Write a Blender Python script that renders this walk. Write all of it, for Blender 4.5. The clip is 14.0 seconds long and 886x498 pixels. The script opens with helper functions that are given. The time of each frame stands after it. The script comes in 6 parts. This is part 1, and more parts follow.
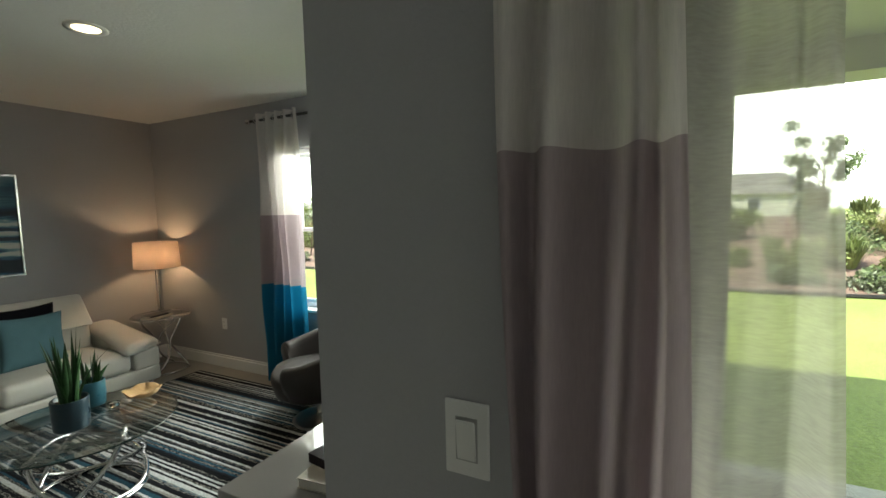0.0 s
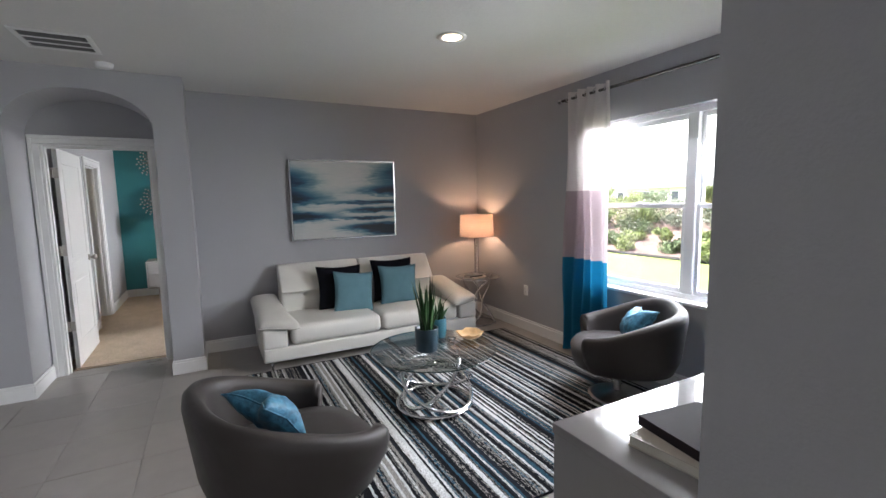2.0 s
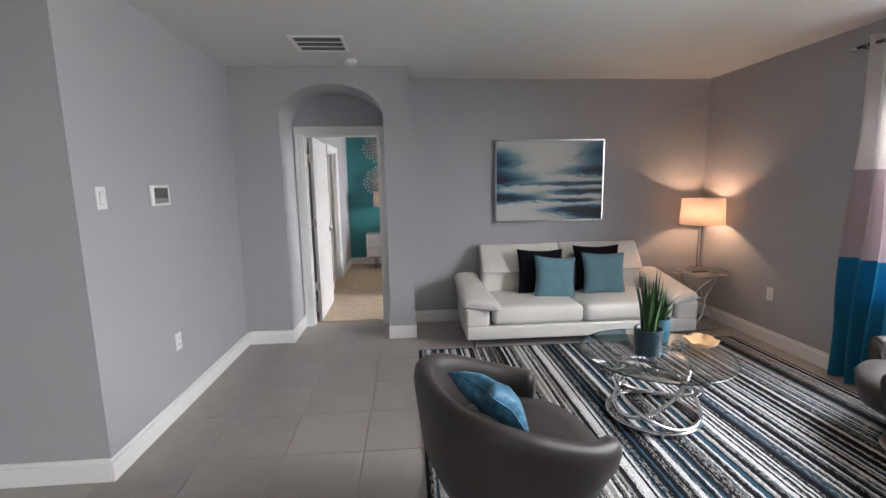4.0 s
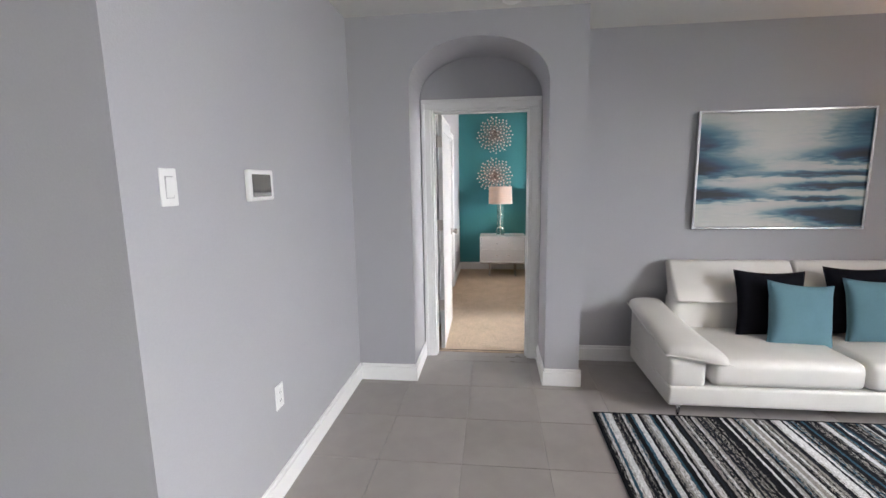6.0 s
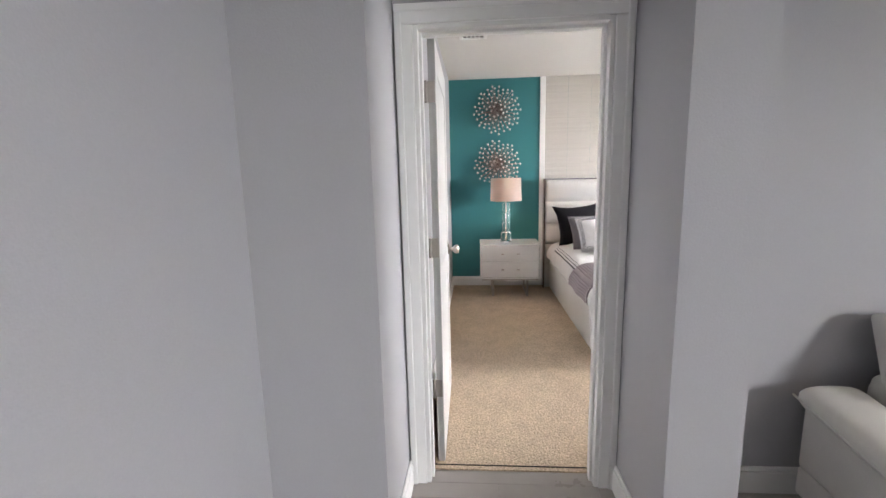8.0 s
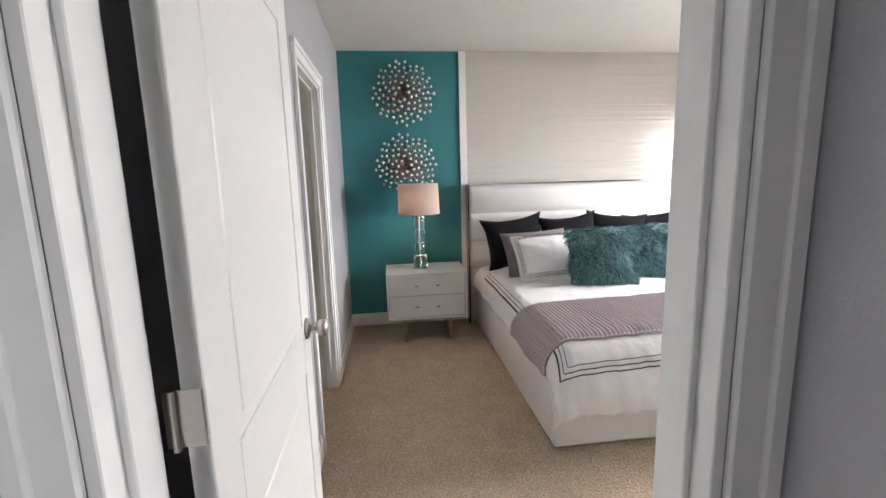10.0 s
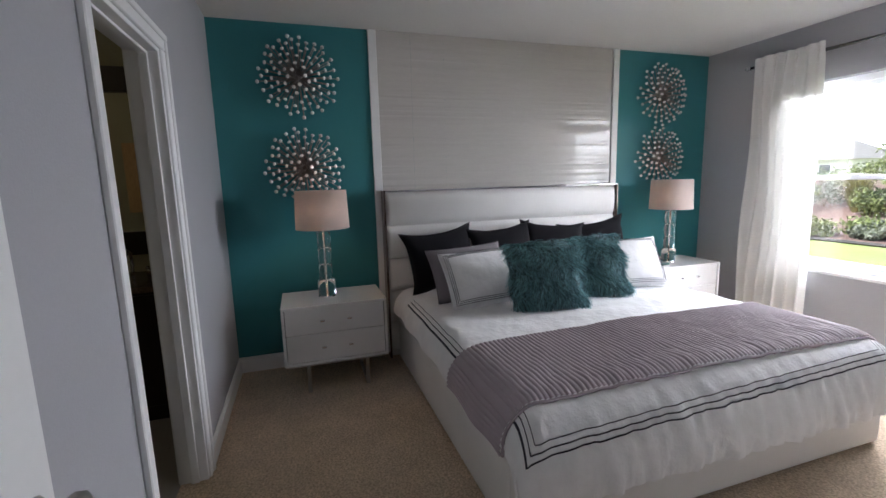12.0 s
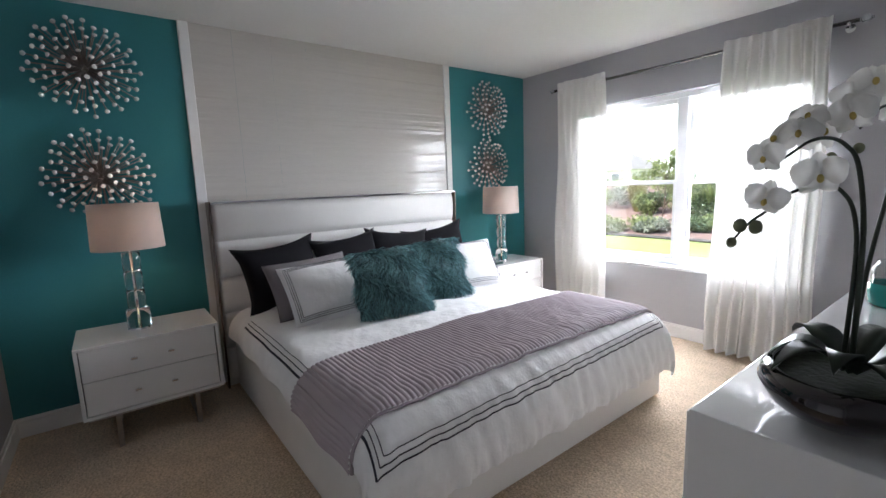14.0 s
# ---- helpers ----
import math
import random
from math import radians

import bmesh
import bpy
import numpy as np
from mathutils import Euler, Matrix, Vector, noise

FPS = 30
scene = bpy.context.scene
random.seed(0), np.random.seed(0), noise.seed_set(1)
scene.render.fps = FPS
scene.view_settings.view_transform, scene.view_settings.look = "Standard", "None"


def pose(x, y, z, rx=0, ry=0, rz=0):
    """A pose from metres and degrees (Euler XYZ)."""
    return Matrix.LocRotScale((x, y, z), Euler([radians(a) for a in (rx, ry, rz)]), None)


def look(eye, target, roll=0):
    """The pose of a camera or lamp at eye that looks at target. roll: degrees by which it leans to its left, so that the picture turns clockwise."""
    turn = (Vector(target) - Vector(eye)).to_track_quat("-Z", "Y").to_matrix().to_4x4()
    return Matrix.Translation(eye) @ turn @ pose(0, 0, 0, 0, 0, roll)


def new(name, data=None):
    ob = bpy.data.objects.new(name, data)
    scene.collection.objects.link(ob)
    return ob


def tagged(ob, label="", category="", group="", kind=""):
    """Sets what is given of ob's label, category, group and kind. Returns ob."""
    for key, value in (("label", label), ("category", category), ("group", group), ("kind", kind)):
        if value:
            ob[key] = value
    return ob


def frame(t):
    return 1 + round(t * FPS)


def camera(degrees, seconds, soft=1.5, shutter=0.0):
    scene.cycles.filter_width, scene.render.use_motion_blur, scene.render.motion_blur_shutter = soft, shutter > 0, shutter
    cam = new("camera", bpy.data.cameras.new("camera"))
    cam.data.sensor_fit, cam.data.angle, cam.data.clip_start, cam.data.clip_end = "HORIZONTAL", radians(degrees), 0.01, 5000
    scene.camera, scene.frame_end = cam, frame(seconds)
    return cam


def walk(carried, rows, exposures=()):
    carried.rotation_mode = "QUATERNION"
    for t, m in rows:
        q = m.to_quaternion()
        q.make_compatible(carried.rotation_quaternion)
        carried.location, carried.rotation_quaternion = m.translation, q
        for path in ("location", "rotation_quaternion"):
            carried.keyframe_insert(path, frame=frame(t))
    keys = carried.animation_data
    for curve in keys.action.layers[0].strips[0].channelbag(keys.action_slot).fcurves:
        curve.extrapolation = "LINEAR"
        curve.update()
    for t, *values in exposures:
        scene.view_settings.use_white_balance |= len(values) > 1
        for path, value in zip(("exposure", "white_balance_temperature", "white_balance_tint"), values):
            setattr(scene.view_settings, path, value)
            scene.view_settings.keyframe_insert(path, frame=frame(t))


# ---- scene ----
cam = camera(90.6, 14.0)
PATH = [
    (0, (-1.003, -0.051, 1.564), (-1.898, 1.729, 1.39), -1.3),
    (0.5, (-1.068, -0.085, 1.538), (-2.331, 1.453, 1.35), -1.4),
    (1, (-1.097, -0.13, 1.537), (-2.579, 1.197, 1.33), -1.4),
    (1.5, (-1.107, -0.164, 1.529), (-2.741, 0.968, 1.311), -1.1),
    (2, (-1.103, -0.214, 1.502), (-2.863, 0.708, 1.278), -1.1),
    (2.5, (-1.106, -0.238, 1.502), (-2.962, 0.467, 1.261), -1.1),
    (3, (-1.127, -0.272, 1.507), (-3.043, 0.235, 1.24), -1.2),
    (3.5, (-1.185, -0.313, 1.529), (-3.138, 0.006, 1.241), -1.1),
    (4, (-1.333, -0.379, 1.513), (-3.306, -0.234, 1.217), -1.0),
    (4.2, (-1.441, -0.382, 1.529), (-3.416, -0.321, 1.22), -1.0),
    (6.3, (-2.706, -1.052, 1.468), (-4.666, -1.296, 1.154), -1.0),
    (6.5, (-2.88, -1.088, 1.476), (-4.837, -1.34, 1.152), -1.1),
    (7, (-3.335, -1.173, 1.459), (-5.292, -1.421, 1.133), -1.2),
    (7.5, (-3.708, -1.256, 1.458), (-5.668, -1.475, 1.126), -1.2),
    (8, (-4.167, -1.224, 1.441), (-6.133, -1.373, 1.108), -1.4),
    (8.5, (-4.548, -1.203, 1.452), (-6.518, -1.246, 1.107), -1.4),
    (9, (-4.918, -1.207, 1.462), (-6.882, -1.093, 1.104), -1.2),
    (9.2, (-5.04, -1.184, 1.461), (-7.004, -1.039, 1.109), -1.2),
    (11.3, (-6.136, -1.049, 1.429), (-8.074, -0.67, 1.11), -1.8),
    (11.5, (-6.174, -1.029, 1.437), (-8.104, -0.612, 1.118), -1.7),
    (12, (-6.239, -1.005, 1.436), (-8.119, -0.398, 1.125), -1.5),
    (12.5, (-6.251, -0.979, 1.433), (-8.06, -0.179, 1.133), -1.5),
    (13, (-6.249, -0.952, 1.424), (-7.979, 0.009, 1.136), -1.7),
    (13.5, (-6.261, -0.96, 1.446), (-7.91, 0.134, 1.15), -1.9),
    (14, (-6.237, -0.94, 1.428), (-7.813, 0.255, 1.137), -2.1),
]
walk(cam, [(t, look(eye, target, roll)) for t, eye, target, roll in PATH], [
    (0, 1.5, 7000, -8), (0.5, 2.95, 6200, 2), (1.0, 2.88, 6250, 8), (1.5, 2.25, 6250, 9), (2.0, 2.25, 6250, 10), (3, 1.95, 6300, 10), (3.5, 1.55, 6400, 11), (4, 2.5, 6400, 12), (6.5, 2.92, 6400, 12), (7.5, 2.88, 6500, 12), (8.5, 2.9, 6550, 12), (9, 2.9, 6550, 12), (10.5, 2.05, 6400, 12), (11.5, 1.26, 6100, 12), (12.5, 1.2, 5950, 11), (13.2, 1.48, 5950, 10), (14, 1.46, 5950, 10)])

# ---- world and light ----
world = bpy.data.worlds.new("world")
scene.world = world
world.use_nodes = True
wn = world.node_tree.nodes
sky = wn.new("ShaderNodeTexSky")
sky.sky_type = 'NISHITA'
sky.sun_disc = False
SUN_EL, SUN_AZ = 58.0, 205.0
sky.sun_elevation = radians(SUN_EL)
sky.sun_rotation = radians(SUN_AZ)
sky.dust_density = 2.0
wn["Background"].inputs["Strength"].default_value = 0.15
world.node_tree.links.new(sky.outputs[0], wn["Background"].inputs["Color"])


def lamp(name, kind, m, energy, color, **kw):
    data = bpy.data.lights.new(name, kind)
    data.energy, data.color = energy, color
    if kind == 'AREA':
        data.shape = 'RECTANGLE'
        data.size, data.size_y = kw["size"]
        data.spread = radians(kw.get("spread", 180))
    if kind == 'SUN':
        data.angle = radians(kw["angle"])
    if kind in ('POINT', 'SPOT'):
        data.shadow_soft_size = kw.get("radius", 0.03)
    if kind == 'SPOT':
        data.spot_size, data.spot_blend = radians(kw.get("spot", 120)), 0.6
    ob = new(name, data)
    ob.matrix_world = m
    return ob


az = radians(SUN_AZ)
sun_way = Vector((math.sin(az) * math.cos(radians(SUN_EL)), math.cos(az) * math.cos(radians(SUN_EL)), math.sin(radians(SUN_EL))))
lamp("sun", 'SUN', look(sun_way * 30, (0, 0, 0)), 4.6, (1.0, 0.95, 0.88), angle=0.6)
# daylight that comes in by the openings
lamp("daylight_living_window", 'AREA', look((-3.165, 3.27, 1.55), (-3.165, 0, -1.2)), 34, (0.95, 0.955, 1.0), size=(1.75, 1.4), spread=150)
lamp("daylight_bedroom_window", 'AREA', look((-8.035, 3.34, 1.5), (-8.035, 0, -1.6)), 68, (0.97, 0.955, 0.985), size=(1.75, 1.4), spread=140)
lamp("daylight_patio_door", 'AREA', look((0.3, 0.66, 1.2), (0.3, -3, -0.2)), 19, (0.97, 0.965, 1.0), size=(2.2, 2.2))

# ---- materials ----


def mat(name, color, rough=0.5, metal=0.0, grain=0.0, scale=40.0, stain=0.0, stain_scale=2.0, bump=0.0, bump_scale=None, sheen=0.0, coat=0.0, spec=0.5, emit=None, trans=0.0, ior=1.45, island=0.0, obj=0.0, subsurf=0.0, aniso=(1, 1, 1)):
    """Principled material: grain and stain vary the colour at two scales, bump gives relief."""
    m = bpy.data.materials.new(name)
    m.use_nodes = True
    nt = m.node_tree
    b = nt.nodes["Principled BSDF"]
    b.inputs["Base Color"].default_value = (*color, 1)
    b.inputs["Roughness"].default_value = rough
    b.inputs["Metallic"].default_value = metal
    b.inputs["Sheen Weight"].default_value = sheen
    b.inputs["Coat Weight"].default_value = coat
    b.inputs["Specular IOR Level"].default_value = spec
    b.inputs["Transmission Weight"].default_value = trans
    b.inputs["IOR"].default_value = ior
    if emit:
        b.inputs["Emission Color"].default_value = (*emit[:3], 1)
        b.inputs["Emission Strength"].default_value = emit[3]
    tc = nt.nodes.new("ShaderNodeTexCoord")
    mp = nt.nodes.new("ShaderNodeMapping")
    mp.inputs["Scale"].default_value = aniso
    nt.links.new(tc.outputs["Object"], mp.inputs["Vector"])
    last = None

    def noise_tex(s, det=4):
        n = nt.nodes.new("ShaderNodeTexNoise")
        n.inputs["Scale"].default_value = s
        n.inputs["Detail"].default_value = det
        nt.links.new(mp.outputs[0], n.inputs["Vector"])
        return n.outputs["Fac"]

    def vary(src, fac_socket, amount):
        mr = nt.nodes.new("ShaderNodeMapRange")
        mr.inputs["From Min"].default_value, mr.inputs["From Max"].default_value = 0.25, 0.75
        mr.inputs["To Min"].default_value, mr.inputs["To Max"].default_value = 1 - amount, 1 + amount
        nt.links.new(fac_socket, mr.inputs["Value"])
        h = nt.nodes.new("ShaderNodeHueSaturation")
        if src is None:
            h.inputs["Color"].default_value = (*color, 1)
        else:
            nt.links.new(src, h.inputs["Color"])
        nt.links.new(mr.outputs[0], h.inputs["Value"])
        return h.outputs["Color"]
    if grain:
        last = vary(last, noise_tex(scale), grain)
    if stain:
        last = vary(last, noise_tex(stain_scale, 6), stain)
        mr = nt.nodes.new("ShaderNodeMapRange")
        mr.inputs["To Min"].default_value, mr.inputs["To Max"].default_value = max(rough - 0.08, 0.02), min(rough + 0.08, 1)
        nt.links.new(noise_tex(stain_scale * 3), mr.inputs["Value"])
        nt.links.new(mr.outputs[0], b.inputs["Roughness"])
    if island:
        g = nt.nodes.new("ShaderNodeNewGeometry")
        last = vary(last, g.outputs["Random Per Island"], island)
    if obj:
        g = nt.nodes.new("ShaderNodeObjectInfo")
        last = vary(last, g.outputs["Random"], obj)
    if last:
        nt.links.new(last, b.inputs["Base Color"])
    if bump:
        bp = nt.nodes.new("ShaderNodeBump")
        bp.inputs["Strength"].default_value = 0.6
        bp.inputs["Distance"].default_value = bump
        nt.links.new(noise_tex(bump_scale or scale), bp.inputs["Height"])
        nt.links.new(bp.outputs[0], b.inputs["Normal"])
    return m


def clear_glass(name, tint=(1, 1, 1), rough=0.0, clear=0.92, power=5.0):
    """Thin pane: mostly clear, with a mirror gloss driven by Fresnel."""
    m = bpy.data.materials.new(name)
    m.use_nodes = True
    nt = m.node_tree
    nt.nodes.remove(nt.nodes["Principled BSDF"])
    t, g, mx, f, lw = (nt.nodes.new("ShaderNodeBsdfTransparent"), nt.nodes.new("ShaderNodeBsdfGlossy"), nt.nodes.new("ShaderNodeMixShader"), nt.nodes.new("ShaderNodeMapRange"), nt.nodes.new("ShaderNodeLayerWeight"))
    pw = nt.nodes.new("ShaderNodeMath")
    pw.operation = 'POWER'
    pw.inputs[1].default_value = power
    nt.links.new(lw.outputs["Facing"], pw.inputs[0])
    t.inputs["Color"].default_value = (*[c * clear for c in tint], 1)
    g.inputs["Roughness"].default_value = rough
    f.inputs["To Min"].default_value, f.inputs["To Max"].default_value = 0.04, 0.85
    nt.links.new(pw.outputs[0], f.inputs["Value"])
    nt.links.new(f.outputs[0], mx.inputs[0])
    nt.links.new(t.outputs[0], mx.inputs[1])
    nt.links.new(g.outputs[0], mx.inputs[2])
    nt.links.new(mx.outputs[0], nt.nodes["Material Output"].inputs["Surface"])
    return m


WALL = mat("wall_paint", (0.395, 0.395, 0.415), 0.55, grain=0.02, scale=120, stain=0.015, stain_scale=1.2, bump=0.0012, bump_scale=160)
CEIL = mat("ceiling_paint", (0.66, 0.655, 0.64), 0.8, grain=0.02, scale=60, stain=0.015, bump=0.003, bump_scale=55)
TRIM = mat("trim_paint", (0.80, 0.80, 0.79), 0.35, grain=0.015, scale=30, stain=0.02)
TEAL = mat("teal_paint", (0.037, 0.20, 0.222), 0.5, grain=0.03, scale=120, stain=0.03, stain_scale=1.5, bump=0.0012, bump_scale=160)
TILE = mat("porcelain_tile", (0.335, 0.308, 0.288), 0.3, grain=0.05, scale=9, stain=0.07, stain_scale=1.8, bump=0.0004, bump_scale=25, obj=0.03)
GROUT = mat("grout", (0.315, 0.295, 0.278), 0.9, grain=0.1, scale=60)
CARPET = mat("carpet", (0.56, 0.44, 0.315), 0.95, grain=0.40, scale=95, stain=0.12, stain_scale=6.0, bump=0.022, bump_scale=90, sheen=0.05)
PLASTIC = mat("white_plastic", (0.78, 0.78, 0.77), 0.35, grain=0.01, scale=20)
CHROME = mat("chrome", (0.72, 0.72, 0.73), 0.08, 1.0)
NICKEL = mat("satin_nickel", (0.50, 0.47, 0.44), 0.3, 1.0, grain=0.05, scale=80)
PANE = clear_glass("window_glass")
VINYL = mat("window_vinyl", (0.80, 0.81, 0.83), 0.4, grain=0.01, scale=20)
CONCRETE = mat("patio_concrete", (0.48, 0.47, 0.45), 0.85, grain=0.1, scale=40, stain=0.1, bump=0.002, bump_scale=60)
STUCCO = mat("stucco", (0.62, 0.60, 0.56), 0.9, grain=0.05, scale=60, stain=0.06, bump=0.004, bump_scale=70)

# ---- mesh helpers ----


def link_mesh(name, bm, material, smooth=False):
    me = bpy.data.meshes.new(name)
    bmesh.ops.recalc_face_normals(bm, faces=bm.faces)
    bm.to_mesh(me)
    bm.free()
    for m in (material if isinstance(material, (list, tuple)) else [material]):
        me.materials.append(m)
    if smooth:
        for p in me.polygons:
            p.use_smooth = True
    return me


def part(name, bm, material, parent, label="", smooth=False):
    ob = new(name, link_mesh(name, bm, material, smooth))
    ob.parent = parent
    if label:
        tagged(ob, label)
    return ob


def structure(name, bm, material, label, category, smooth=False):
    ob = new(name, link_mesh(name, bm, material, smooth))
    return tagged(ob, label, category, kind="structure")


def thing(name, loc, label, category, group="", rz=0.0):
    ob = new(name)
    ob.empty_display_size = 0.1
    ob.matrix_basis = pose(*loc, 0, 0, rz)
    return tagged(ob, label, category, group)


def box(bm, x0, x1, y0, y1, z0, z1, bevel=0.0, seg=2, m=None):
    r = bmesh.ops.create_cube(bm, size=1)
    vs = r["verts"]
    bmesh.ops.scale(bm, vec=(x1 - x0, y1 - y0, z1 - z0), verts=vs)
    bmesh.ops.translate(bm, vec=((x0 + x1) / 2, (y0 + y1) / 2, (z0 + z1) / 2), verts=vs)
    if bevel:
        es = list({e for v in vs for e in v.link_edges})
        r = bmesh.ops.bevel(bm, geom=es, offset=bevel, segments=seg, affect='EDGES', profile=0.5)
        vs = list({v for f in r["faces"] for v in f.verts} | {v for v in vs if v.is_valid})
    if m is not None:
        bmesh.ops.transform(bm, matrix=m, verts=vs)
    return vs


def cyl(bm, r0, r1, z0, z1, n=24, at=(0, 0), cap=True, m=None):
    r = bmesh.ops.create_cone(bm, cap_ends=cap, segments=n, radius1=r0, radius2=r1, depth=z1 - z0)
    bmesh.ops.translate(bm, vec=(at[0], at[1], (z0 + z1) / 2), verts=r["verts"])
    if m is not None:
        bmesh.ops.transform(bm, matrix=m, verts=r["verts"])
    return r["verts"]


def ball(bm, r, at, n=12, sq=(1, 1, 1)):
    v = bmesh.ops.create_uvsphere(bm, u_segments=n, v_segments=max(6, n // 2), radius=r)["verts"]
    bmesh.ops.scale(bm, vec=sq, verts=v)
    bmesh.ops.translate(bm, vec=at, verts=v)
    return v


def lathe(bm, rows, n=32, at=(0, 0)):
    """Turns a profile of (radius, height) round the upright axis."""
    rings = []
    for r, z in rows:
        rings.append([bm.verts.new((at[0] + r * math.cos(2 * math.pi * k / n), at[1] + r * math.sin(2 * math.pi * k / n), z)) for k in range(n)])
    for a, b in zip(rings, rings[1:]):
        for k in range(n):
            bm.faces.new((a[k], a[(k + 1) % n], b[(k + 1) % n], b[k]))
    return rings


def tube(bm, pts, r, n=10, closed=False, taper=None):
    """A round bar along a line of points."""
    pts = [Vector(p) for p in pts]
    rings, up = [], Vector((0, 0, 1))
    cnt = len(pts)
    for i, p in enumerate(pts):
        a, b = (pts[(i - 1) % cnt], pts[(i + 1) % cnt]) if closed else (pts[max(i - 1, 0)], pts[min(i + 1, cnt - 1)])
        d = (b - a).normalized()
        s = d.cross(up)
        if s.length < 0.05:
            s = d.cross(Vector((0, 1, 0)))
        s.normalize()
        w = s.cross(d)
        rr = r if taper is None else r + (taper - r) * i / (cnt - 1)
        rings.append([bm.verts.new(p + rr * (math.cos(2 * math.pi * k / n) * s + math.sin(2 * math.pi * k / n) * w)) for k in range(n)])
    for i in range(cnt if closed else cnt - 1):
        a, b = rings[i], rings[(i + 1) % cnt]
        if closed and i == cnt - 1:
            off = min(range(n), key=lambda q: (a[0].co - b[q].co).length)
            b = b[off:] + b[:off]
        for k in range(n):
            bm.faces.new((a[k], a[(k + 1) % n], b[(k + 1) % n], b[k]))
    if not closed:
        bm.faces.new(rings[0][::-1])
        bm.faces.new(rings[-1])


def one_box(name, dims, material, label, category, bevel=0.0):
    bm = bmesh.new()
    box(bm, *dims, bevel)
    return structure(name, bm, material, label, category)


# ---- large structure ----
H = 2.575           # ceiling height
WX, PX = -6.03, -5.54   # sofa wall, arch pier face
LN, BN = 2.89, 2.96     # living and bedroom window walls
LY, BY = -1.97, -1.53   # control wall, bedroom side wall
BX = -9.77              # headboard wall
EX, EY = -1.547, 0.53   # corner beside the patio door


def pierced(name, along, a0, a1, c0, c1, z1, holes, material, label, z0=0.0):
    """A wall with rectangular openings. along 'x' or 'y'; a0..a1 its run, c0..c1 its thickness; holes (from, to, bottom, top)."""
    bm = bmesh.new()

    def blk(p, q, lo, hi):
        if q - p > 1e-4 and hi - lo > 1e-4:
            box(bm, *((p, q, c0, c1) if along == 'x' else (c0, c1, p, q)), lo, hi)
    at = a0
    for p, q, lo, hi in sorted(holes):
        blk(at, p, z0, z1)
        blk(p, q, z0, lo)
        blk(p, q, hi, z1)
        at = q
    blk(at, a1, z0, z1)
    return structure(name, bm, material, label, "wall")


LWIN = (-4.07, -2.26, 0.70, 2.15)
BWIN = (-8.94, -7.13, 0.635, 2.13)
SLIDER = (-0.98, 1.6, 0.02, 2.2)
DOOR = (-1.465, -0.675, 0.0, 2.035)
BATH = (-8.49, -7.79, 0.0, 2.02)
pierced("wall_north", 'x', WX - 0.12, EX + 0.115, LN, LN + 0.2, H, [LWIN], WALL, "grey painted living room wall with a wide window opening")
pierced("wall_east", 'y', EY + 0.001, LN, EX, EX + 0.115, H, [], WALL, "grey painted wall beside the desk")
pierced("wall_patio", 'x', EX, 4.0, EY, EY + 0.115, H, [SLIDER], WALL, "grey painted wall with the opening of the patio door")
pierced("wall_sofa", 'y', BY - 0.6, LN, WX - 0.12, WX, H, [DOOR], WALL, "grey painted wall behind the sofa with the bedroom doorway")
pierced("wall_control", 'x', PX, -3.56, LY - 0.12, LY, H, [], WALL, "grey painted wall with switch and control panel")
pierced("wall_hall_return", 'y', -6.0, LY - 0.12, -3.68, -3.56, H, [], WALL, "grey painted wall returning from the hall corner")
pierced("wall_south", 'x', -3.68, 4.12, -6.12, -6.0, H, [], WALL, "plain grey wall closing the great room")
pierced("wall_far_east", 'y', -6.0, EY + 0.115, 4.0, 4.12, H, [], WALL, "plain grey wall closing the great room")
pierced("wall_bedroom_north", 'x', BX - 0.12, WX - 0.12, BN, BN + 0.2, H, [BWIN], WALL, "grey painted bedroom wall with a wide window opening")
pierced("wall_headboard", 'y', BY - 0.12, BN, BX - 0.12, BX, H, [], TEAL, "deep teal painted bedroom accent wall")
pierced("wall_bathroom", 'x', BX, WX - 0.12, BY - 0.12, BY, H, [BATH], WALL, "pale grey bedroom wall with the bathroom doorway")

# arched recess in front of the bedroom door
bm = bmesh.new()
yc, hw, zs, rise = -1.0725, 0.4725, 2.105, 0.315
box(bm, WX, PX, LY - 0.12, yc - hw, 0, H)
box(bm, WX, PX, yc + hw, -0.36, 0, H)
n = 32
arc = [(yc - hw * math.cos(math.pi * k / n), zs + rise * math.sin(math.pi * k / n) ** 0.9) for k in range(n + 1)]
for (ya, za), (yb, zb) in zip(arc, arc[1:]):
    f = [bm.verts.new((x, y, z)) for x in (PX, WX) for y, z in ((ya, za), (yb, zb), (yb, H), (ya, H))]
    for q in ((0, 1, 2, 3), (7, 6, 5, 4), (0, 4, 5, 1), (3, 2, 6, 7)):
        bm.faces.new([f[i] for i in q])
bmesh.ops.remove_doubles(bm, verts=bm.verts, dist=1e-5)
structure("wall_arch", bm, WALL, "grey painted arched recess before the bedroom door", "arch")

# floors and ceilings
one_box("floor", (WX - 0.12, 4.0, -6.0, LN, -0.12, -0.006), GROUT, "grey porcelain tiled floor of the living area", "floor")
one_box("floor_bedroom", (BX, WX - 0.09, BY - 0.12, BN, -0.12, 0.008), CARPET, "beige cut pile bedroom carpet", "carpet")
one_box("ceiling", (WX, 4.0, -6.0, LN, H, H + 0.12), CEIL, "white textured living room ceiling", "ceiling")
one_box("ceiling_bedroom", (BX, WX - 0.12, BY, BN, H, H + 0.12), CEIL, "white textured bedroom ceiling", "ceiling")


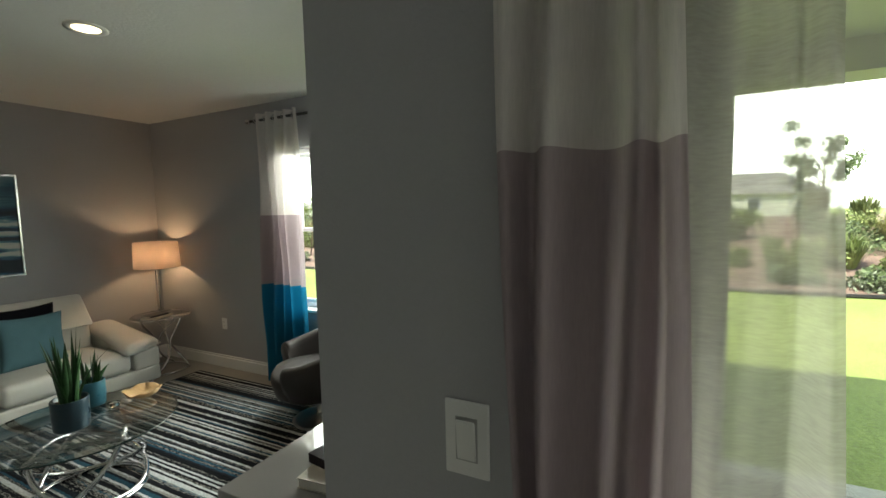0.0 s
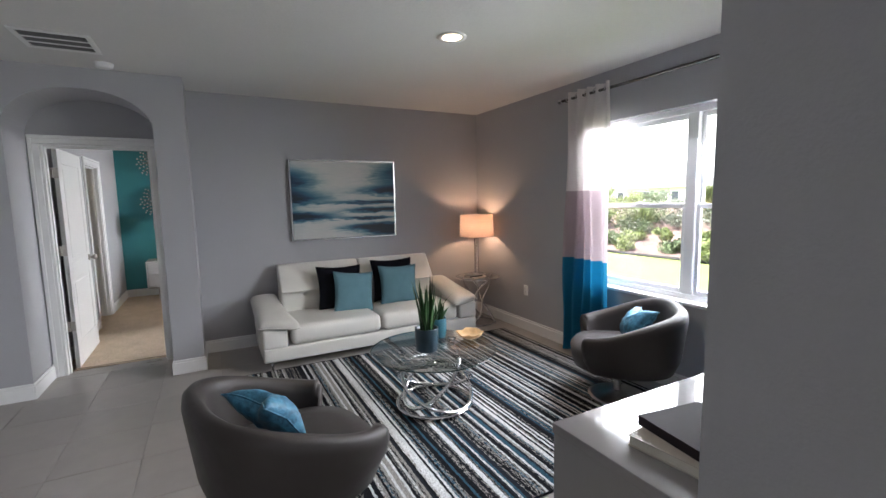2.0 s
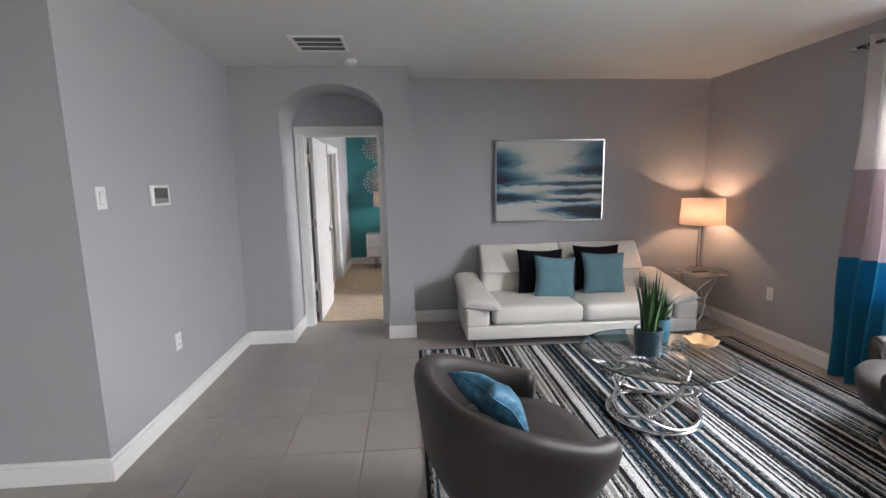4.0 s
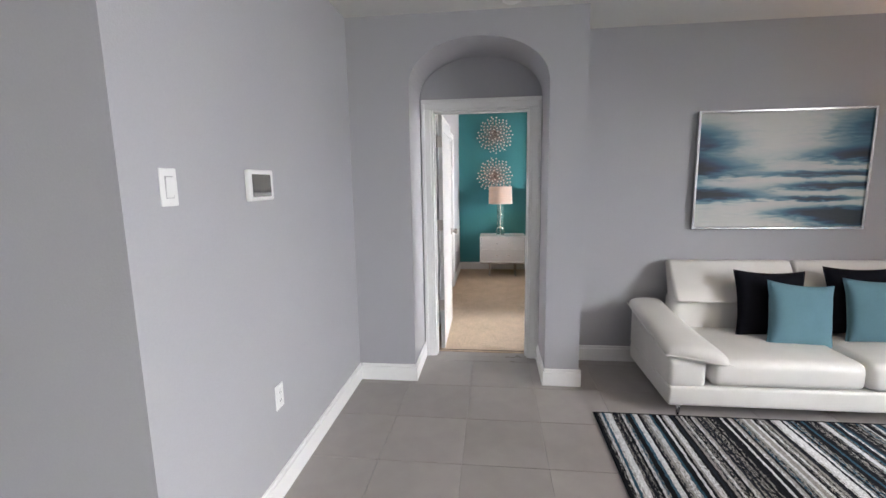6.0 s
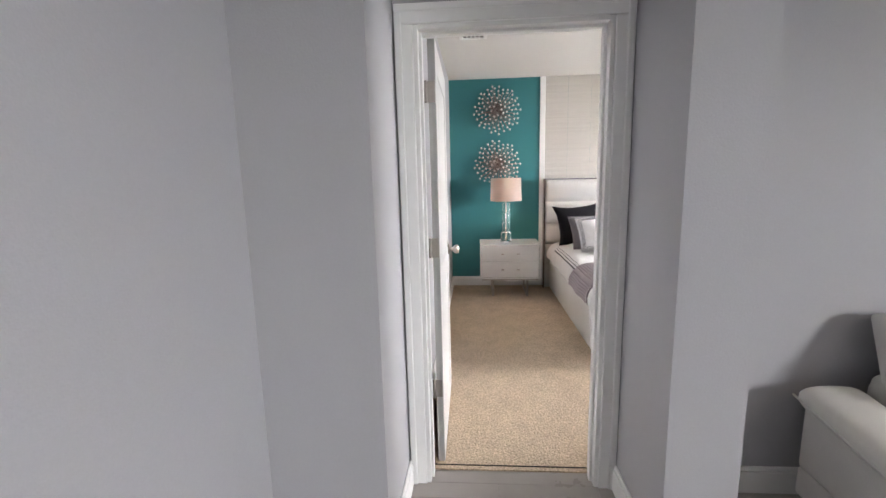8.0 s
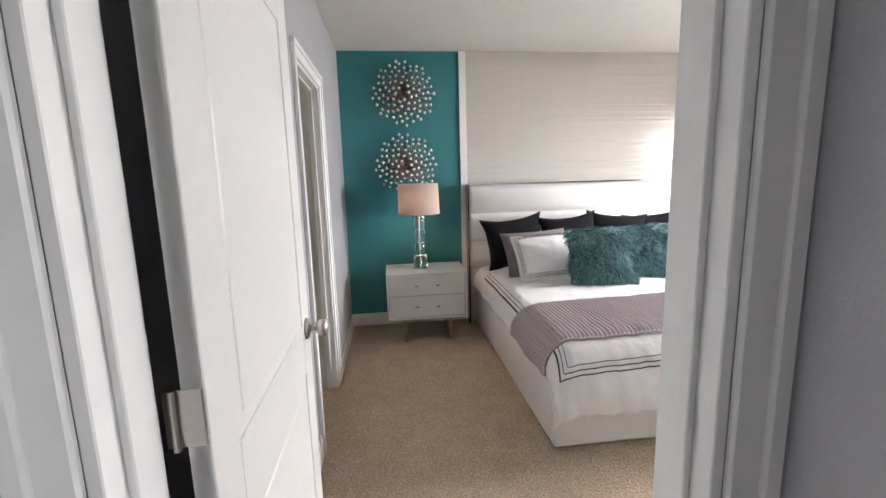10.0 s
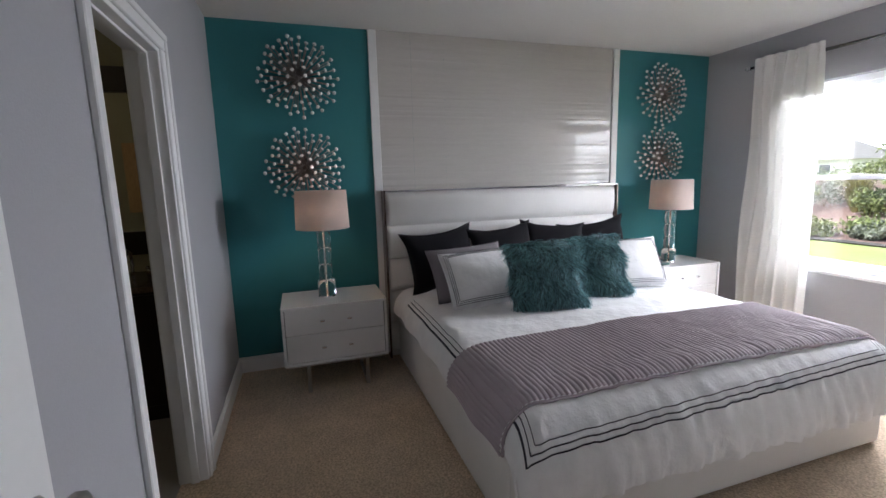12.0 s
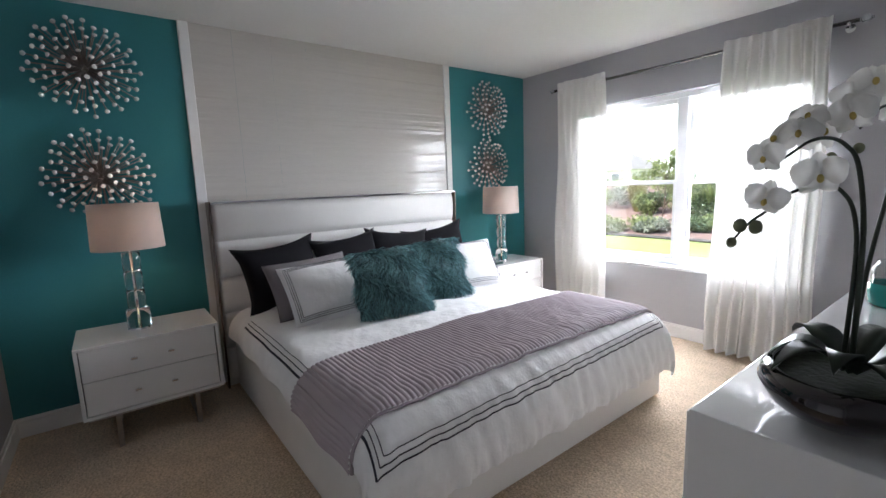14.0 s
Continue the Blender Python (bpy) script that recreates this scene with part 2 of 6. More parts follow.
def skirting(name, runs, label):
    """Baseboards: runs of (x0, y0, x1, y1, nx, ny) along a wall whose face looks to n."""
    bm = bmesh.new()
    for x0, y0, x1, y1, nx, ny in runs:
        for t, lo, hi in ((0.016, 0.0, 0.105), (0.010, 0.105, 0.128)):
            xa, xb = sorted((x0, x1)) if nx == 0 else sorted((x0, x0 + nx * t))
            ya, yb = sorted((y0, y1)) if ny == 0 else sorted((y0, y0 + ny * t))
            box(bm, xa, xb, ya, yb, lo, hi, 0.003, 1)
    return structure(name, bm, TRIM, label, "baseboard")


skirting("baseboard", [
    (WX, -0.36, WX, LN, 1, 0), (WX + 0.016, LN, EX - 0.016, LN, 0, -1), (EX, EY, EX, LN, -1, 0),
    (PX, LY + 0.016, PX, yc - hw, 1, 0), (PX, yc + hw, PX, -0.36 + 0.016, 1, 0), (WX, -0.36, PX, -0.36, 0, 1),
    (WX + 0.02, yc - hw, PX + 0.016, yc - hw, 0, 1), (WX + 0.02, yc + hw, PX + 0.016, yc + hw, 0, -1),
    (PX, LY, -3.56 + 0.016, LY, 0, 1), (-3.56, -6, -3.56, LY, 1, 0), (EX, EY, -0.98, EY, 0, -1)],
    "white painted wooden baseboard of the living area")
skirting("baseboard_bedroom", [
    (BX, BY, BX, BN, 1, 0), (BX + 0.016, BN, WX - 0.136, BN, 0, -1), (WX - 0.12, -0.6, WX - 0.12, BN, -1, 0),
    (BX + 0.016, BY, -8.57, BY, 0, 1), (-7.71, BY, WX - 0.136, BY, 0, 1)],
    "white painted wooden baseboard of the bedroom")


def doorway(name, axis, face, a0, a1, top, depth, out, label):
    """Casing and jamb liner round an opening. axis: the way the opening runs; face: the wall's face; out: the side it looks to."""
    bm = bmesh.new()

    def blk(p, q, c0, c1, lo, hi, bev=0.004):
        c0, c1 = sorted((c0, c1))
        box(bm, *((p, q, c0, c1) if axis == 'x' else (c0, c1, p, q)), lo, hi, bev, 1)
    w = 0.072
    for f, o in ((face, out), (face - out * depth, -out)):
        for t, d in ((0.0, 0.014), (0.045, 0.022)):
            blk(a0 - w - t * 0.04, a0 - t, f, f + o * d, 0, top + t)
            blk(a1 + t, a1 + w + t * 0.04, f, f + o * d, 0, top + t)
            blk(a0 - w - 0.0008 - t * 0.04, a1 + w + 0.0008 + t * 0.04, f, f + o * (d + 0.0015), top + t, top + w + t * 0.04)
    for s, e in ((a0 - 0.001, a0 + 0.018), (a1 - 0.018, a1 + 0.001)):
        blk(s, e, face + out * 0.003, face - out * (depth + 0.003), 0, top, 0.002)
    blk(a0 + 0.018, a1 - 0.018, face + out * 0.003, face - out * (depth + 0.003), top - 0.018, top + 0.001, 0.002)
    mid = face - out * depth * 0.45
    blk(a0 + 0.018, a0 + 0.03, mid - 0.018, mid + 0.018, 0, top - 0.018, 0.002)
    blk(a1 - 0.03, a1 - 0.018, mid - 0.018, mid + 0.018, 0, top - 0.018, 0.002)
    blk(a0 + 0.03, a1 - 0.03, mid - 0.018, mid + 0.018, top - 0.03, top - 0.018, 0.002)
    return structure(name, bm, TRIM, label, "door frame")


doorway("door_frame_1", 'y', WX, DOOR[0], DOOR[1], DOOR[3], 0.12, 1, "white painted door casing in the arched recess")
doorway("door_frame_2", 'x', BY, BATH[0], BATH[1], BATH[3], 0.12, 1, "white painted casing of the bathroom doorway")


def cloth(name, color, through_amount=0.3, rough=0.85, weave=700, bump=0.0006, grain=0.06, coarse=9.0, stretch=(1, 1, 1), sheen=0.04, spec=0.4):
    """Woven cloth that lets some light through."""
    m = mat(name, color, rough, grain=grain, scale=weave, stain=0.04, stain_scale=coarse, bump=bump, bump_scale=weave, sheen=sheen, spec=spec, aniso=stretch)
    nt = m.node_tree
    b = nt.nodes["Principled BSDF"]
    if through_amount:
        t, mx = nt.nodes.new("ShaderNodeBsdfTranslucent"), nt.nodes.new("ShaderNodeMixShader")
        nt.links.new(b.inputs["Base Color"].links[0].from_socket, t.inputs["Color"])
        mx.inputs[0].default_value = through_amount
        nt.links.new(b.outputs[0], mx.inputs[1])
        nt.links.new(t.outputs[0], mx.inputs[2])
        nt.links.new(mx.outputs[0], nt.nodes["Material Output"].inputs["Surface"])
    return m


CREAM_CLOTH = cloth("cream_linen", (0.71, 0.67, 0.655), 0.3, stretch=(1, 1, 0.15), weave=300)
LILAC_CLOTH = cloth("lilac_linen", (0.42, 0.35, 0.37), 0.3, stretch=(1, 1, 0.15), weave=300)
BLUE_CLOTH = cloth("teal_blue_linen", (0.012, 0.165, 0.30), 0.3, stretch=(1, 1, 0.15), weave=300)
SHEER = cloth("white_sheer", (0.78, 0.77, 0.74), 0.14, stretch=(1, 1, 0.2), weave=400)
THIN_SHEER = cloth("thin_sheer", (0.52, 0.50, 0.45), 0.38, stretch=(1, 1, 6), weave=60, grain=0.12)
nt = THIN_SHEER.node_tree
see, mxs = nt.nodes.new("ShaderNodeBsdfTransparent"), nt.nodes.new("ShaderNodeMixShader")
mxs.inputs[0].default_value = 0.27
nt.links.new(nt.nodes["Material Output"].inputs["Surface"].links[0].from_socket, mxs.inputs[1])
nt.links.new(see.outputs[0], mxs.inputs[2])
nt.links.new(mxs.outputs[0], nt.nodes["Material Output"].inputs["Surface"])
LEATHER = mat("white_leather", (0.66, 0.645, 0.61), 0.38, grain=0.04, scale=300, stain=0.05, stain_scale=6, bump=0.001, bump_scale=380)
BLACK_CLOTH = cloth("black_velvet", (0.006, 0.0065, 0.010), 0.0, 0.9, sheen=0.0, spec=0.12)
TEAL_CLOTH = cloth("dusty_teal_linen", (0.10, 0.20, 0.245), 0.0, weave=260, bump=0.001, grain=0.1)
SKY_CLOTH = cloth("sky_blue_satin", (0.05, 0.18, 0.29), 0.0, 0.5, weave=34, bump=0.008, grain=0.55)
TAUPE = cloth("taupe_upholstery", (0.036, 0.030, 0.028), 0.0, 0.5, weave=500, bump=0.0005)
SHADE = cloth("lamp_shade_linen", (0.78, 0.69, 0.63), 0.52, weave=500)
SHADE2 = cloth("lamp_shade_pale", (0.70, 0.62, 0.58), 0.5, weave=500)
LACQUER = mat("white_lacquer", (0.78, 0.775, 0.765), 0.12, grain=0.01, scale=8, stain=0.01, coat=0.3)
GREY_LACQUER = mat("grey_lacquer", (0.29, 0.275, 0.275), 0.1, grain=0.01, scale=8, stain=0.01, coat=0.4)
STEEL_FRAME = mat("silver_frame", (0.62, 0.62, 0.62), 0.25, 1.0, grain=0.06, scale=60)
DARK = mat("dark_metal", (0.03, 0.028, 0.027), 0.4, 0.6, grain=0.1, scale=60)
BULB = mat("glowing_bulb", (1, 0.8, 0.6), 0.5, emit=(1.0, 0.72, 0.42, 7))
TABLE_GLASS = clear_glass("table_glass", (0.975, 0.99, 0.985), 0.0, 0.97, 3.2)
GLASS_EDGE = mat("glass_edge", (0.02, 0.035, 0.034), 0.1, grain=0.05, coat=0.3)
CRYSTAL = mat("crystal", (0.95, 0.97, 0.97), 0.02, trans=1.0, ior=1.48)


def window_unit(name, x0, x1, z0, z1, wall_y, rail_z, label):
    """Twin single-hung window set at the back of its opening, with a slim inner sill."""
    w = tagged(thing(name, (0, 0, 0), label, "window"), kind="structure")
    ya, yb = wall_y + 0.085, wall_y + 0.15
    mid = (x0 + x1) / 2
    bm = bmesh.new()
    f = 0.045
    for a, b, c, d in ((x0, x0 + f, z0, z1), (x1 - f, x1, z0, z1), (x0 + f, x1 - f, z1 - f, z1), (x0 + f, x1 - f, z0, z0 + f)):
        box(bm, a, b, ya, yb, c, d, 0.004, 1)
    part("window_frame", bm, VINYL, w)
    bm = bmesh.new()
    box(bm, mid - 0.042, mid + 0.042, ya - 0.012, yb, z0 + f, z1 - f, 0.004, 1)
    part("mullion", bm, VINYL, w)
    for a, b in ((x0 + f, mid - 0.042), (mid + 0.042, x1 - f)):
        for lo, hi, y in ((z0 + f, rail_z + 0.018, ya + 0.008), (rail_z - 0.018, z1 - f, ya + 0.034)):
            bm = bmesh.new()
            s = 0.03
            box(bm, a, a + s, y, y + 0.024, lo, hi, 0.003, 1)
            box(bm, b - s, b, y, y + 0.024, lo, hi, 0.003, 1)
            box(bm, a + s, b - s, y, y + 0.024, lo, lo + 0.036, 0.003, 1)
            box(bm, a + s, b - s, y, y + 0.024, hi - 0.036, hi, 0.003, 1)
            sash = part("sash", bm, VINYL, w)
            bm = bmesh.new()
            box(bm, a + s, b - s, y + 0.010, y + 0.014, lo + 0.036, hi - 0.036)
            pane = part("pane", bm, PANE, sash, "clear window glass")
            pane.visible_shadow = False
        bm = bmesh.new()
        box(bm, (a + b) / 2 - 0.03, (a + b) / 2 + 0.03, ya - 0.004, ya + 0.012, rail_z + 0.014, rail_z + 0.03, 0.004, 1)
        part("sash_lock", bm, VINYL, w)
    bm = bmesh.new()
    box(bm, x0 - 0.03, x1 + 0.03, wall_y - 0.022, ya, z0 - 0.022, z0 + 0.004, 0.004, 1)
    part("window_sill", bm, TRIM, w)
    return w


window_unit("window_1", *LWIN, LN, 1.42, "white vinyl twin single-hung window over the lawn")
window_unit("window_2", *BWIN, BN, 1.375, "white vinyl twin single-hung window beside sheer curtains")


def fold(u, folds, seed):
    return math.sin(2 * math.pi * folds * u + 0.9 * math.sin(2 * math.pi * u * 1.7 + seed) + seed)


def curtain(name, x0, x1, y, top, bottom, folds, depth, bands, label, group, flare=0.03, seed=0.0, grommets=True, pinch=False):
    """A gathered panel hung at y; bands of (material, from z, to z, part name) share one folded sheet."""
    c = thing(name, ((x0 + x1) / 2, y, bottom), label, "curtain", group)
    nx = folds * 14

    def pt(u, z):
        h = (z - bottom) / (top - bottom)
        wid = (x1 - x0) * (1 + flare * (1 - h))
        d = depth * (0.75 + 0.5 * (1 - h)) * (0.55 if pinch and h > 0.95 else 1)
        x = (u - 0.5) * wid + 0.010 * math.sin(4 * z + seed + 5 * u)
        yy = d * fold(u, folds, seed) + 0.012 * math.sin(3.1 * z + 9 * u + seed) + 0.008 * noise.noise((u * 9, z * 3, seed))
        return (x, yy, z - bottom)
    for material, lo, hi, nm, lab in bands:
        bm = bmesh.new()
        nz = max(3, int((hi - lo) / 0.06))
        g = [[bm.verts.new(pt(i / nx, lo + (hi - lo) * j / nz)) for i in range(nx + 1)] for j in range(nz + 1)]
        for j in range(nz):
            for i in range(nx):
                bm.faces.new((g[j][i], g[j][i + 1], g[j + 1][i + 1], g[j + 1][i]))
        part(nm, bm, material, c, lab, smooth=True)
    if grommets:
        for k in range(folds):
            u = (k + 0.5) / folds
            bm = bmesh.new()
            p = pt(u, top - 0.055)
            tube(bm, [(p[0] + 0.004 * math.sin(a), p[1] + 0.024 * math.cos(a), p[2] + 0.024 * math.sin(a)) for a in [2 * math.pi * q / 16 for q in range(16)]], 0.005, 6, True)
            part("grommet", bm, CHROME, c, "chrome ring", True)
    return c


ROD = mat("brushed_rod_steel", (0.22, 0.215, 0.21), 0.22, 1.0, grain=0.06, scale=60)


def curtain_rod(x0, x1, y, z, wall_y, label, material):
    r = thing("curtain_rod", ((x0 + x1) / 2, y, z), label, "curtain rod")
    cx = (x0 + x1) / 2
    bm = bmesh.new()
    tube(bm, [(x0 - cx, 0, 0), (x1 - cx, 0, 0)], 0.0125, 12)
    part("pole", bm, ROD, r, smooth=True)
    for x in (x0 - cx - 0.03, x1 - cx + 0.03):
        bm = bmesh.new()
        ball(bm, 0.026, (x, 0, 0), 16)
        box(bm, x - 0.034, x + 0.034, -0.009, 0.009, -0.009, 0.009, 0.003, 1)
        part("finial", bm, CRYSTAL if material is CHROME else CHROME, r, smooth=True)
    for x in (x0 - cx + 0.05, x1 - cx - 0.05):
        bm = bmesh.new()
        tube(bm, [(x, 0, -0.012), (x, (wall_y - y) * 0.5, -0.02), (x, wall_y - y - 0.002, -0.03)], 0.006, 8)
        ball(bm, 0.014, (x, 0, -0.008), 10)
        cyl(bm, 0.026, 0.026, 0, 0.008, 16, m=Matrix.Translation((x, wall_y - y - 0.001, -0.03)) @ Matrix.Rotation(radians(90), 4, 'X'))
        part("bracket", bm, material, r)
    return r


def colour_bands(top, b1, b2, bottom):
    return [(CREAM_CLOTH, b1, top, "upper_band", "cream linen top"), (LILAC_CLOTH, b2, b1, "middle_band", "lilac linen middle"), (BLUE_CLOTH, bottom, b2, "lower_band", "teal blue linen hem")]


curtain("curtain", -4.30, -3.79, 2.80, 2.46, 0.02, 5, 0.042, colour_bands(2.46, 1.558, 0.932, 0.02), "colour-blocked cream, lilac and teal grommet curtain", "living room curtains", 0.14, 0.6)
curtain("curtain", -2.75, -2.22, 2.80, 2.46, 0.02, 5, 0.042, colour_bands(2.46, 1.558, 0.932, 0.02), "colour-blocked cream, lilac and teal grommet curtain", "living room curtains", 0.1, 2.6)
curtain_rod(-4.36, -1.98, 2.80, 2.405, LN, "slim dark steel curtain rod over the living room window", ROD)
curtain("patio_curtain", -1.17, -0.985, 0.455, 2.44, 0.02, 3, 0.03, colour_bands(2.44, 1.63, 0.95, 0.02), "colour-blocked cream and lilac curtain beside the patio door", "patio curtains", 0.04, 4.2)
curtain_rod(-1.22, 1.9, 0.455, 2.385, EY, "slim dark steel curtain rod over the patio door", ROD)
curtain("patio_sheer", -0.985, -0.853, 0.475, 2.44, 0.02, 2, 0.012, [(THIN_SHEER, 0.02, 2.44, "panel", ""), (LILAC_CLOTH, 2.4402, 2.452, "header_tape", "woven header tape")], "thin pale sheer curtain beside the patio door", "patio curtains", 0.02, 5.0, False)
sheer = [(SHEER, 0.012, 2.40, "panel", "")]
curtain("sheer_curtain", -9.21, -8.66, 2.85, 2.40, 0.012, 7, 0.034, sheer, "white sheer linen curtain hanging to the carpet", "bedroom curtains", 0.06, 1.3, False, True)
curtain("sheer_curtain", -7.68, -7.05, 2.85, 2.40, 0.012, 8, 0.034, sheer, "white sheer linen curtain hanging to the carpet", "bedroom curtains", 0.10, 3.3, False, True)
curtain_rod(-9.27, -6.94, 2.902, 2.345, BN, "polished chrome curtain rod with crystal finials", CHROME)


def cushion(w, h, t, n=20, sharp=2.6, pinch=0.10, seed=0.0, wrinkle=0.006, chop=0.0):
    """A stuffed square cushion standing in the xz plane, its thickness along y, with pointed corners."""
    bm = bmesh.new()
    sides = []
    for s in (-1, 1):
        g = []
        for j in range(n + 1):
            row = []
            for i in range(n + 1):
                u, v = 2 * i / n - 1, 2 * j / n - 1
                x = u * w / 2 * (1 - pinch * (1 - abs(v) ** 2) * abs(u) ** 6)
                z = v * h / 2 * (1 - pinch * (1 - abs(u) ** 2) * abs(v) ** 6)
                puff = ((1 - abs(u) ** sharp) * (1 - abs(v) ** sharp)) ** 0.55
                y = s * t / 2 * puff + wrinkle * puff * noise.noise((u * 3 + seed, v * 3, s + seed))
                z -= chop * math.exp(-(u / 0.4) ** 2) * max(0, v + 0.5)
                y += chop * 0.5 * u * u * (0.4 + abs(v))
                if chop:
                    y += 0.016 * puff * math.sin(7 * u + 4 * v + seed) * noise.noise((u * 2.2, v * 2.2 + seed, s))
                row.append(bm.verts.new((x, y, z)))
            g.append(row)
        for j in range(n):
            for i in range(n):
                bm.faces.new((g[j][i], g[j][i + 1], g[j + 1][i + 1], g[j + 1][i]))
        sides.append(g)
    bmesh.ops.remove_doubles(bm, verts=bm.verts, dist=1e-5)
    return bm


def pillow(name, m, w, h, t, material, label, category="pillow", group="", seed=0.0, pinch=0.1, chop=0.0):
    ob = thing(name, (0, 0, 0), label, category, group)
    ob.matrix_basis = m
    cover = part("cover", cushion(w, h, t, seed=seed, pinch=pinch, chop=chop), material, ob, smooth=True)
    bm = bmesh.new()
    k = 24

    def rim(u, v):
        x = u * w / 2 * (1 - pinch * (1 - abs(v) ** 2) * abs(u) ** 6)
        z = v * h / 2 * (1 - pinch * (1 - abs(u) ** 2) * abs(v) ** 6)
        return (x, chop * 0.5 * u * u * (0.4 + abs(v)), z - chop * math.exp(-(u / 0.4) ** 2) * max(0, v + 0.5))
    loop = [rim(2 * i / k - 1, -1) for i in range(k)] + [rim(1, 2 * i / k - 1) for i in range(k)] + [rim(1 - 2 * i / k, 1) for i in range(k)] + [rim(-1, 1 - 2 * i / k) for i in range(k)]
    tube(bm, loop, 0.004, 6, True)
    part("piping", bm, material, ob, smooth=True)
    return ob


# ---- living room ----
# sofa
def rounded(dims, bevel, material, name, parent, label="", m=None, seg=4, puff=0.0, cuts=0):
    bm = bmesh.new()
    box(bm, *dims, bevel, seg)
    if puff:
        c = Vector(((dims[0] + dims[1]) / 2, (dims[2] + dims[3]) / 2, (dims[4] + dims[5]) / 2))
        bmesh.ops.subdivide_edges(bm, edges=[e for e in bm.edges if e.calc_length() > 0.1], cuts=5, use_grid_fill=True)
        for v in bm.verts:
            d = v.co - c
            hx, hy, hz = (dims[1] - dims[0]) / 2, (dims[3] - dims[2]) / 2, (dims[5] - dims[4]) / 2
            k = max(0, 1 - (d.x / hx) ** 2) * max(0, 1 - (d.y / hy) ** 2)
            v.co.z += math.copysign(puff, d.z) * k * (abs(d.z) / hz)
            v.co += 0.003 * noise.noise_vector(v.co * 6)
    if m is not None:
        bmesh.ops.transform(bm, matrix=m, verts=bm.verts)
    return part(name, bm, material, parent, label, smooth=True)


SX, SY = -5.53, 1.205
sofa = thing("sofa", (SX, SY, 0.012), "white leather two-seat sofa with raised headrests", "sofa")
rounded((-0.40, 0.385, -1.10, 1.10, 0.07, 0.20), 0.02, LEATHER, "base", sofa)
for s in (-1, 1):
    a, b = sorted((s * 0.005, s * 0.86))
    rounded((-0.30, 0.40, a, b, 0.205, 0.375), 0.05, LEATHER, "seat_cushion", sofa, puff=0.02)
    rounded((-0.40, -0.22, a, b, 0.32, 0.62), 0.05, LEATHER, "back_cushion", sofa, m=Matrix.Translation((-0.3, 0, 0.4)) @ Matrix.Rotation(radians(-9), 4, 'Y') @ Matrix.Translation((0.3, 0, -0.4)))
    bm = bmesh.new()
    box(bm, 0, 1, a, b, 0, 1)
    for v in bm.verts:
        top, front = v.co.z > 0.5, v.co.x > 0.5
        v.co.x, v.co.z = ((-0.375 if front else -0.455), (0.85 if front else 0.842)) if top else ((-0.17 if front else -0.36), 0.575)
    bmesh.ops.bevel(bm, geom=list(bm.edges), offset=0.024, segments=4, affect='EDGES', profile=0.5)
    part("headrest", bm, LEATHER, sofa, "adjustable padded headrest, tilted back", True)
    # arm: a box side whose top slopes to the front, with a soft pad that widens to a point over the seat
    bm = bmesh.new()
    box(bm, -0.40, 0.385, min(s * 0.885, s * 1.105), max(s * 0.885, s * 1.105), 0.19, 0.40)
    for v in bm.verts:
        if v.co.z > 0.3:
            v.co.z = 0.485 - 0.115 * (v.co.x + 0.40) / 0.785
    bmesh.ops.bevel(bm, geom=list(bm.edges), offset=0.03, segments=4, affect='EDGES', profile=0.5)
    part("arm", bm, LEATHER, sofa, smooth=True)
    pad, n, m = bmesh.new(), 30, 28
    rings = []
    for i in range(n + 1):
        u = i / n
        u = 0.5 - 0.5 * math.cos(math.pi * u)
        end = (max(0.0, 1 - max(0, (u - 0.90) / 0.10) ** 2.5) * max(0.0, 1 - max(0, (0.07 - u) / 0.07) ** 2.5)) ** 0.5
        outer, inner = 1.128, 0.875 - 0.10 * u ** 2
        row = []
        for j in range(m):
            a = 2 * math.pi * j / m
            c, q = math.copysign(abs(math.cos(a)) ** 0.62, math.cos(a)), math.copysign(abs(math.sin(a)) ** 0.8, math.sin(a))
            v = 0.5 - 0.5 * c
            y = (outer + inner) / 2 + (outer - inner) / 2 * c * (0.72 + 0.28 * end)
            x = -0.42 + u * 0.785 + 0.105 * u ** 5 * v ** 1.2
            z = 0.502 - 0.112 * u - 0.012 * u * v + (0.06 if q > 0 else 0.042) * q * (0.18 + 0.82 * end) + 0.003 * noise.noise((x * 8, y * 8, s * 3.0))
            row.append(pad.verts.new((x, s * y, z)))
        rings.append(row)
    for p0, p1 in zip(rings, rings[1:]):
        for j in range(m):
            pad.faces.new((p0[j], p1[j], p1[(j + 1) % m], p0[(j + 1) % m]))
    pad.faces.new(rings[0])
    pad.faces.new(rings[-1])
    bmesh.ops.recalc_face_normals(pad, faces=pad.faces)
    ap = part("arm_pad", pad, LEATHER, sofa, "soft sloping arm pad", True)
    seam = bmesh.new()
    tube(seam, [(-0.42 + 0.775 * (k / 20), s * 1.129, 0.502 - 0.112 * k / 20) for k in range(21)] + [(-0.42 + 0.787 + 0.105 * (k / 14) ** 1.2, s * (1.125 - 0.345 * k / 14), 0.39 - 0.012 * k / 14) for k in range(15)], 0.0045, 6)
    part("seam", seam, LEATHER, ap, smooth=True)
    for x in (-0.33, 0.34):
        bm = bmesh.new()
        tube(bm, [(x, s * 1.02, 0.075), (x + 0.015, s * 1.03, 0.0)], 0.016, 10, taper=0.011)
        part("leg", bm, CHROME, sofa, "chrome leg", True)
rounded((-0.425, -0.36, -0.85, 0.85, 0.2, 0.56), 0.02, LEATHER, "back", sofa)


def lean(x, y, z, yaw, tilt):
    """A cushion standing at a place, its face turned by yaw and leaning back by tilt."""
    return pose(x, y, z, tilt, 0, yaw)


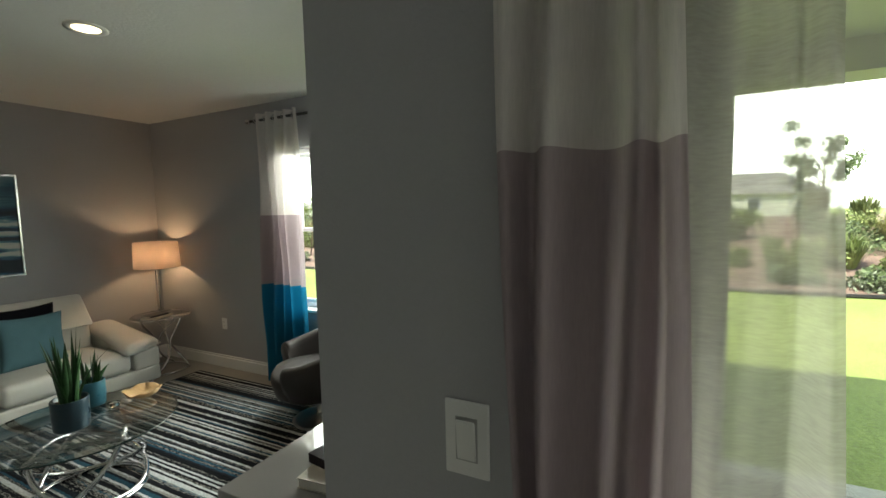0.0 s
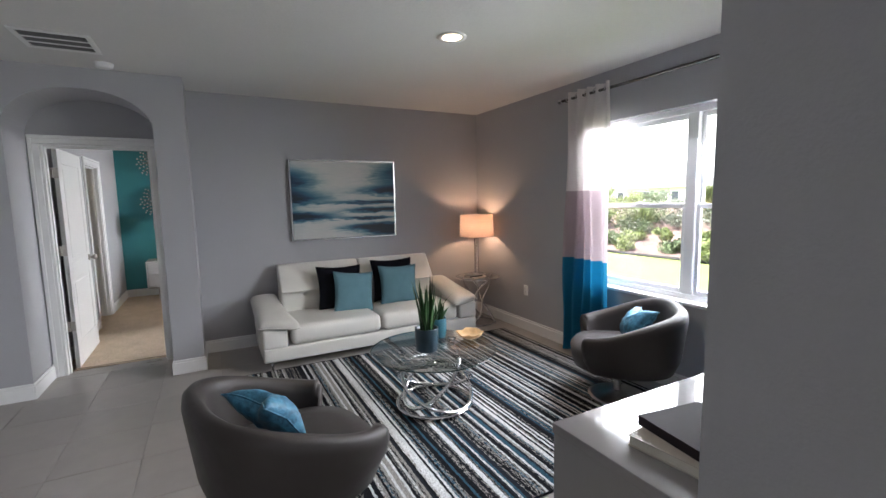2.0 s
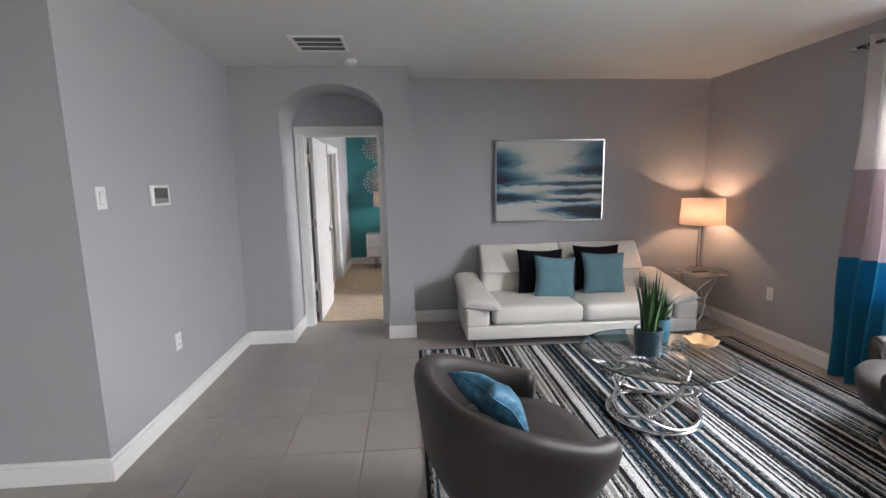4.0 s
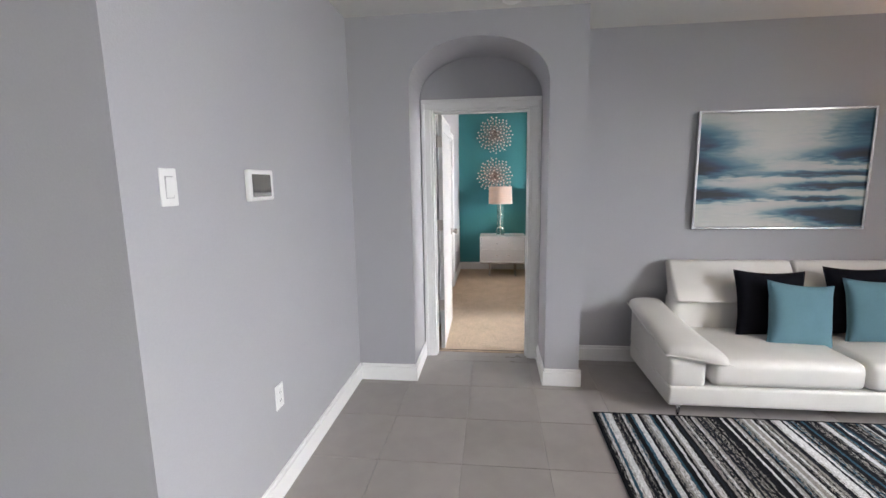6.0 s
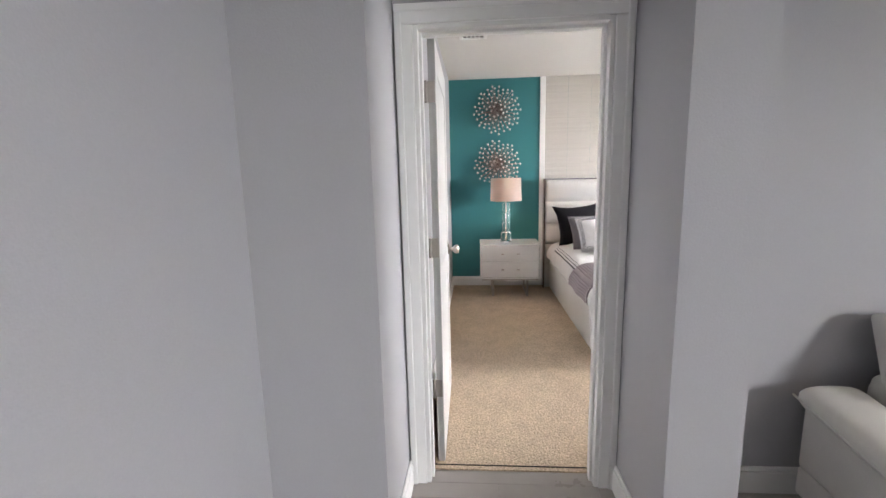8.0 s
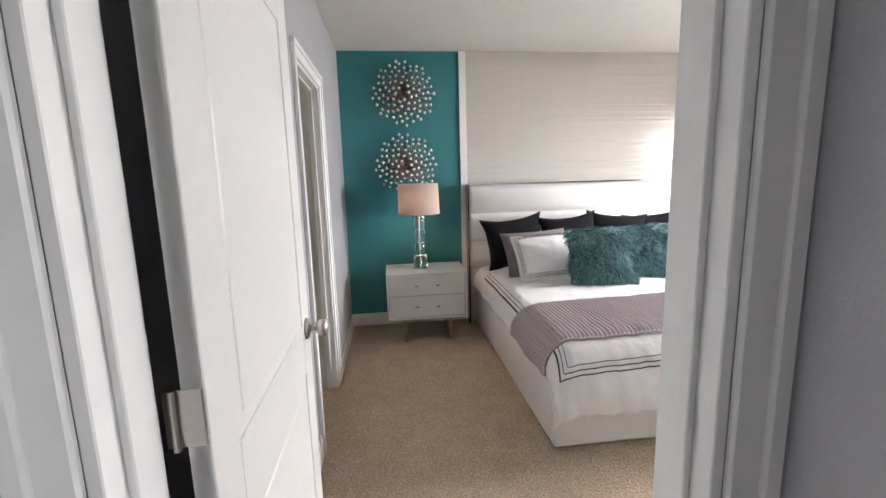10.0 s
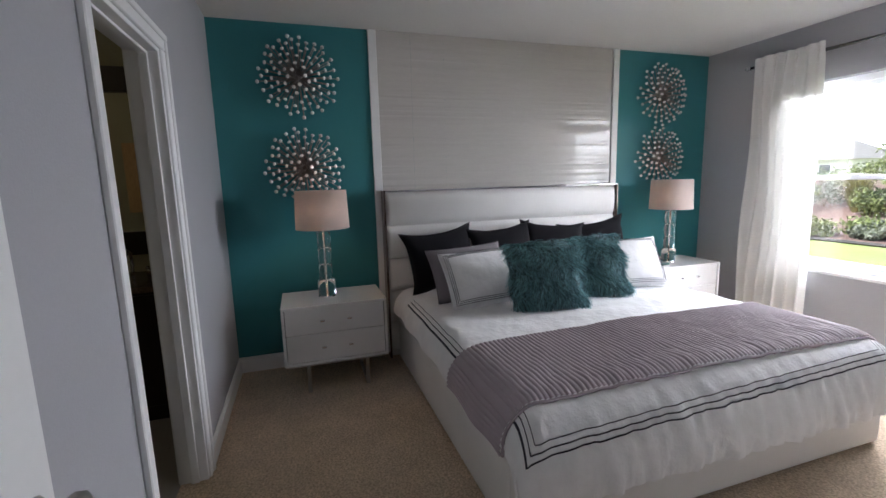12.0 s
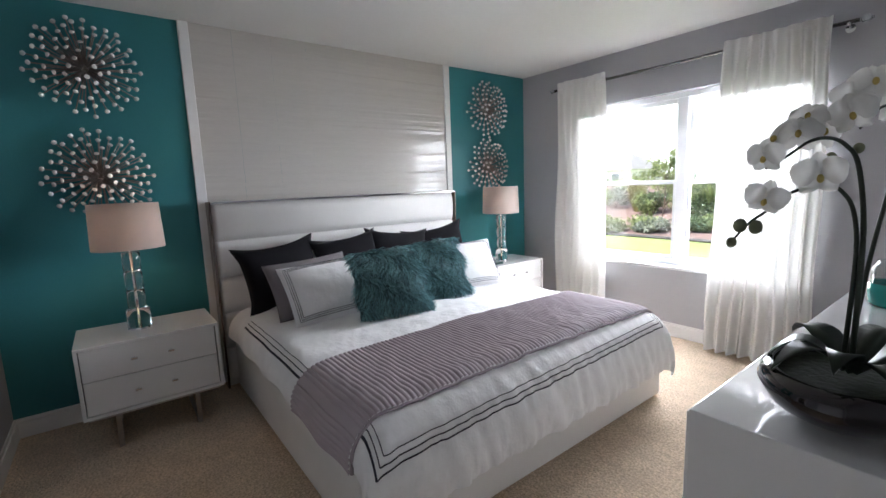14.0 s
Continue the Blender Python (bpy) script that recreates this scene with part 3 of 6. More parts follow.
for y, z, mtl, lab, x, sd, zr in ((0.93, 0.605, BLACK_CLOTH, "black velvet square pillow on the sofa", -5.64, 1, 94), (1.53, 0.63, BLACK_CLOTH, "black velvet square pillow on the sofa", -5.66, 2, 88),
                                  (1.035, 0.565, TEAL_CLOTH, "dusty teal linen square pillow on the sofa", -5.50, 3, 95), (1.55, 0.585, TEAL_CLOTH, "dusty teal linen square pillow on the sofa", -5.54, 4, 86)):
    pillow("throw_pillow", lean(x, y, z, zr, -14) @ pose(0, 0, 0, 0, (2, 0, 6, 1)[sd - 1], 0), *((0.48, 0.46) if sd < 3 else (0.43, 0.43)), 0.13, mtl, lab, "pillow", "sofa pillows", sd)

# painting
def painting_material():
    m = mat("abstract_painting", (0.4, 0.5, 0.55), 0.45)
    nt = m.node_tree
    b = nt.nodes["Principled BSDF"]
    tc, mp, n1, n2 = (nt.nodes.new("ShaderNodeTexCoord"), nt.nodes.new("ShaderNodeMapping"), nt.nodes.new("ShaderNodeTexNoise"), nt.nodes.new("ShaderNodeTexNoise"))
    mp.inputs["Scale"].default_value = (1, 1.5, 9)
    nt.links.new(tc.outputs["Object"], mp.inputs["Vector"])
    for nz, s, d in ((n1, 1.6, 6), (n2, 5.0, 5)):
        nz.inputs["Scale"].default_value, nz.inputs["Detail"].default_value = s, d
        nz.inputs["Distortion"].default_value = 0.6
        nt.links.new(mp.outputs[0], nz.inputs["Vector"])
    sep = nt.nodes.new("ShaderNodeSeparateXYZ")
    nt.links.new(tc.outputs["Object"], sep.inputs[0])

    def math_node(op, a, bb):
        q = nt.nodes.new("ShaderNodeMath")
        q.operation = op
        for i, v in enumerate((a, bb)):
            if isinstance(v, (int, float)):
                q.inputs[i].default_value = v
            else:
                nt.links.new(v, q.inputs[i])
        return q.outputs[0]
    # streaky brush marks: long soft bands on both sides of a pale centre, darkest low down
    sw = math_node('MULTIPLY', math_node('SUBTRACT', n1.outputs["Fac"], 0.5), 0.26)
    sz = math_node('MULTIPLY', math_node('SUBTRACT', n2.outputs["Fac"], 0.5), 0.07)
    yy, zz = math_node('ADD', sep.outputs["Y"], sw), math_node('ADD', sep.outputs["Z"], sz)
    v = math_node('MULTIPLY', math_node('SUBTRACT', n2.outputs["Fac"], 0.45), 0.35)
    for cy, cz, ry, rz, amount in ((-0.60, 0.22, 0.34, 0.14, 0.62), (-0.55, 0.02, 0.42, 0.07, 0.66), (-0.50, -0.175, 0.38, 0.045, 1.0), (0.60, 0.28, 0.34, 0.18, 0.66), (0.52, 0.10, 0.44, 0.055, 0.72),
                                   (0.36, -0.03, 0.50, 0.024, 0.85), (0.42, -0.115, 0.42, 0.032, 1.0), (0.26, -0.21, 0.34, 0.020, 0.9), (0.40, -0.31, 0.44, 0.045, 1.1), (0.55, -0.38, 0.34, 0.05, 0.95), (-0.62, -0.05, 0.20, 0.34, 0.30)):
        ey = math_node('POWER', math_node('DIVIDE', math_node('SUBTRACT', yy, cy), ry), 2.0)
        ez = math_node('POWER', math_node('DIVIDE', math_node('SUBTRACT', zz, cz), rz), 2.0)
        bell = math_node('POWER', 2.71828, math_node('MULTIPLY', math_node('ADD', ey, ez), -1.0))
        v = math_node('ADD', v, math_node('MULTIPLY', bell, amount))
    ramp = nt.nodes.new("ShaderNodeValToRGB")
    e = ramp.color_ramp.elements
    e[0].position, e[0].color = 0.10, (0.50, 0.50, 0.48, 1)
    e[1].position, e[1].color = 0.95, (0.004, 0.014, 0.026, 1)
    for pos, col in ((0.24, (0.40, 0.44, 0.44, 1)), (0.40, (0.15, 0.25, 0.29, 1)), (0.58, (0.03, 0.115, 0.18, 1)), (0.76, (0.008, 0.035, 0.08, 1))):
        k = e.new(pos)
        k.color = col
    nt.links.new(v, ramp.inputs[0])
    nt.links.new(ramp.outputs[0], b.inputs["Base Color"])
    bp = nt.nodes.new("ShaderNodeBump")
    bp.inputs["Distance"].default_value = 0.002
    nt.links.new(n2.outputs["Fac"], bp.inputs["Height"])
    nt.links.new(bp.outputs[0], b.inputs["Normal"])
    return m


pic = thing("painting", (WX, 1.125, 1.52), "abstract blue and white seascape in a silver frame", "painting")
pw, ph = 0.595, 0.435
bm = bmesh.new()
box(bm, 0.004, 0.028, -pw + 0.02, pw - 0.02, -ph + 0.02, ph - 0.02)
part("canvas", bm, painting_material(), pic, "blue and white brushed canvas")
for dims in ((0.0, 0.045, -pw, -pw + 0.018, -ph, ph), (0.0, 0.045, pw - 0.018, pw, -ph, ph), (0.0, 0.045, -pw + 0.018, pw - 0.018, ph - 0.018, ph), (0.0, 0.045, -pw + 0.018, pw - 0.018, -ph, -ph + 0.018)):
    bm = bmesh.new()
    box(bm, *dims, 0.003, 1)
    part("frame", bm, STEEL_FRAME, pic, "thin silver frame")

# rug
def rug_material():
    m = mat("striped_rug", (0.3, 0.3, 0.3), 0.95, spec=0.15)
    nt = m.node_tree
    b = nt.nodes["Principled BSDF"]
    tc, sep = nt.nodes.new("ShaderNodeTexCoord"), nt.nodes.new("ShaderNodeSeparateXYZ")
    nt.links.new(tc.outputs["Object"], sep.inputs[0])
    wob = nt.nodes.new("ShaderNodeTexNoise")
    wob.inputs["Scale"].default_value, wob.inputs["Detail"].default_value = 40, 6
    nt.links.new(tc.outputs["Object"], wob.inputs["Vector"])
    w2 = nt.nodes.new("ShaderNodeMath")
    w2.operation = 'MULTIPLY_ADD'
    w2.inputs[1].default_value = 0.017
    nt.links.new(wob.outputs["Fac"], w2.inputs[0])
    nt.links.new(sep.outputs["Y"], w2.inputs[2])
    q = nt.nodes.new("ShaderNodeMath")
    q.operation = 'MULTIPLY'
    q.inputs[1].default_value = 70.0
    nt.links.new(w2.outputs[0], q.inputs[0])
    fl = nt.nodes.new("ShaderNodeMath")
    fl.operation = 'FLOOR'
    nt.links.new(q.outputs[0], fl.inputs[0])
    wn1 = nt.nodes.new("ShaderNodeTexWhiteNoise")
    wn1.noise_dimensions = '1D'
    nt.links.new(fl.outputs[0], wn1.inputs["W"])
    ramp = nt.nodes.new("ShaderNodeValToRGB")
    ramp.color_ramp.interpolation = 'CONSTANT'
    e = ramp.color_ramp.elements
    e[0].position, e[0].color = 0.0, (0.008, 0.009, 0.012, 1)
    e[1].position, e[1].color = 0.33, (0.62, 0.63, 0.64, 1)
    for pos, col in ((0.46, (0.016, 0.020, 0.028, 1)), (0.55, (0.03, 0.085, 0.13, 1)), (0.66, (0.30, 0.29, 0.275, 1)), (0.74, (0.012, 0.013, 0.018, 1)), (0.80, (0.66, 0.67, 0.68, 1)), (0.95, (0.05, 0.11, 0.16, 1))):
        k = e.new(pos)
        k.color = col
    # some stripes are twisted from dark and light yarn
    wn2 = nt.nodes.new("ShaderNodeTexWhiteNoise")
    wn2.noise_dimensions = '1D'
    shift = nt.nodes.new("ShaderNodeMath")
    shift.inputs[1].default_value = 311.0
    nt.links.new(fl.outputs[0], shift.inputs[0])
    nt.links.new(shift.outputs[0], wn2.inputs["W"])
    yarn_map, yarn = nt.nodes.new("ShaderNodeMapping"), nt.nodes.new("ShaderNodeTexNoise")
    yarn_map.inputs["Scale"].default_value = (55, 190, 60)
    yarn.inputs["Scale"].default_value, yarn.inputs["Detail"].default_value = 1.0, 3
    nt.links.new(tc.outputs["Object"], yarn_map.inputs["Vector"])
    nt.links.new(yarn_map.outputs[0], yarn.inputs["Vector"])
    hit, mixed, both = nt.nodes.new("ShaderNodeMath"), nt.nodes.new("ShaderNodeMath"), nt.nodes.new("ShaderNodeMath")
    hit.operation, mixed.operation, both.operation = 'GREATER_THAN', 'GREATER_THAN', 'MULTIPLY'
    hit.inputs[1].default_value, mixed.inputs[1].default_value = 0.52, 0.62
    nt.links.new(yarn.outputs["Fac"], hit.inputs[0])
    nt.links.new(wn2.outputs["Value"], mixed.inputs[0])
    nt.links.new(hit.outputs[0], both.inputs[0])
    nt.links.new(mixed.outputs[0], both.inputs[1])
    twist = nt.nodes.new("ShaderNodeMix")
    twist.data_type = 'RGBA'
    nt.links.new(both.outputs[0], twist.inputs["Factor"])
    nt.links.new(ramp.outputs[0], twist.inputs[6])
    twist.inputs[7].default_value = (0.30, 0.29, 0.27, 1)
    nt.links.new(wn1.outputs["Value"], ramp.inputs[0])
    fleck = nt.nodes.new("ShaderNodeTexNoise")
    fleck.inputs["Scale"].default_value, fleck.inputs["Detail"].default_value = 110, 4
    nt.links.new(tc.outputs["Object"], fleck.inputs["Vector"])
    mr = nt.nodes.new("ShaderNodeMapRange")
    mr.inputs["From Min"].default_value, mr.inputs["From Max"].default_value = 0.3, 0.7
    mr.inputs["To Min"].default_value, mr.inputs["To Max"].default_value = 0.55, 1.3
    nt.links.new(fleck.outputs["Fac"], mr.inputs["Value"])
    hs = nt.nodes.new("ShaderNodeHueSaturation")
    nt.links.new(twist.outputs[2], hs.inputs["Color"])
    nt.links.new(mr.outputs[0], hs.inputs["Value"])
    nt.links.new(hs.outputs[0], b.inputs["Base Color"])
    bp = nt.nodes.new("ShaderNodeBump")
    bp.inputs["Distance"].default_value = 0.006
    nt.links.new(fleck.outputs["Fac"], bp.inputs["Height"])
    nt.links.new(bp.outputs[0], b.inputs["Normal"])
    return m


rug = thing("area_rug", (-3.935, 1.18, 0.0), "black, ivory and blue striped flatwoven area rug", "rug")
bm = bmesh.new()
box(bm, -1.225, 1.225, -1.515, 1.515, 0.0, 0.011, 0.004, 2)
part("weave", bm, rug_material(), rug)
for x in (-1.227, 1.227):
    bm = bmesh.new()
    tube(bm, [(x, -1.515, 0.007), (x, 1.515, 0.007)], 0.006, 6)
    part("binding", bm, BLACK_CLOTH, rug, "dark bound edge")


# tub chairs
def tub_chair(x, y, rz, label):
    """Swivel tub chair; local +x is the way it faces."""
    c = thing("tub_chair", (x, y, 0.012), label, "armchair", "swivel tub chairs", rz)
    na = 44
    a0 = radians(46)

    def ring(th, r, sq=2.7):
        cs, sn = math.cos(th), math.sin(th)
        k = (abs(cs) ** sq + abs(sn) ** sq) ** (-1 / sq)
        return r * k * cs * 0.97, r * k * sn

    def rim_z(th):
        return 0.520 + 0.190 * (0.5 - 0.5 * math.cos(math.pi * min(1, max(0, (abs(th) - 0.75) / 2.0)))) ** 0.9
    bm = bmesh.new()
    rows = []
    for i in range(na + 1):
        th = a0 + (2 * math.pi - 2 * a0) * i / na
        ts = th if th <= math.pi else th - 2 * math.pi
        top = rim_z(ts)
        sec = []
        for r, z in ((0.20, 0.232), (0.30, 0.238), (0.348, 0.265), (0.388, 0.36), (0.410, top * 0.76), (0.423, top - 0.06), (0.417, top - 0.02), (0.398, top), (0.368, top + 0.004), (0.343, top - 0.018), (0.335, top - 0.06), (0.332, 0.44), (0.315, 0.30)):
            px, py = ring(th, r)
            sec.append(bm.verts.new((px - 0.03, py, z)))
        rows.append(sec)
    for a, b in zip(rows, rows[1:]):
        for k in range(len(a) - 1):
            bm.faces.new((a[k], a[k + 1], b[k + 1], b[k]))
    for r in (rows[0][::-1], rows[-1]):
        bm.faces.new(r)
    bmesh.ops.bevel(bm, geom=[e for e in bm.edges if e.is_manifold and any(len(f.verts) > 4 for f in e.link_faces)], offset=0.018, segments=3, affect='EDGES')
    part("shell", bm, TAUPE, c, smooth=True)
    bm = bmesh.new()
    n = 40
    prof = [(0.0, 0.236), (0.26, 0.236), (0.315, 0.262), (0.328, 0.31), (0.338, 0.37), (0.315, 0.405), (0.23, 0.415), (0.0, 0.418)]
    rings = []
    for r, z in prof:
        rings.append([bm.verts.new((ring(2 * math.pi * k / n, max(r, 0.001))[0] * (1.10 if math.cos(2 * math.pi * k / n) > 0 else 1) - 0.02, ring(2 * math.pi * k / n, max(r, 0.001))[1], z)) for k in range(n)])
    for a, b in zip(rings, rings[1:]):
        for k in range(n):
            bm.faces.new((a[k], a[(k + 1) % n], b[(k + 1) % n], b[k]))
    part("seat", bm, TAUPE, c, smooth=True)
    bm = bmesh.new()
    cyl(bm, 0.03, 0.03, 0.03, 0.236, 20)
    part("column", bm, CHROME, c, "chrome swivel column", True)
    bm = bmesh.new()
    lathe(bm, [(0.0, 0.0), (0.205, 0.0), (0.208, 0.006), (0.18, 0.012), (0.06, 0.022), (0.03, 0.04)], 40)
    part("base_plate", bm, NICKEL, c, "round satin metal base", True)
    bm = bmesh.new()
    cyl(bm, 0.10, 0.12, 0.205, 0.2335, 20)
    part("seat_plate", bm, DARK, c)
    return c


tub_chair(-3.10, 0.07, 103, "taupe upholstered swivel tub chair seen from behind")
tub_chair(-3.31, 2.40, 226, "taupe upholstered swivel tub chair under the window")
pillow("throw_pillow", pose(-3.10, -0.05, 0.595, -40, 6, 204), 0.36, 0.27, 0.14, SKY_CLOTH, "small sky blue satin pillow on the tub chair", "pillow", "chair pillows", 7, 0.16, 0.05)
pillow("throw_pillow", pose(-3.22, 2.47, 0.585, -34, -8, 326), 0.36, 0.27, 0.14, SKY_CLOTH, "small sky blue satin pillow on the tub chair", "pillow", "chair pillows", 9, 0.16, 0.05)

# coffee table
CX, CY = -3.88, 1.145
ct = thing("coffee_table", (CX, CY, 0.012), "round glass coffee table on interlocked chrome rings", "coffee table")
bm = bmesh.new()
lathe(bm, [(0.0, 0.410), (0.445, 0.410), (0.450, 0.4145), (0.445, 0.419), (0.0, 0.419)], 64)
bmesh.ops.remove_doubles(bm, verts=bm.verts, dist=1e-6)
top = part("tabletop", bm, TABLE_GLASS, ct, "clear round glass top", True)
top.visible_shadow = False
bm = bmesh.new()
tube(bm, [(0.4505 * math.cos(2 * math.pi * k / 72), 0.4505 * math.sin(2 * math.pi * k / 72), 0.4145) for k in range(72)], 0.0042, 6, True)
part("polished_edge", bm, GLASS_EDGE, ct, "green-tinted polished glass edge", True)


def ring_pts(r, tilt, az, cz, off, n=56):
    m = Matrix.Translation((off * math.cos(az), off * math.sin(az), cz)) @ Matrix.Rotation(az, 4, 'Z') @ Matrix.Rotation(tilt, 4, 'Y')
    return [m @ Vector((r * math.cos(2 * math.pi * k / n), r * math.sin(2 * math.pi * k / n), 0)) for k in range(n)]


bm = bmesh.new()
tube(bm, ring_pts(0.27, 0, 0, 0.016, 0), 0.014, 10, True)
part("ring", bm, CHROME, ct, "polished chrome ring", True)
for az, tilt, cz, off in ((0.4, radians(30), 0.165, 0.03), (2.6, radians(38), 0.20, 0.03), (4.6, radians(44), 0.215, 0.02)):
    bm = bmesh.new()
    tube(bm, ring_pts(0.27, tilt, az, cz, off), 0.014, 10, True)
    part("ring", bm, CHROME, ct, "polished chrome ring", True)
for k in range(3):
    a = 0.5 + 2.1 * k
    bm = bmesh.new()
    cyl(bm, 0.022, 0.022, 0.395, 0.41, 16, (0.24 * math.cos(a), 0.24 * math.sin(a)))
    part("glass_support", bm, CHROME, ct)

# plants on the coffee table
PLANTER = mat("blue_grey_ceramic", (0.022, 0.045, 0.062), 0.3, grain=0.08, scale=30, stain=0.1, stain_scale=8)
PLANTER2 = mat("teal_ceramic", (0.035, 0.12, 0.16), 0.3, grain=0.08, scale=30, stain=0.1, stain_scale=8)
LEAF = mat("succulent_leaf", (0.025, 0.075, 0.022), 0.45, grain=0.3, scale=25, stain=0.2, stain_scale=10, aniso=(1, 1, 3))
SOIL = mat("soil", (0.04, 0.03, 0.022), 0.95, grain=0.4, scale=120, bump=0.004)


def potted(x, y, z, r, h, material, leaves, length, label, seed):
    p = thing("potted_plant", (x, y, z), label, "potted plant", "coffee table plants")
    bm = bmesh.new()
    lathe(bm, [(0, 0), (r * 0.92, 0), (r * 0.95, 0.006), (r, h * 0.5), (r, h - 0.004), (r * 0.97, h), (r * 0.90, h - 0.002), (r * 0.88, h * 0.6)], 36)
    part("pot", bm, material, p, smooth=True)
    bm = bmesh.new()
    cyl(bm, r * 0.89, r * 0.89, h * 0.72, h * 0.86, 24)
    part("soil", bm, SOIL, p)
    rng = random.Random(seed)
    for k in range(leaves):
        a, tilt = rng.uniform(0, 6.28), rng.uniform(0.02, 0.20) if k % 9 else rng.uniform(0.35, 0.6)
        ln = length * rng.uniform(0.55, 1.0) * (1 if tilt < 0.45 else 0.8)
        bm = bmesh.new()
        rows = []
        for j in range(9):
            t = j / 8
            wd = 0.0145 * (1 - t ** 2.2) * (0.65 + 0.9 * t * (1 - t) * 2) + 0.0008
            bend = tilt * (0.5 + 0.6 * t)
            cx, cz = ln * t * math.sin(bend), ln * t * math.cos(bend)
            tw = 0.5 * t + seed
            rows.append([bm.verts.new((cx + wd * s * math.sin(tw) + e * 0.004 * (1 - t), wd * s * math.cos(tw), cz)) for s, e in ((-1, 0.5), (0, -1), (1, 0.5), (0, 1.2))])
        for q0, q1 in zip(rows, rows[1:]):
            for i in range(4):
                bm.faces.new((q0[i], q0[(i + 1) % 4], q1[(i + 1) % 4], q1[i]))
        bmesh.ops.transform(bm, matrix=Matrix.Translation((r * 0.4 * math.cos(a), r * 0.4 * math.sin(a), h * 0.8)) @ Matrix.Rotation(a + rng.uniform(-0.5, 0.5), 4, 'Z'), verts=bm.verts)
        part("leaf", bm, LEAF, p, smooth=True)
    return p


TT = 0.4312
potted(-3.87, 1.09, TT, 0.085, 0.165, PLANTER, 24, 0.43, "tall spiky succulent in a dark blue-grey pot", 3)
potted(-4.11, 1.30, TT, 0.07, 0.15, PLANTER2, 12, 0.26, "spiky succulent in a teal ceramic pot", 8)
WOODBOWL = mat("pale_wood", (0.55, 0.36, 0.19), 0.4, grain=0.15, scale=14, stain=0.1, aniso=(1, 6, 1))
bowl = thing("wooden_bowl", (-3.95, 1.50, TT), "shallow pale wooden bowl on the glass table", "bowl")
bm = bmesh.new()
lathe(bm, [(0.0, 0.0), (0.05, 0.0), (0.085, 0.018), (0.105, 0.045), (0.101, 0.047), (0.08, 0.024), (0.0, 0.010)], 40)
bmesh.ops.remove_doubles(bm, verts=bm.verts, dist=1e-6)
for v in bm.verts:
    if v.co.z > 0.03:
        a = math.atan2(v.co.y, v.co.x)
        v.co.z += 0.005 * math.sin(3 * a + 0.7) + 0.005 * math.sin(7 * a)
        v.co.xy *= 1 + 0.07 * math.sin(5 * a + 1.0) + 0.04 * math.sin(11 * a)
part("bowl_shell", bm, WOODBOWL, bowl, "live-edged pale wood", True)
vot = thing("votive_holder", (-3.96, 1.34, TT), "small clear glass votive holder", "candle holder")
bm = bmesh.new()
lathe(bm, [(0, 0), (0.028, 0), (0.034, 0.022), (0.030, 0.022), (0.024, 0.006), (0, 0.005)], 24)
part("glass_cup", bm, CRYSTAL, vot, smooth=True)

# side table and lamp
stb = thing("side_table", (-5.55, 2.58, 0.0), "round glass side table on crossed chrome hoops", "side table")
bm = bmesh.new()
lathe(bm, [(0, 0.570), (0.262, 0.570), (0.266, 0.575), (0.262, 0.580), (0, 0.580)], 48)
tp = part("tabletop", bm, TABLE_GLASS, stb, "clear round glass top", True)
tp.visible_shadow = False
bm = bmesh.new()
tube(bm, [(0.263 * math.cos(2 * math.pi * k / 48), 0.263 * math.sin(2 * math.pi * k / 48), 0.567) for k in range(48)], 0.008, 8, True)
part("rim", bm, CHROME, stb, smooth=True)
bm = bmesh.new()
tube(bm, [(0.20 * math.cos(2 * math.pi * k / 48), 0.20 * math.sin(2 * math.pi * k / 48), 0.011) for k in range(48)], 0.010, 8, True)
part("foot_ring", bm, CHROME, stb, smooth=True)
for k in range(4):
    a = 0.4 + k * math.pi / 2
    bm = bmesh.new()
    pts = []
    for j in range(15):
        t = j / 14
        ang, r = a + 2.6 * (t - 0.5), 0.07 + 0.155 * abs(2 * t - 1) ** 1.5
        pts.append((r * math.cos(ang), r * math.sin(ang), 0.016 + 0.548 * t))
    tube(bm, pts, 0.010, 8)
    part("hoop", bm, CHROME, stb, "curved chrome bar", True)


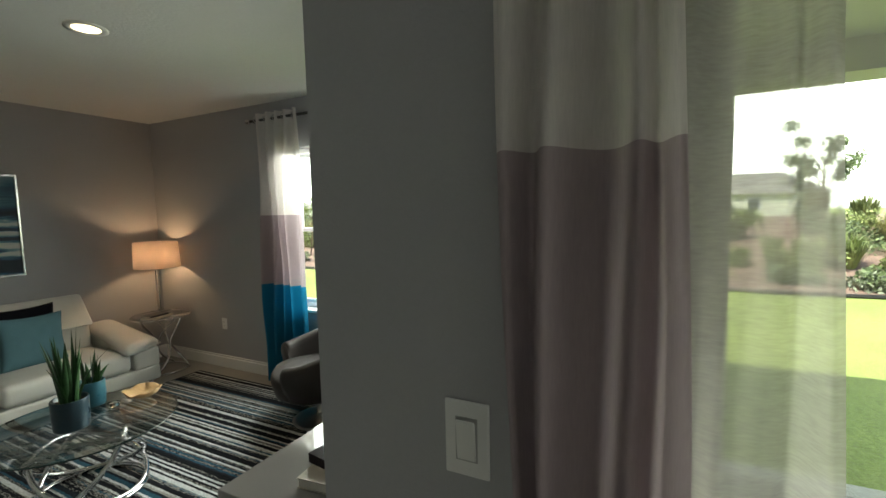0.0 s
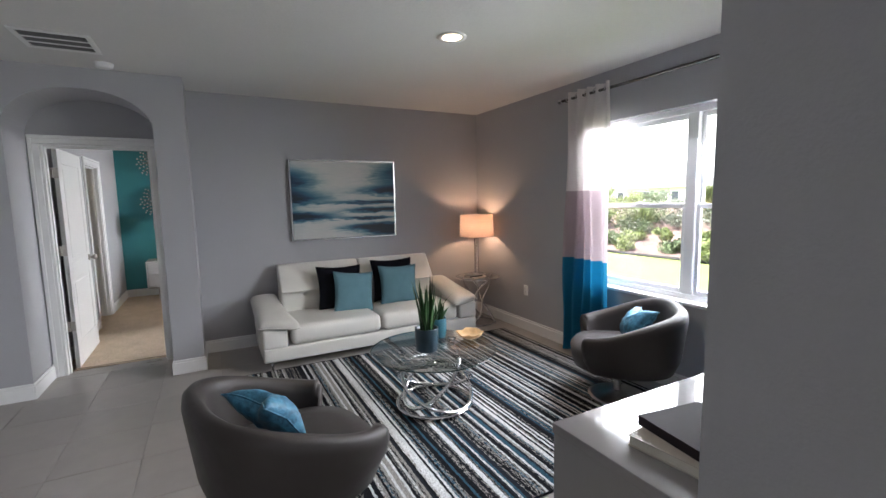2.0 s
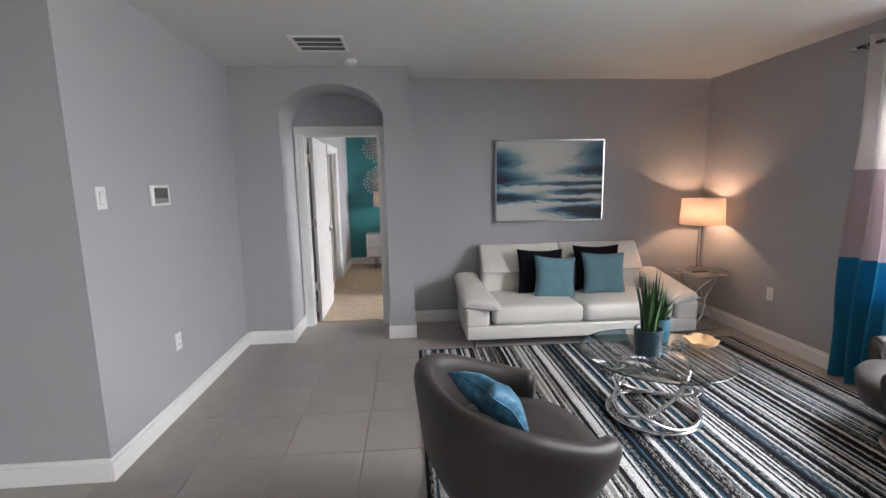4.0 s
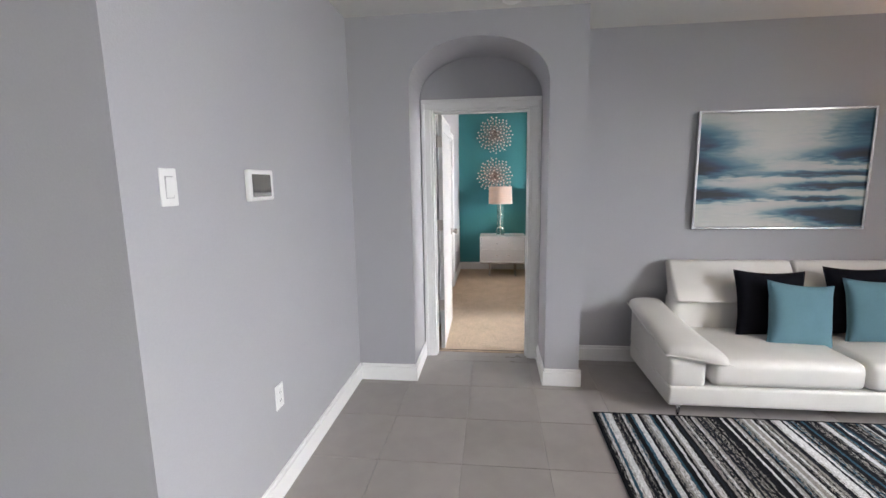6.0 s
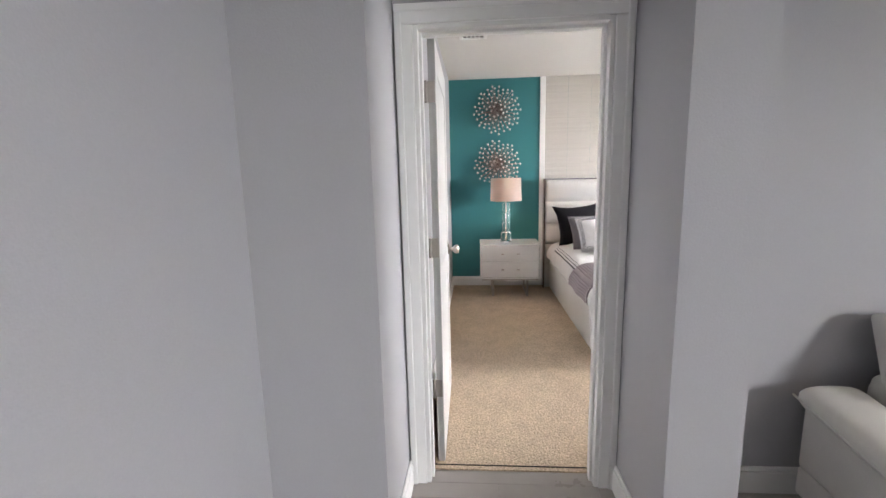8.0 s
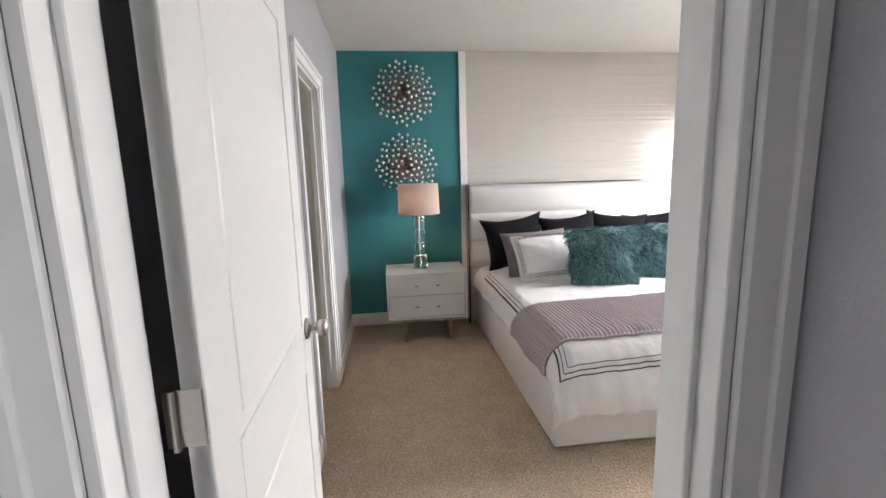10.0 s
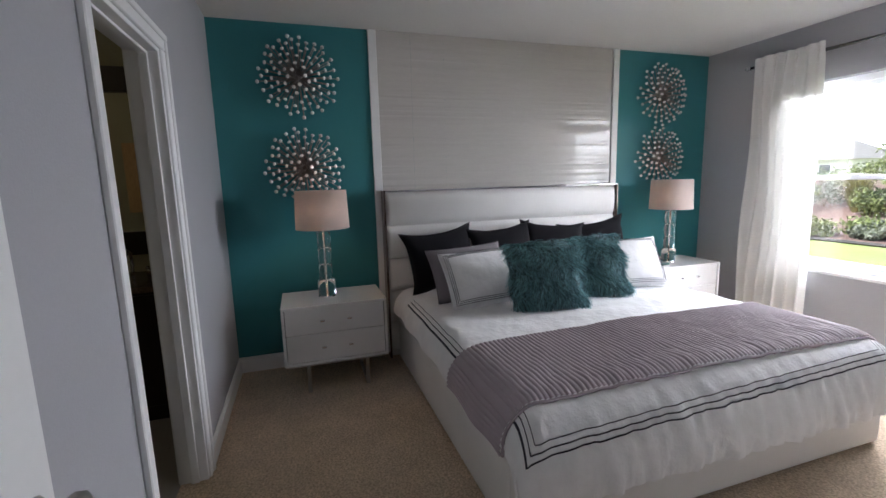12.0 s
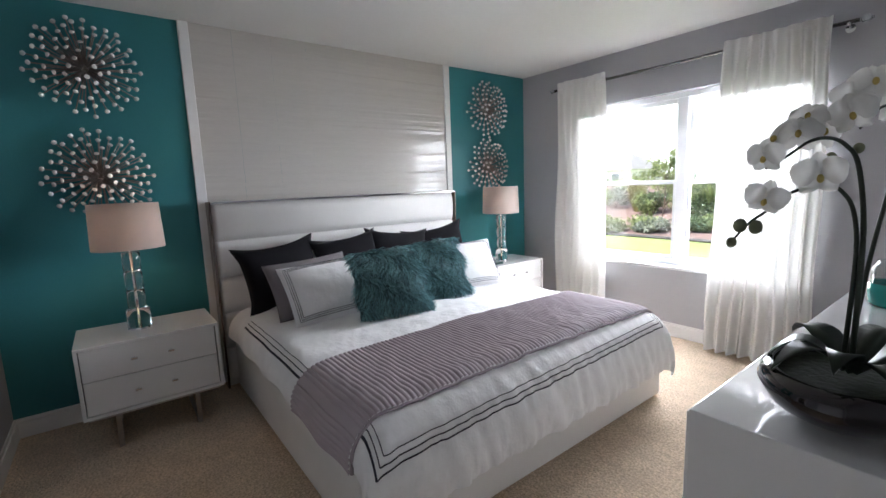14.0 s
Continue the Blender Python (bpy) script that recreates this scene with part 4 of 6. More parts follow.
def drum_lamp(x, y, z, shade_r, shade_lo, shade_hi, label, group, crystal, energy, shade_material):
    """Table lamp; heights of the shade above its foot."""
    lp = thing("table_lamp", (x, y, z), label, "lamp", group)
    bm = bmesh.new()
    rt = shade_r * 0.95
    lathe(bm, [(shade_r, shade_lo), (rt, shade_hi), (rt - 0.003, shade_hi), (shade_r - 0.003, shade_lo), (shade_r, shade_lo)], 48)
    part("shade", bm, shade_material, lp, "drum shade of pale linen", True)
    if crystal:
        seg = 4
        hgt = shade_lo + 0.0
        for k in range(seg):
            bm = bmesh.new()
            a, b = 0.012 + k * (hgt - 0.03) / seg, 0.012 + (k + 1) * (hgt - 0.03) / seg - 0.006
            r = 0.062 if k == 0 else 0.047
            lathe(bm, [(0, a), (r - 0.004, a), (r, a + 0.004), (r, b - 0.004), (r - 0.004, b), (0, b)], 28)
            bmesh.ops.remove_doubles(bm, verts=bm.verts, dist=1e-6)
            part("crystal_block", bm, CRYSTAL, lp, "clear crystal cylinder", True)
        bm = bmesh.new()
        cyl(bm, 0.063, 0.060, 0.0, 0.010, 28)
        part("foot", bm, CHROME, lp)
        bm = bmesh.new()
        tube(bm, [(0, 0, 0.012), (0, 0, shade_lo + 0.06)], 0.006, 10)
        part("stem", bm, CHROME, lp, smooth=True)
    else:
        bm = bmesh.new()
        box(bm, -0.065, 0.065, -0.065, 0.065, 0, 0.018, 0.003, 1)
        part("foot", bm, CHROME, lp)
        for sx in (-0.030, 0.030):
            bm = bmesh.new()
            box(bm, sx - 0.006, sx + 0.006, -0.014, 0.014, 0.018, shade_lo - 0.022, 0.002, 1)
            part("upright", bm, CHROME, lp)
        bm = bmesh.new()
        box(bm, -0.021, 0.021, -0.020, 0.020, 0.0185, shade_lo - 0.026, 0.003, 1)
        part("crystal_column", bm, CRYSTAL, lp, "clear crystal column")
        bm = bmesh.new()
        lathe(bm, [(0, shade_lo - 0.025), (0.06, shade_lo - 0.022), (0.062, shade_lo - 0.012), (0.02, shade_lo - 0.008), (0.008, shade_lo + 0.05)], 28)
        part("collar", bm, CHROME, lp, smooth=True)
    mid = (shade_lo + shade_hi) / 2
    bm = bmesh.new()
    ball(bm, 0.028, (0, 0, mid), 16, (1, 1, 1.25))
    bulb = part("bulb", bm, BULB, lp, "glowing warm bulb", True)
    bulb.visible_shadow = False
    lamp("lamp_glow", 'POINT', Matrix.Translation((x, y, z + mid)), energy, (1.0, 0.58, 0.35), radius=0.03)
    return lp


drum_lamp(-5.69, 2.66, 0.581, 0.21, 0.465, 0.73, "chrome table lamp with a lit linen drum shade", "living lamp", False, 2.1, SHADE)
PAPER = mat("paper_edges", (0.70, 0.66, 0.58), 0.8, grain=0.1, scale=300, aniso=(0.05, 0.05, 4))


def book(parent_name, x, y, z, l, w, t, rz, cover, label, group):
    b = thing(parent_name, (x, y, z), label, "book", group, rz)
    bm = bmesh.new()
    box(bm, -w / 2 + 0.004, w / 2 - 0.004, -l / 2 + 0.004, l / 2 - 0.004, 0.003, t - 0.003)
    part("page_block", bm, PAPER, b, "cream page block")
    bm = bmesh.new()
    box(bm, -w / 2, w / 2, -l / 2, l / 2, 0, 0.003)
    box(bm, -w / 2, w / 2, -l / 2, l / 2, t - 0.003, t)
    box(bm, w / 2 - 0.004, w / 2, -l / 2, l / 2, 0.003, t - 0.003)
    part("cover", bm, cover, b)
    return b


BLACK_COVER = mat("black_cover", (0.018, 0.016, 0.02), 0.3, grain=0.1, scale=30, coat=0.2)
PLUM_COVER = mat("plum_cover", (0.03, 0.022, 0.026), 0.7, grain=0.06, scale=20, spec=0.15)
CREAM_COVER = mat("cream_cover", (0.55, 0.50, 0.43), 0.5, grain=0.05, scale=30)
book("book", -5.44, 2.47, 0.5815, 0.22, 0.16, 0.018, 20, CREAM_COVER, "pale book lying on the side table", "side table books")
book("book", -5.45, 2.46, 0.600, 0.19, 0.13, 0.016, 8, BLACK_COVER, "dark closed book lying on the side table", "side table books")

# desk with books
dk = thing("desk", (-1.845, 1.50, 0.0), "grey high-gloss lacquered desk against the wall", "desk")
bm = bmesh.new()
box(bm, -0.32, 0.285, -0.76, 0.76, 0.725, 0.76, 0.003, 2)
part("top", bm, GREY_LACQUER, dk)
for y in (-0.735, 0.735):
    bm = bmesh.new()
    box(bm, -0.315, 0.28, y - 0.022, y + 0.022, 0, 0.7245, 0.003, 2)
    part("side_panel", bm, GREY_LACQUER, dk)
bm = bmesh.new()
box(bm, 0.25, 0.27, -0.712, 0.712, 0.25, 0.7245)
part("back_panel", bm, GREY_LACQUER, dk)
for y0, y1 in ((-0.71, -0.003), (0.003, 0.71)):
    bm = bmesh.new()
    box(bm, -0.312, 0.245, y0, y1, 0.60, 0.722, 0.003, 1)
    d = part("drawer", bm, GREY_LACQUER, dk)
    bm = bmesh.new()
    box(bm, -0.326, -0.3125, (y0 + y1) / 2 - 0.06, (y0 + y1) / 2 + 0.06, 0.655, 0.667, 0.003, 1)
    part("handle", bm, CHROME, d, "chrome handle")
book("book", -1.80, 0.99, 0.7605, 0.33, 0.26, 0.032, 96, CREAM_COVER, "thick cream coffee table book under a darker one", "desk books")
book("book", -1.79, 1.02, 0.793, 0.34, 0.25, 0.030, 262, PLUM_COVER, "glossy dark plum coffee table book on top", "desk books")
cl = thing("small_box", (-1.70, 1.42, 0.7605), "small black box on the desk", "box")
bm = bmesh.new()
box(bm, -0.05, 0.05, -0.05, 0.05, 0, 0.05, 0.006, 2)
part("case", bm, BLACK_COVER, cl)


# wall fittings
ROCKER_SHADE = mat("rocker_shadow", (0.42, 0.42, 0.42), 0.6, grain=0.05)
LOUVRE_SHADE = mat("louvre_shadow_grey", (0.16, 0.16, 0.16), 0.5, grain=0.05)


def plate(name, m, label, kind_of):
    p = thing(name, (0, 0, 0), label, kind_of)
    p.matrix_basis = m
    bm = bmesh.new()
    box(bm, -0.036, 0.036, -0.006, 0.0, -0.0585, 0.0585, 0.003, 2)
    part("cover_plate", bm, PLASTIC, p)
    if kind_of == "light switch":
        bm = bmesh.new()
        box(bm, -0.0155, 0.0155, -0.011, -0.0065, -0.0315, 0.0315, 0.002, 1)
        r = part("rocker", bm, PLASTIC, p)
        r.rotation_euler[0] = radians(4)
        # flat grey inset: its colour stands for the shadow round the rocker
        bm = bmesh.new()
        box(bm, -0.0178, 0.0178, -0.0064, -0.006, -0.0342, 0.0342)
        part("rocker_gap", bm, ROCKER_SHADE, p, "grey inset painted as the shadow round the rocker")
    else:
        for z in (-0.02, 0.02):
            bm = bmesh.new()
            box(bm, -0.017, 0.017, -0.0085, -0.006, z - 0.014, z + 0.014, 0.003, 2)
            s = part("socket", bm, PLASTIC, p)
            bm = bmesh.new()
            for x in (-0.006, 0.006):
                box(bm, x - 0.001, x + 0.001, -0.0095, -0.0085, z - 0.005, z + 0.005)
            part("slots", bm, DARK, s)
    for z in (-0.048, 0.048):
        bm = bmesh.new()
        cyl(bm, 0.003, 0.003, 0, 0.0015, 10, m=Matrix.Translation((0, -0.006, z)) @ Matrix.Rotation(radians(90), 4, 'X'))
        part("screw", bm, PLASTIC, p)
    return p


plate("light_switch", pose(-1.26, EY, 1.222), "white rocker light switch beside the curtain", "light switch")
plate("light_switch", pose(-3.738, LY, 1.468, 0, 0, 180), "white rocker light switch near the wall corner", "light switch")
plate("outlet", pose(-4.308, LY, 0.487, 0, 0, 180), "white duplex outlet low on the wall", "outlet")
plate("outlet", pose(-5.01, LN, 0.46), "white duplex outlet beside the lamp table", "outlet")
cp = thing("control_panel", (-4.255, LY, 1.468), "white alarm panel with a dark screen on the wall", "control panel")
bm = bmesh.new()
box(bm, -0.104, 0.090, 0, 0.024, -0.064, 0.066, 0.008, 3)
part("case", bm, PLASTIC, cp)
bm = bmesh.new()
box(bm, -0.078, 0.072, 0.0235, 0.0255, -0.047, 0.047, 0.001, 1)
part("screen", bm, mat("dark_screen", (0.006, 0.008, 0.012), 0.06, coat=0.5), cp, "dark glossy screen")


def vent(name, x0, x1, y0, y1, z, label, slats_along, bars):
    v = thing(name, ((x0 + x1) / 2, (y0 + y1) / 2, z), label, "ceiling vent")
    a, b = (x1 - x0) / 2, (y1 - y0) / 2
    for k, dims in enumerate(((-a, a, -b, -b + 0.03), (-a, a, b - 0.03, b), (-a, -a + 0.03, -b + 0.03, b - 0.03), (a - 0.03, a, -b + 0.03, b - 0.03))):
        bm = bmesh.new()
        box(bm, *dims, -0.012, -0.001, 0.002, 1)
        part("frame", bm, PLASTIC, v)
    # dark sheet in place of the duct's shade
    bm = bmesh.new()
    box(bm, -a + 0.03, a - 0.03, -b + 0.03, b - 0.03, -0.003, -0.001)
    part("backing", bm, DARK, v, "dark sheet in place of the shaded duct opening")
    run = a if slats_along == 'y' else b
    across = b if slats_along == 'y' else a
    for k in range(1, bars + 1):
        c = -run + 0.03 + k * (2 * run - 0.06) / (bars + 1)
        bm = bmesh.new()
        d = (c - 0.009, c + 0.009, -across + 0.03, across - 0.03) if slats_along == 'y' else (-across + 0.03, across - 0.03, c - 0.006, c + 0.006)
        box(bm, *d, -0.012, -0.0035, 0.001, 1)
        part("slat", bm, PLASTIC, v)
    # the louvres' shading is put into their grey colour
    ns = int((2 * run - 0.06) / 0.02)
    for k in range(ns):
        c = -run + 0.03 + (k + 0.5) * (2 * run - 0.06) / ns
        bm = bmesh.new()
        d = (c - 0.0015, c + 0.0015, -across + 0.031, across - 0.031) if slats_along == 'y' else (-across + 0.031, across - 0.031, c - 0.0015, c + 0.0015)
        box(bm, *d, -0.008, -0.0035)
        part("louvre", bm, LOUVRE_SHADE, v, "thin louvre coloured shadow grey")
    return v


vent("ceiling_vent", -5.08, -4.70, -1.22, -0.82, H, "white slatted air return grille in the ceiling", 'y', 2)
vent("ceiling_vent", -8.13, -7.93, -1.34, -1.11, H, "small white slatted ceiling register in the bedroom", 'x', 4)
sd = thing("smoke_detector", (-5.35, -0.86, H), "small round white smoke detector on the ceiling", "smoke detector")
bm = bmesh.new()
lathe(bm, [(0, -0.036), (0.04, -0.036), (0.056, -0.026), (0.064, -0.004), (0.064, -0.001)], 28)
part("housing", bm, PLASTIC, sd, smooth=True)
cn = thing("recessed_light", (-3.765, 1.278, H), "lit round recessed ceiling light with white trim", "ceiling light")
bm = bmesh.new()
lathe(bm, [(0.098, -0.001), (0.098, -0.007), (0.076, -0.010), (0.062, -0.004)], 40)
part("trim_ring", bm, PLASTIC, cn, smooth=True)
bm = bmesh.new()
cyl(bm, 0.064, 0.064, -0.006, -0.002, 32)
part("lens", bm, mat("glowing_lens", (1, 0.9, 0.75), 0.5, emit=(1.0, 0.78, 0.52, 1.5)), cn, "glowing warm lens")
lamp("recessed_glow", 'SPOT', look((-3.765, 1.278, H - 0.02), (-3.765, 1.278, 0)), 7, (1.0, 0.80, 0.58), radius=0.07, spot=130)

# ---- bedroom ----
PANEL = mat("silk_panel", (0.54, 0.515, 0.48), 0.17, grain=0.04, scale=18, stain=0.03, stain_scale=3, coat=0.25, aniso=(1, 1.0, 20))
wp = tagged(thing("wall_panel", (BX, 0.725, H / 2), "pale silver reeded wallpaper panel edged with white trim", "wall panel"), kind="structure")
strips = 8
rng = random.Random(31)
lines = [-H / 2 + 0.128]
while lines[-1] < H / 2 - 0.03:
    lines.append(lines[-1] + rng.uniform(0.010, 0.026))
lines[-1] = H / 2 - 0.001
relief = [rng.uniform(0.006, 0.0085) for _ in lines]
for k in range(strips):
    w0, w1 = -1.09 + 2.18 * k / strips + 0.0012, -1.09 + 2.18 * (k + 1) / strips - 0.0012
    bm = bmesh.new()
    cols = []
    for y in (w0, w0 + (w1 - w0) / 3, w0 + (w1 - w0) * 2 / 3, w1):
        cols.append([bm.verts.new((r + rng.uniform(-0.0004, 0.0004), y, z + (rng.uniform(-0.002, 0.002) if 0 < q < len(lines) - 1 else 0))) for q, (z, r) in enumerate(zip(lines, relief))])
    for a, b in zip(cols, cols[1:]):
        for q in range(len(lines) - 1):
            bm.faces.new((a[q], b[q], b[q + 1], a[q + 1]))
    rim = [bm.verts.new((0.001, y, z)) for y, z in ((w0, lines[0]), (w1, lines[0]), (w1, lines[-1]), (w0, lines[-1]))]
    bm.faces.new(rim)
    part("panel_sheet", bm, PANEL, wp)
for y in (-1.12, 1.12):
    bm = bmesh.new()
    box(bm, 0.0, 0.022, y - 0.032, y + 0.032, -H / 2 + 0.128, H / 2 - 0.001, 0.003, 1)
    part("trim_strip", bm, TRIM, wp, "white painted trim strip")

# bed
UPH = mat("white_upholstery", (0.77, 0.755, 0.73), 0.55, grain=0.05, scale=500, stain=0.03, stain_scale=5, bump=0.0006, bump_scale=500)
LINEN = cloth("white_bed_linen", (0.83, 0.825, 0.825), 0.0, 0.8, weave=14, bump=0.014, grain=0.03)
NAVY = mat("dark_embroidery", (0.04, 0.04, 0.055), 0.8)
QUILT = cloth("mauve_grey_quilt", (0.42, 0.36, 0.385), 0.0, 0.6, weave=400, bump=0.0006, grain=0.05)
GREY_SHAM = cloth("grey_cotton", (0.22, 0.20, 0.21), 0.0, 0.8)
CHARCOAL = cloth("charcoal_velvet", (0.009, 0.0085, 0.011), 0.0, 0.8, sheen=0.03, spec=0.15)
BX0, BX1, BY0, BY1, BT = -9.60, -7.55, -0.315, 1.795, 0.562
bed = thing("bed", (-8.6, 0.75, 0.0), "white upholstered king bed with a channelled headboard", "bed")
for nm, dims in (("side_rail", (BX0 + 8.6, BX1 + 8.6 - 0.08, BY0 - 0.75, BY0 - 0.67, 0.02, 0.36)), ("side_rail", (BX0 + 8.6, BX1 + 8.6 - 0.08, BY1 - 0.83, BY1 - 0.75, 0.02, 0.36)), ("footboard", (BX1 + 8.6 - 0.08, BX1 + 8.6, BY0 - 0.75, BY1 - 0.75, 0.02, 0.36))):
    rounded(dims, 0.02, UPH, nm, bed, seg=3)
rounded((BX0 + 8.6, BX1 + 8.6 - 0.1, BY0 - 0.66, BY1 - 0.84, 0.30, 0.55), 0.05, UPH, "mattress", bed)
for k in range(5):
    zt = 1.345 - k * 0.262
    zb = max(zt - 0.258, 0.06)
    bm = bmesh.new()
    n = 10
    y0, y1 = -0.365 - 0.75, 1.785 - 0.75
    rows = []
    for j in range(n + 1):
        t = j / n
        bulge = 0.042 * (max(0.0, 1 - (2 * t - 1) ** 2)) ** 0.45
        rows.append([bm.verts.new((-9.67 + 8.6 + (0.012 + bulge) * e, y, zb + (zt - zb) * t)) for y, e in ((y0, 0.2), (y0 + 0.008, 0.7), (y0 + 0.03, 1), (y1 - 0.03, 1), (y1 - 0.008, 0.7), (y1, 0.2))])
    for a, b in zip(rows, rows[1:]):
        for i in range(5):
            bm.faces.new((a[i], a[i + 1], b[i + 1], b[i]))
    part("headboard_channel", bm, UPH, bed, "padded horizontal channel", True)
bm = bmesh.new()
box(bm, -9.735 + 8.6, -9.668 + 8.6, -0.37 - 0.75, 1.79 - 0.75, 0.0, 1.35, 0.004, 1)
part("headboard_core", bm, UPH, bed)
bm = bmesh.new()
box(bm, -9.735 + 8.6, -9.61 + 8.6, -0.37 - 0.75, 1.79 - 0.75, 1.3505, 1.366, 0.002, 1)
part("top_strip", bm, CHROME, bed, "polished chrome top strip")
for y in (-0.3845, 1.7905):
    bm = bmesh.new()
    box(bm, -9.735 + 8.6, -9.62 + 8.6, y - 0.75, y + 0.014 - 0.75, 0.0, 1.366, 0.002, 1)
    part("side_strip", bm, mat("bronze_mirror", (0.20, 0.16, 0.14), 0.12, 1.0), bed, "dark polished metal side strip")


def drape(s, lo, hi, r):
    """Along a spread cloth: place across and drop below the top, over rounded edges at lo and hi."""
    for edge, sign in ((lo, -1), (hi, 1)):
        o = (s - edge) * sign
        if o > 0:
            if o < r * math.pi / 2:
                return edge + sign * r * math.sin(o / r), -r * (1 - math.cos(o / r))
            return edge + sign * (r + 0.06 * (o - r * math.pi / 2)), -r - (o - r * math.pi / 2)
    return s, 0.0


ER = 0.155
DL, DH = (BX0 + 0.05, BX1 - ER + 0.03), (BY0 + ER - 0.035, BY1 - ER + 0.02)


def cover_at(a, b, lift=0.0, wr=1.0):
    """The bed cover's surface at spread coordinates a (towards the foot) and b (across)."""
    x, dx = drape(a, -99, DL[1], ER)
    y, dy = drape(b, DH[0], DH[1], ER)
    both = min(-dx, -dy)
    z = BT + 0.035 + dx + dy + 0.55 * both
    if dx < -0.02:
        z += 0.006 * wr
        hang = min(1, -dx * 3.2)
        x += wr * hang * (0.03 * math.sin(math.pi * min(1, -dx / 0.42)) + 0.004 * math.sin(b * 19 + 3.0 * noise.noise((b * 3, -dx * 2, 4))) + 0.042 * abs(noise.noise((b * 10 + dx * 3, dx * 1.6, 6))) + 0.020 * abs(noise.noise((b * 24 - dx * 4, dx * 3, 9))))
    if dy < -0.02:
        y += wr * math.copysign(0.010, b - 0.7) * math.sin(a * 15 + 1.5 * noise.noise((a * 3, 2, 0))) * min(1, -dy * 4)
    rim_fold = math.exp(-((a - DL[1]) / 0.16) ** 2)
    w = wr * (0.016 * rim_fold * abs(noise.noise((b * 15, a * 4, 8))) + 0.007 * abs(noise.noise((a * 6 + b * 9, b * 4, 5))) + 0.006 * noise.noise((x * 2.2, y * 2.2, 1.0)) + 0.006 * noise.noise((x * 7, y * 7, 3.0)))
    flat = 1 if dx > -0.02 and dy > -0.02 else 0.3
    edge = 0.02 * max(0, 1 - abs(b - 0.75) / 1.0) * flat
    return Vector((x, y, z + w * flat + edge + lift)) + (Vector((lift, 0, -lift)) if dx < -0.05 else Vector()) + (Vector((0, math.copysign(lift, b - 0.75), -lift)) if dy < -0.05 else Vector())


def sheet(a0, a1, b0, b1, na, nb, lift, wr=1.0, ripple=None, thick=0.0):
    bm = bmesh.new()
    g = []
    for i in range(na + 1):
        row = []
        for j in range(nb + 1):
            a, b = a0 + (a1 - a0) * i / na, b0 + (b1 - b0) * j / nb
            p = cover_at(a, b, lift + (ripple(a, b) if ripple else 0), wr)
            row.append(bm.verts.new(p - Vector((-8.6, 0.75, 0))))
        g.append(row)
    for i in range(na):
        for j in range(nb):
            bm.faces.new((g[i][j], g[i + 1][j], g[i + 1][j + 1], g[i][j + 1]))
    return bm


SIDE, FOOT = 0.27, 0.46
B0, B1, A1 = DH[0] - SIDE, DH[1] + SIDE, DL[1] + FOOT
duvet = thing("duvet", (-8.6, 0.75, 0.0), "white cotton duvet with dark triple stripes, draped over the bed", "bedding")
part("duvet_cover", sheet(DL[0], A1, B0, B1, 120, 150, 0.0), LINEN, duvet, smooth=True)
for k in range(3):
    off = 0.192 + 0.026 * k

    def front(b):
        """The front stripes rise across the bed, as the cover lies a little askew."""
        return A1 - off - 0.022 - 0.030 * (b - B0 - off)
    bm = bmesh.new()
    bs, far = [B0 + off - 0.05 + (B1 - B0 - 2 * off + 0.05) * i / 90 for i in range(1, 91)], front(B1 - off)
    path = [(DL[0] + 0.3 + (front(B0 + off) - DL[0] - 0.3) * i / 60, B0 + off - 0.05) for i in range(61)] + [(front(b), b) for b in bs] + [(far - (far - DL[0] - 0.3) * i / 60, B1 - off) for i in range(1, 61)]
    w = (0.0034, 0.0028, 0.0020)[k]
    prev = None
    for i, (a, b) in enumerate(path):
        side_run = i <= 60 or i > 150
        da, db = (0, w) if side_run else (w, 0)
        if i in (60, 150):
            da = db = w
        q = [bm.verts.new(cover_at(a + s * da, b + s * db * (1 if i <= 75 else -1), 0.0035) - Vector((-8.6, 0.75, 0))) for s in (-1, 1)]
        if prev:
            bm.faces.new((prev[0], prev[1], q[1], q[0]))
        prev = q
    part("stripe", bm, NAVY, duvet, "dark embroidered stripe", True)

throw = thing("bed_throw", (-8.6, 0.75, 0.0), "ribbed mauve-grey quilted throw across the foot of the bed", "blanket")
TA0, TA1, PITCH = -8.20, -7.60, 0.0238


def ribs(a, b):
    wander = 0.004 * noise.noise((a * 4, b * 5, 2))
    return 0.009 * abs(math.sin(math.pi * (b + wander - DH[0]) / PITCH)) ** 0.6 + 0.008


part("quilted_cover", sheet(TA0, TA1, DH[0] - 0.27, DH[1] + 0.16, 44, 760, 0.004, 1.0, ribs), QUILT, throw, smooth=True)
bm = bmesh.new()
tube(bm, [cover_at(TA1, DH[0] - 0.27 + (DH[1] - DH[0] + 0.43) * k / 90, 0.008) - Vector((-8.6, 0.75, 0)) for k in range(91)], 0.007, 6)
part("hem", bm, QUILT, throw, smooth=True)

# bed pillows
TOPZ = BT + 0.05
for y, w, tw, sd in ((0.02, 0.62, 98, 1), (0.55, 0.60, 94, 2), (1.01, 0.60, 84, 3), (1.43, 0.62, 80, 4)):
    pillow("euro_pillow", pose(-9.44, y, TOPZ + 0.215, -16, (-5, -4, 5, -7)[sd - 1], tw), w, 0.50, 0.18, CHARCOAL, "charcoal velvet square pillow against the headboard", "pillow", "bed pillows", sd, 0.2)
pillow("sham_pillow", pose(-9.13, 0.13, TOPZ + 0.165, -30, -2, 96), 0.60, 0.40, 0.16, GREY_SHAM, "grey cotton pillow behind a white sham", "pillow", "bed pillows", 5, 0.06)


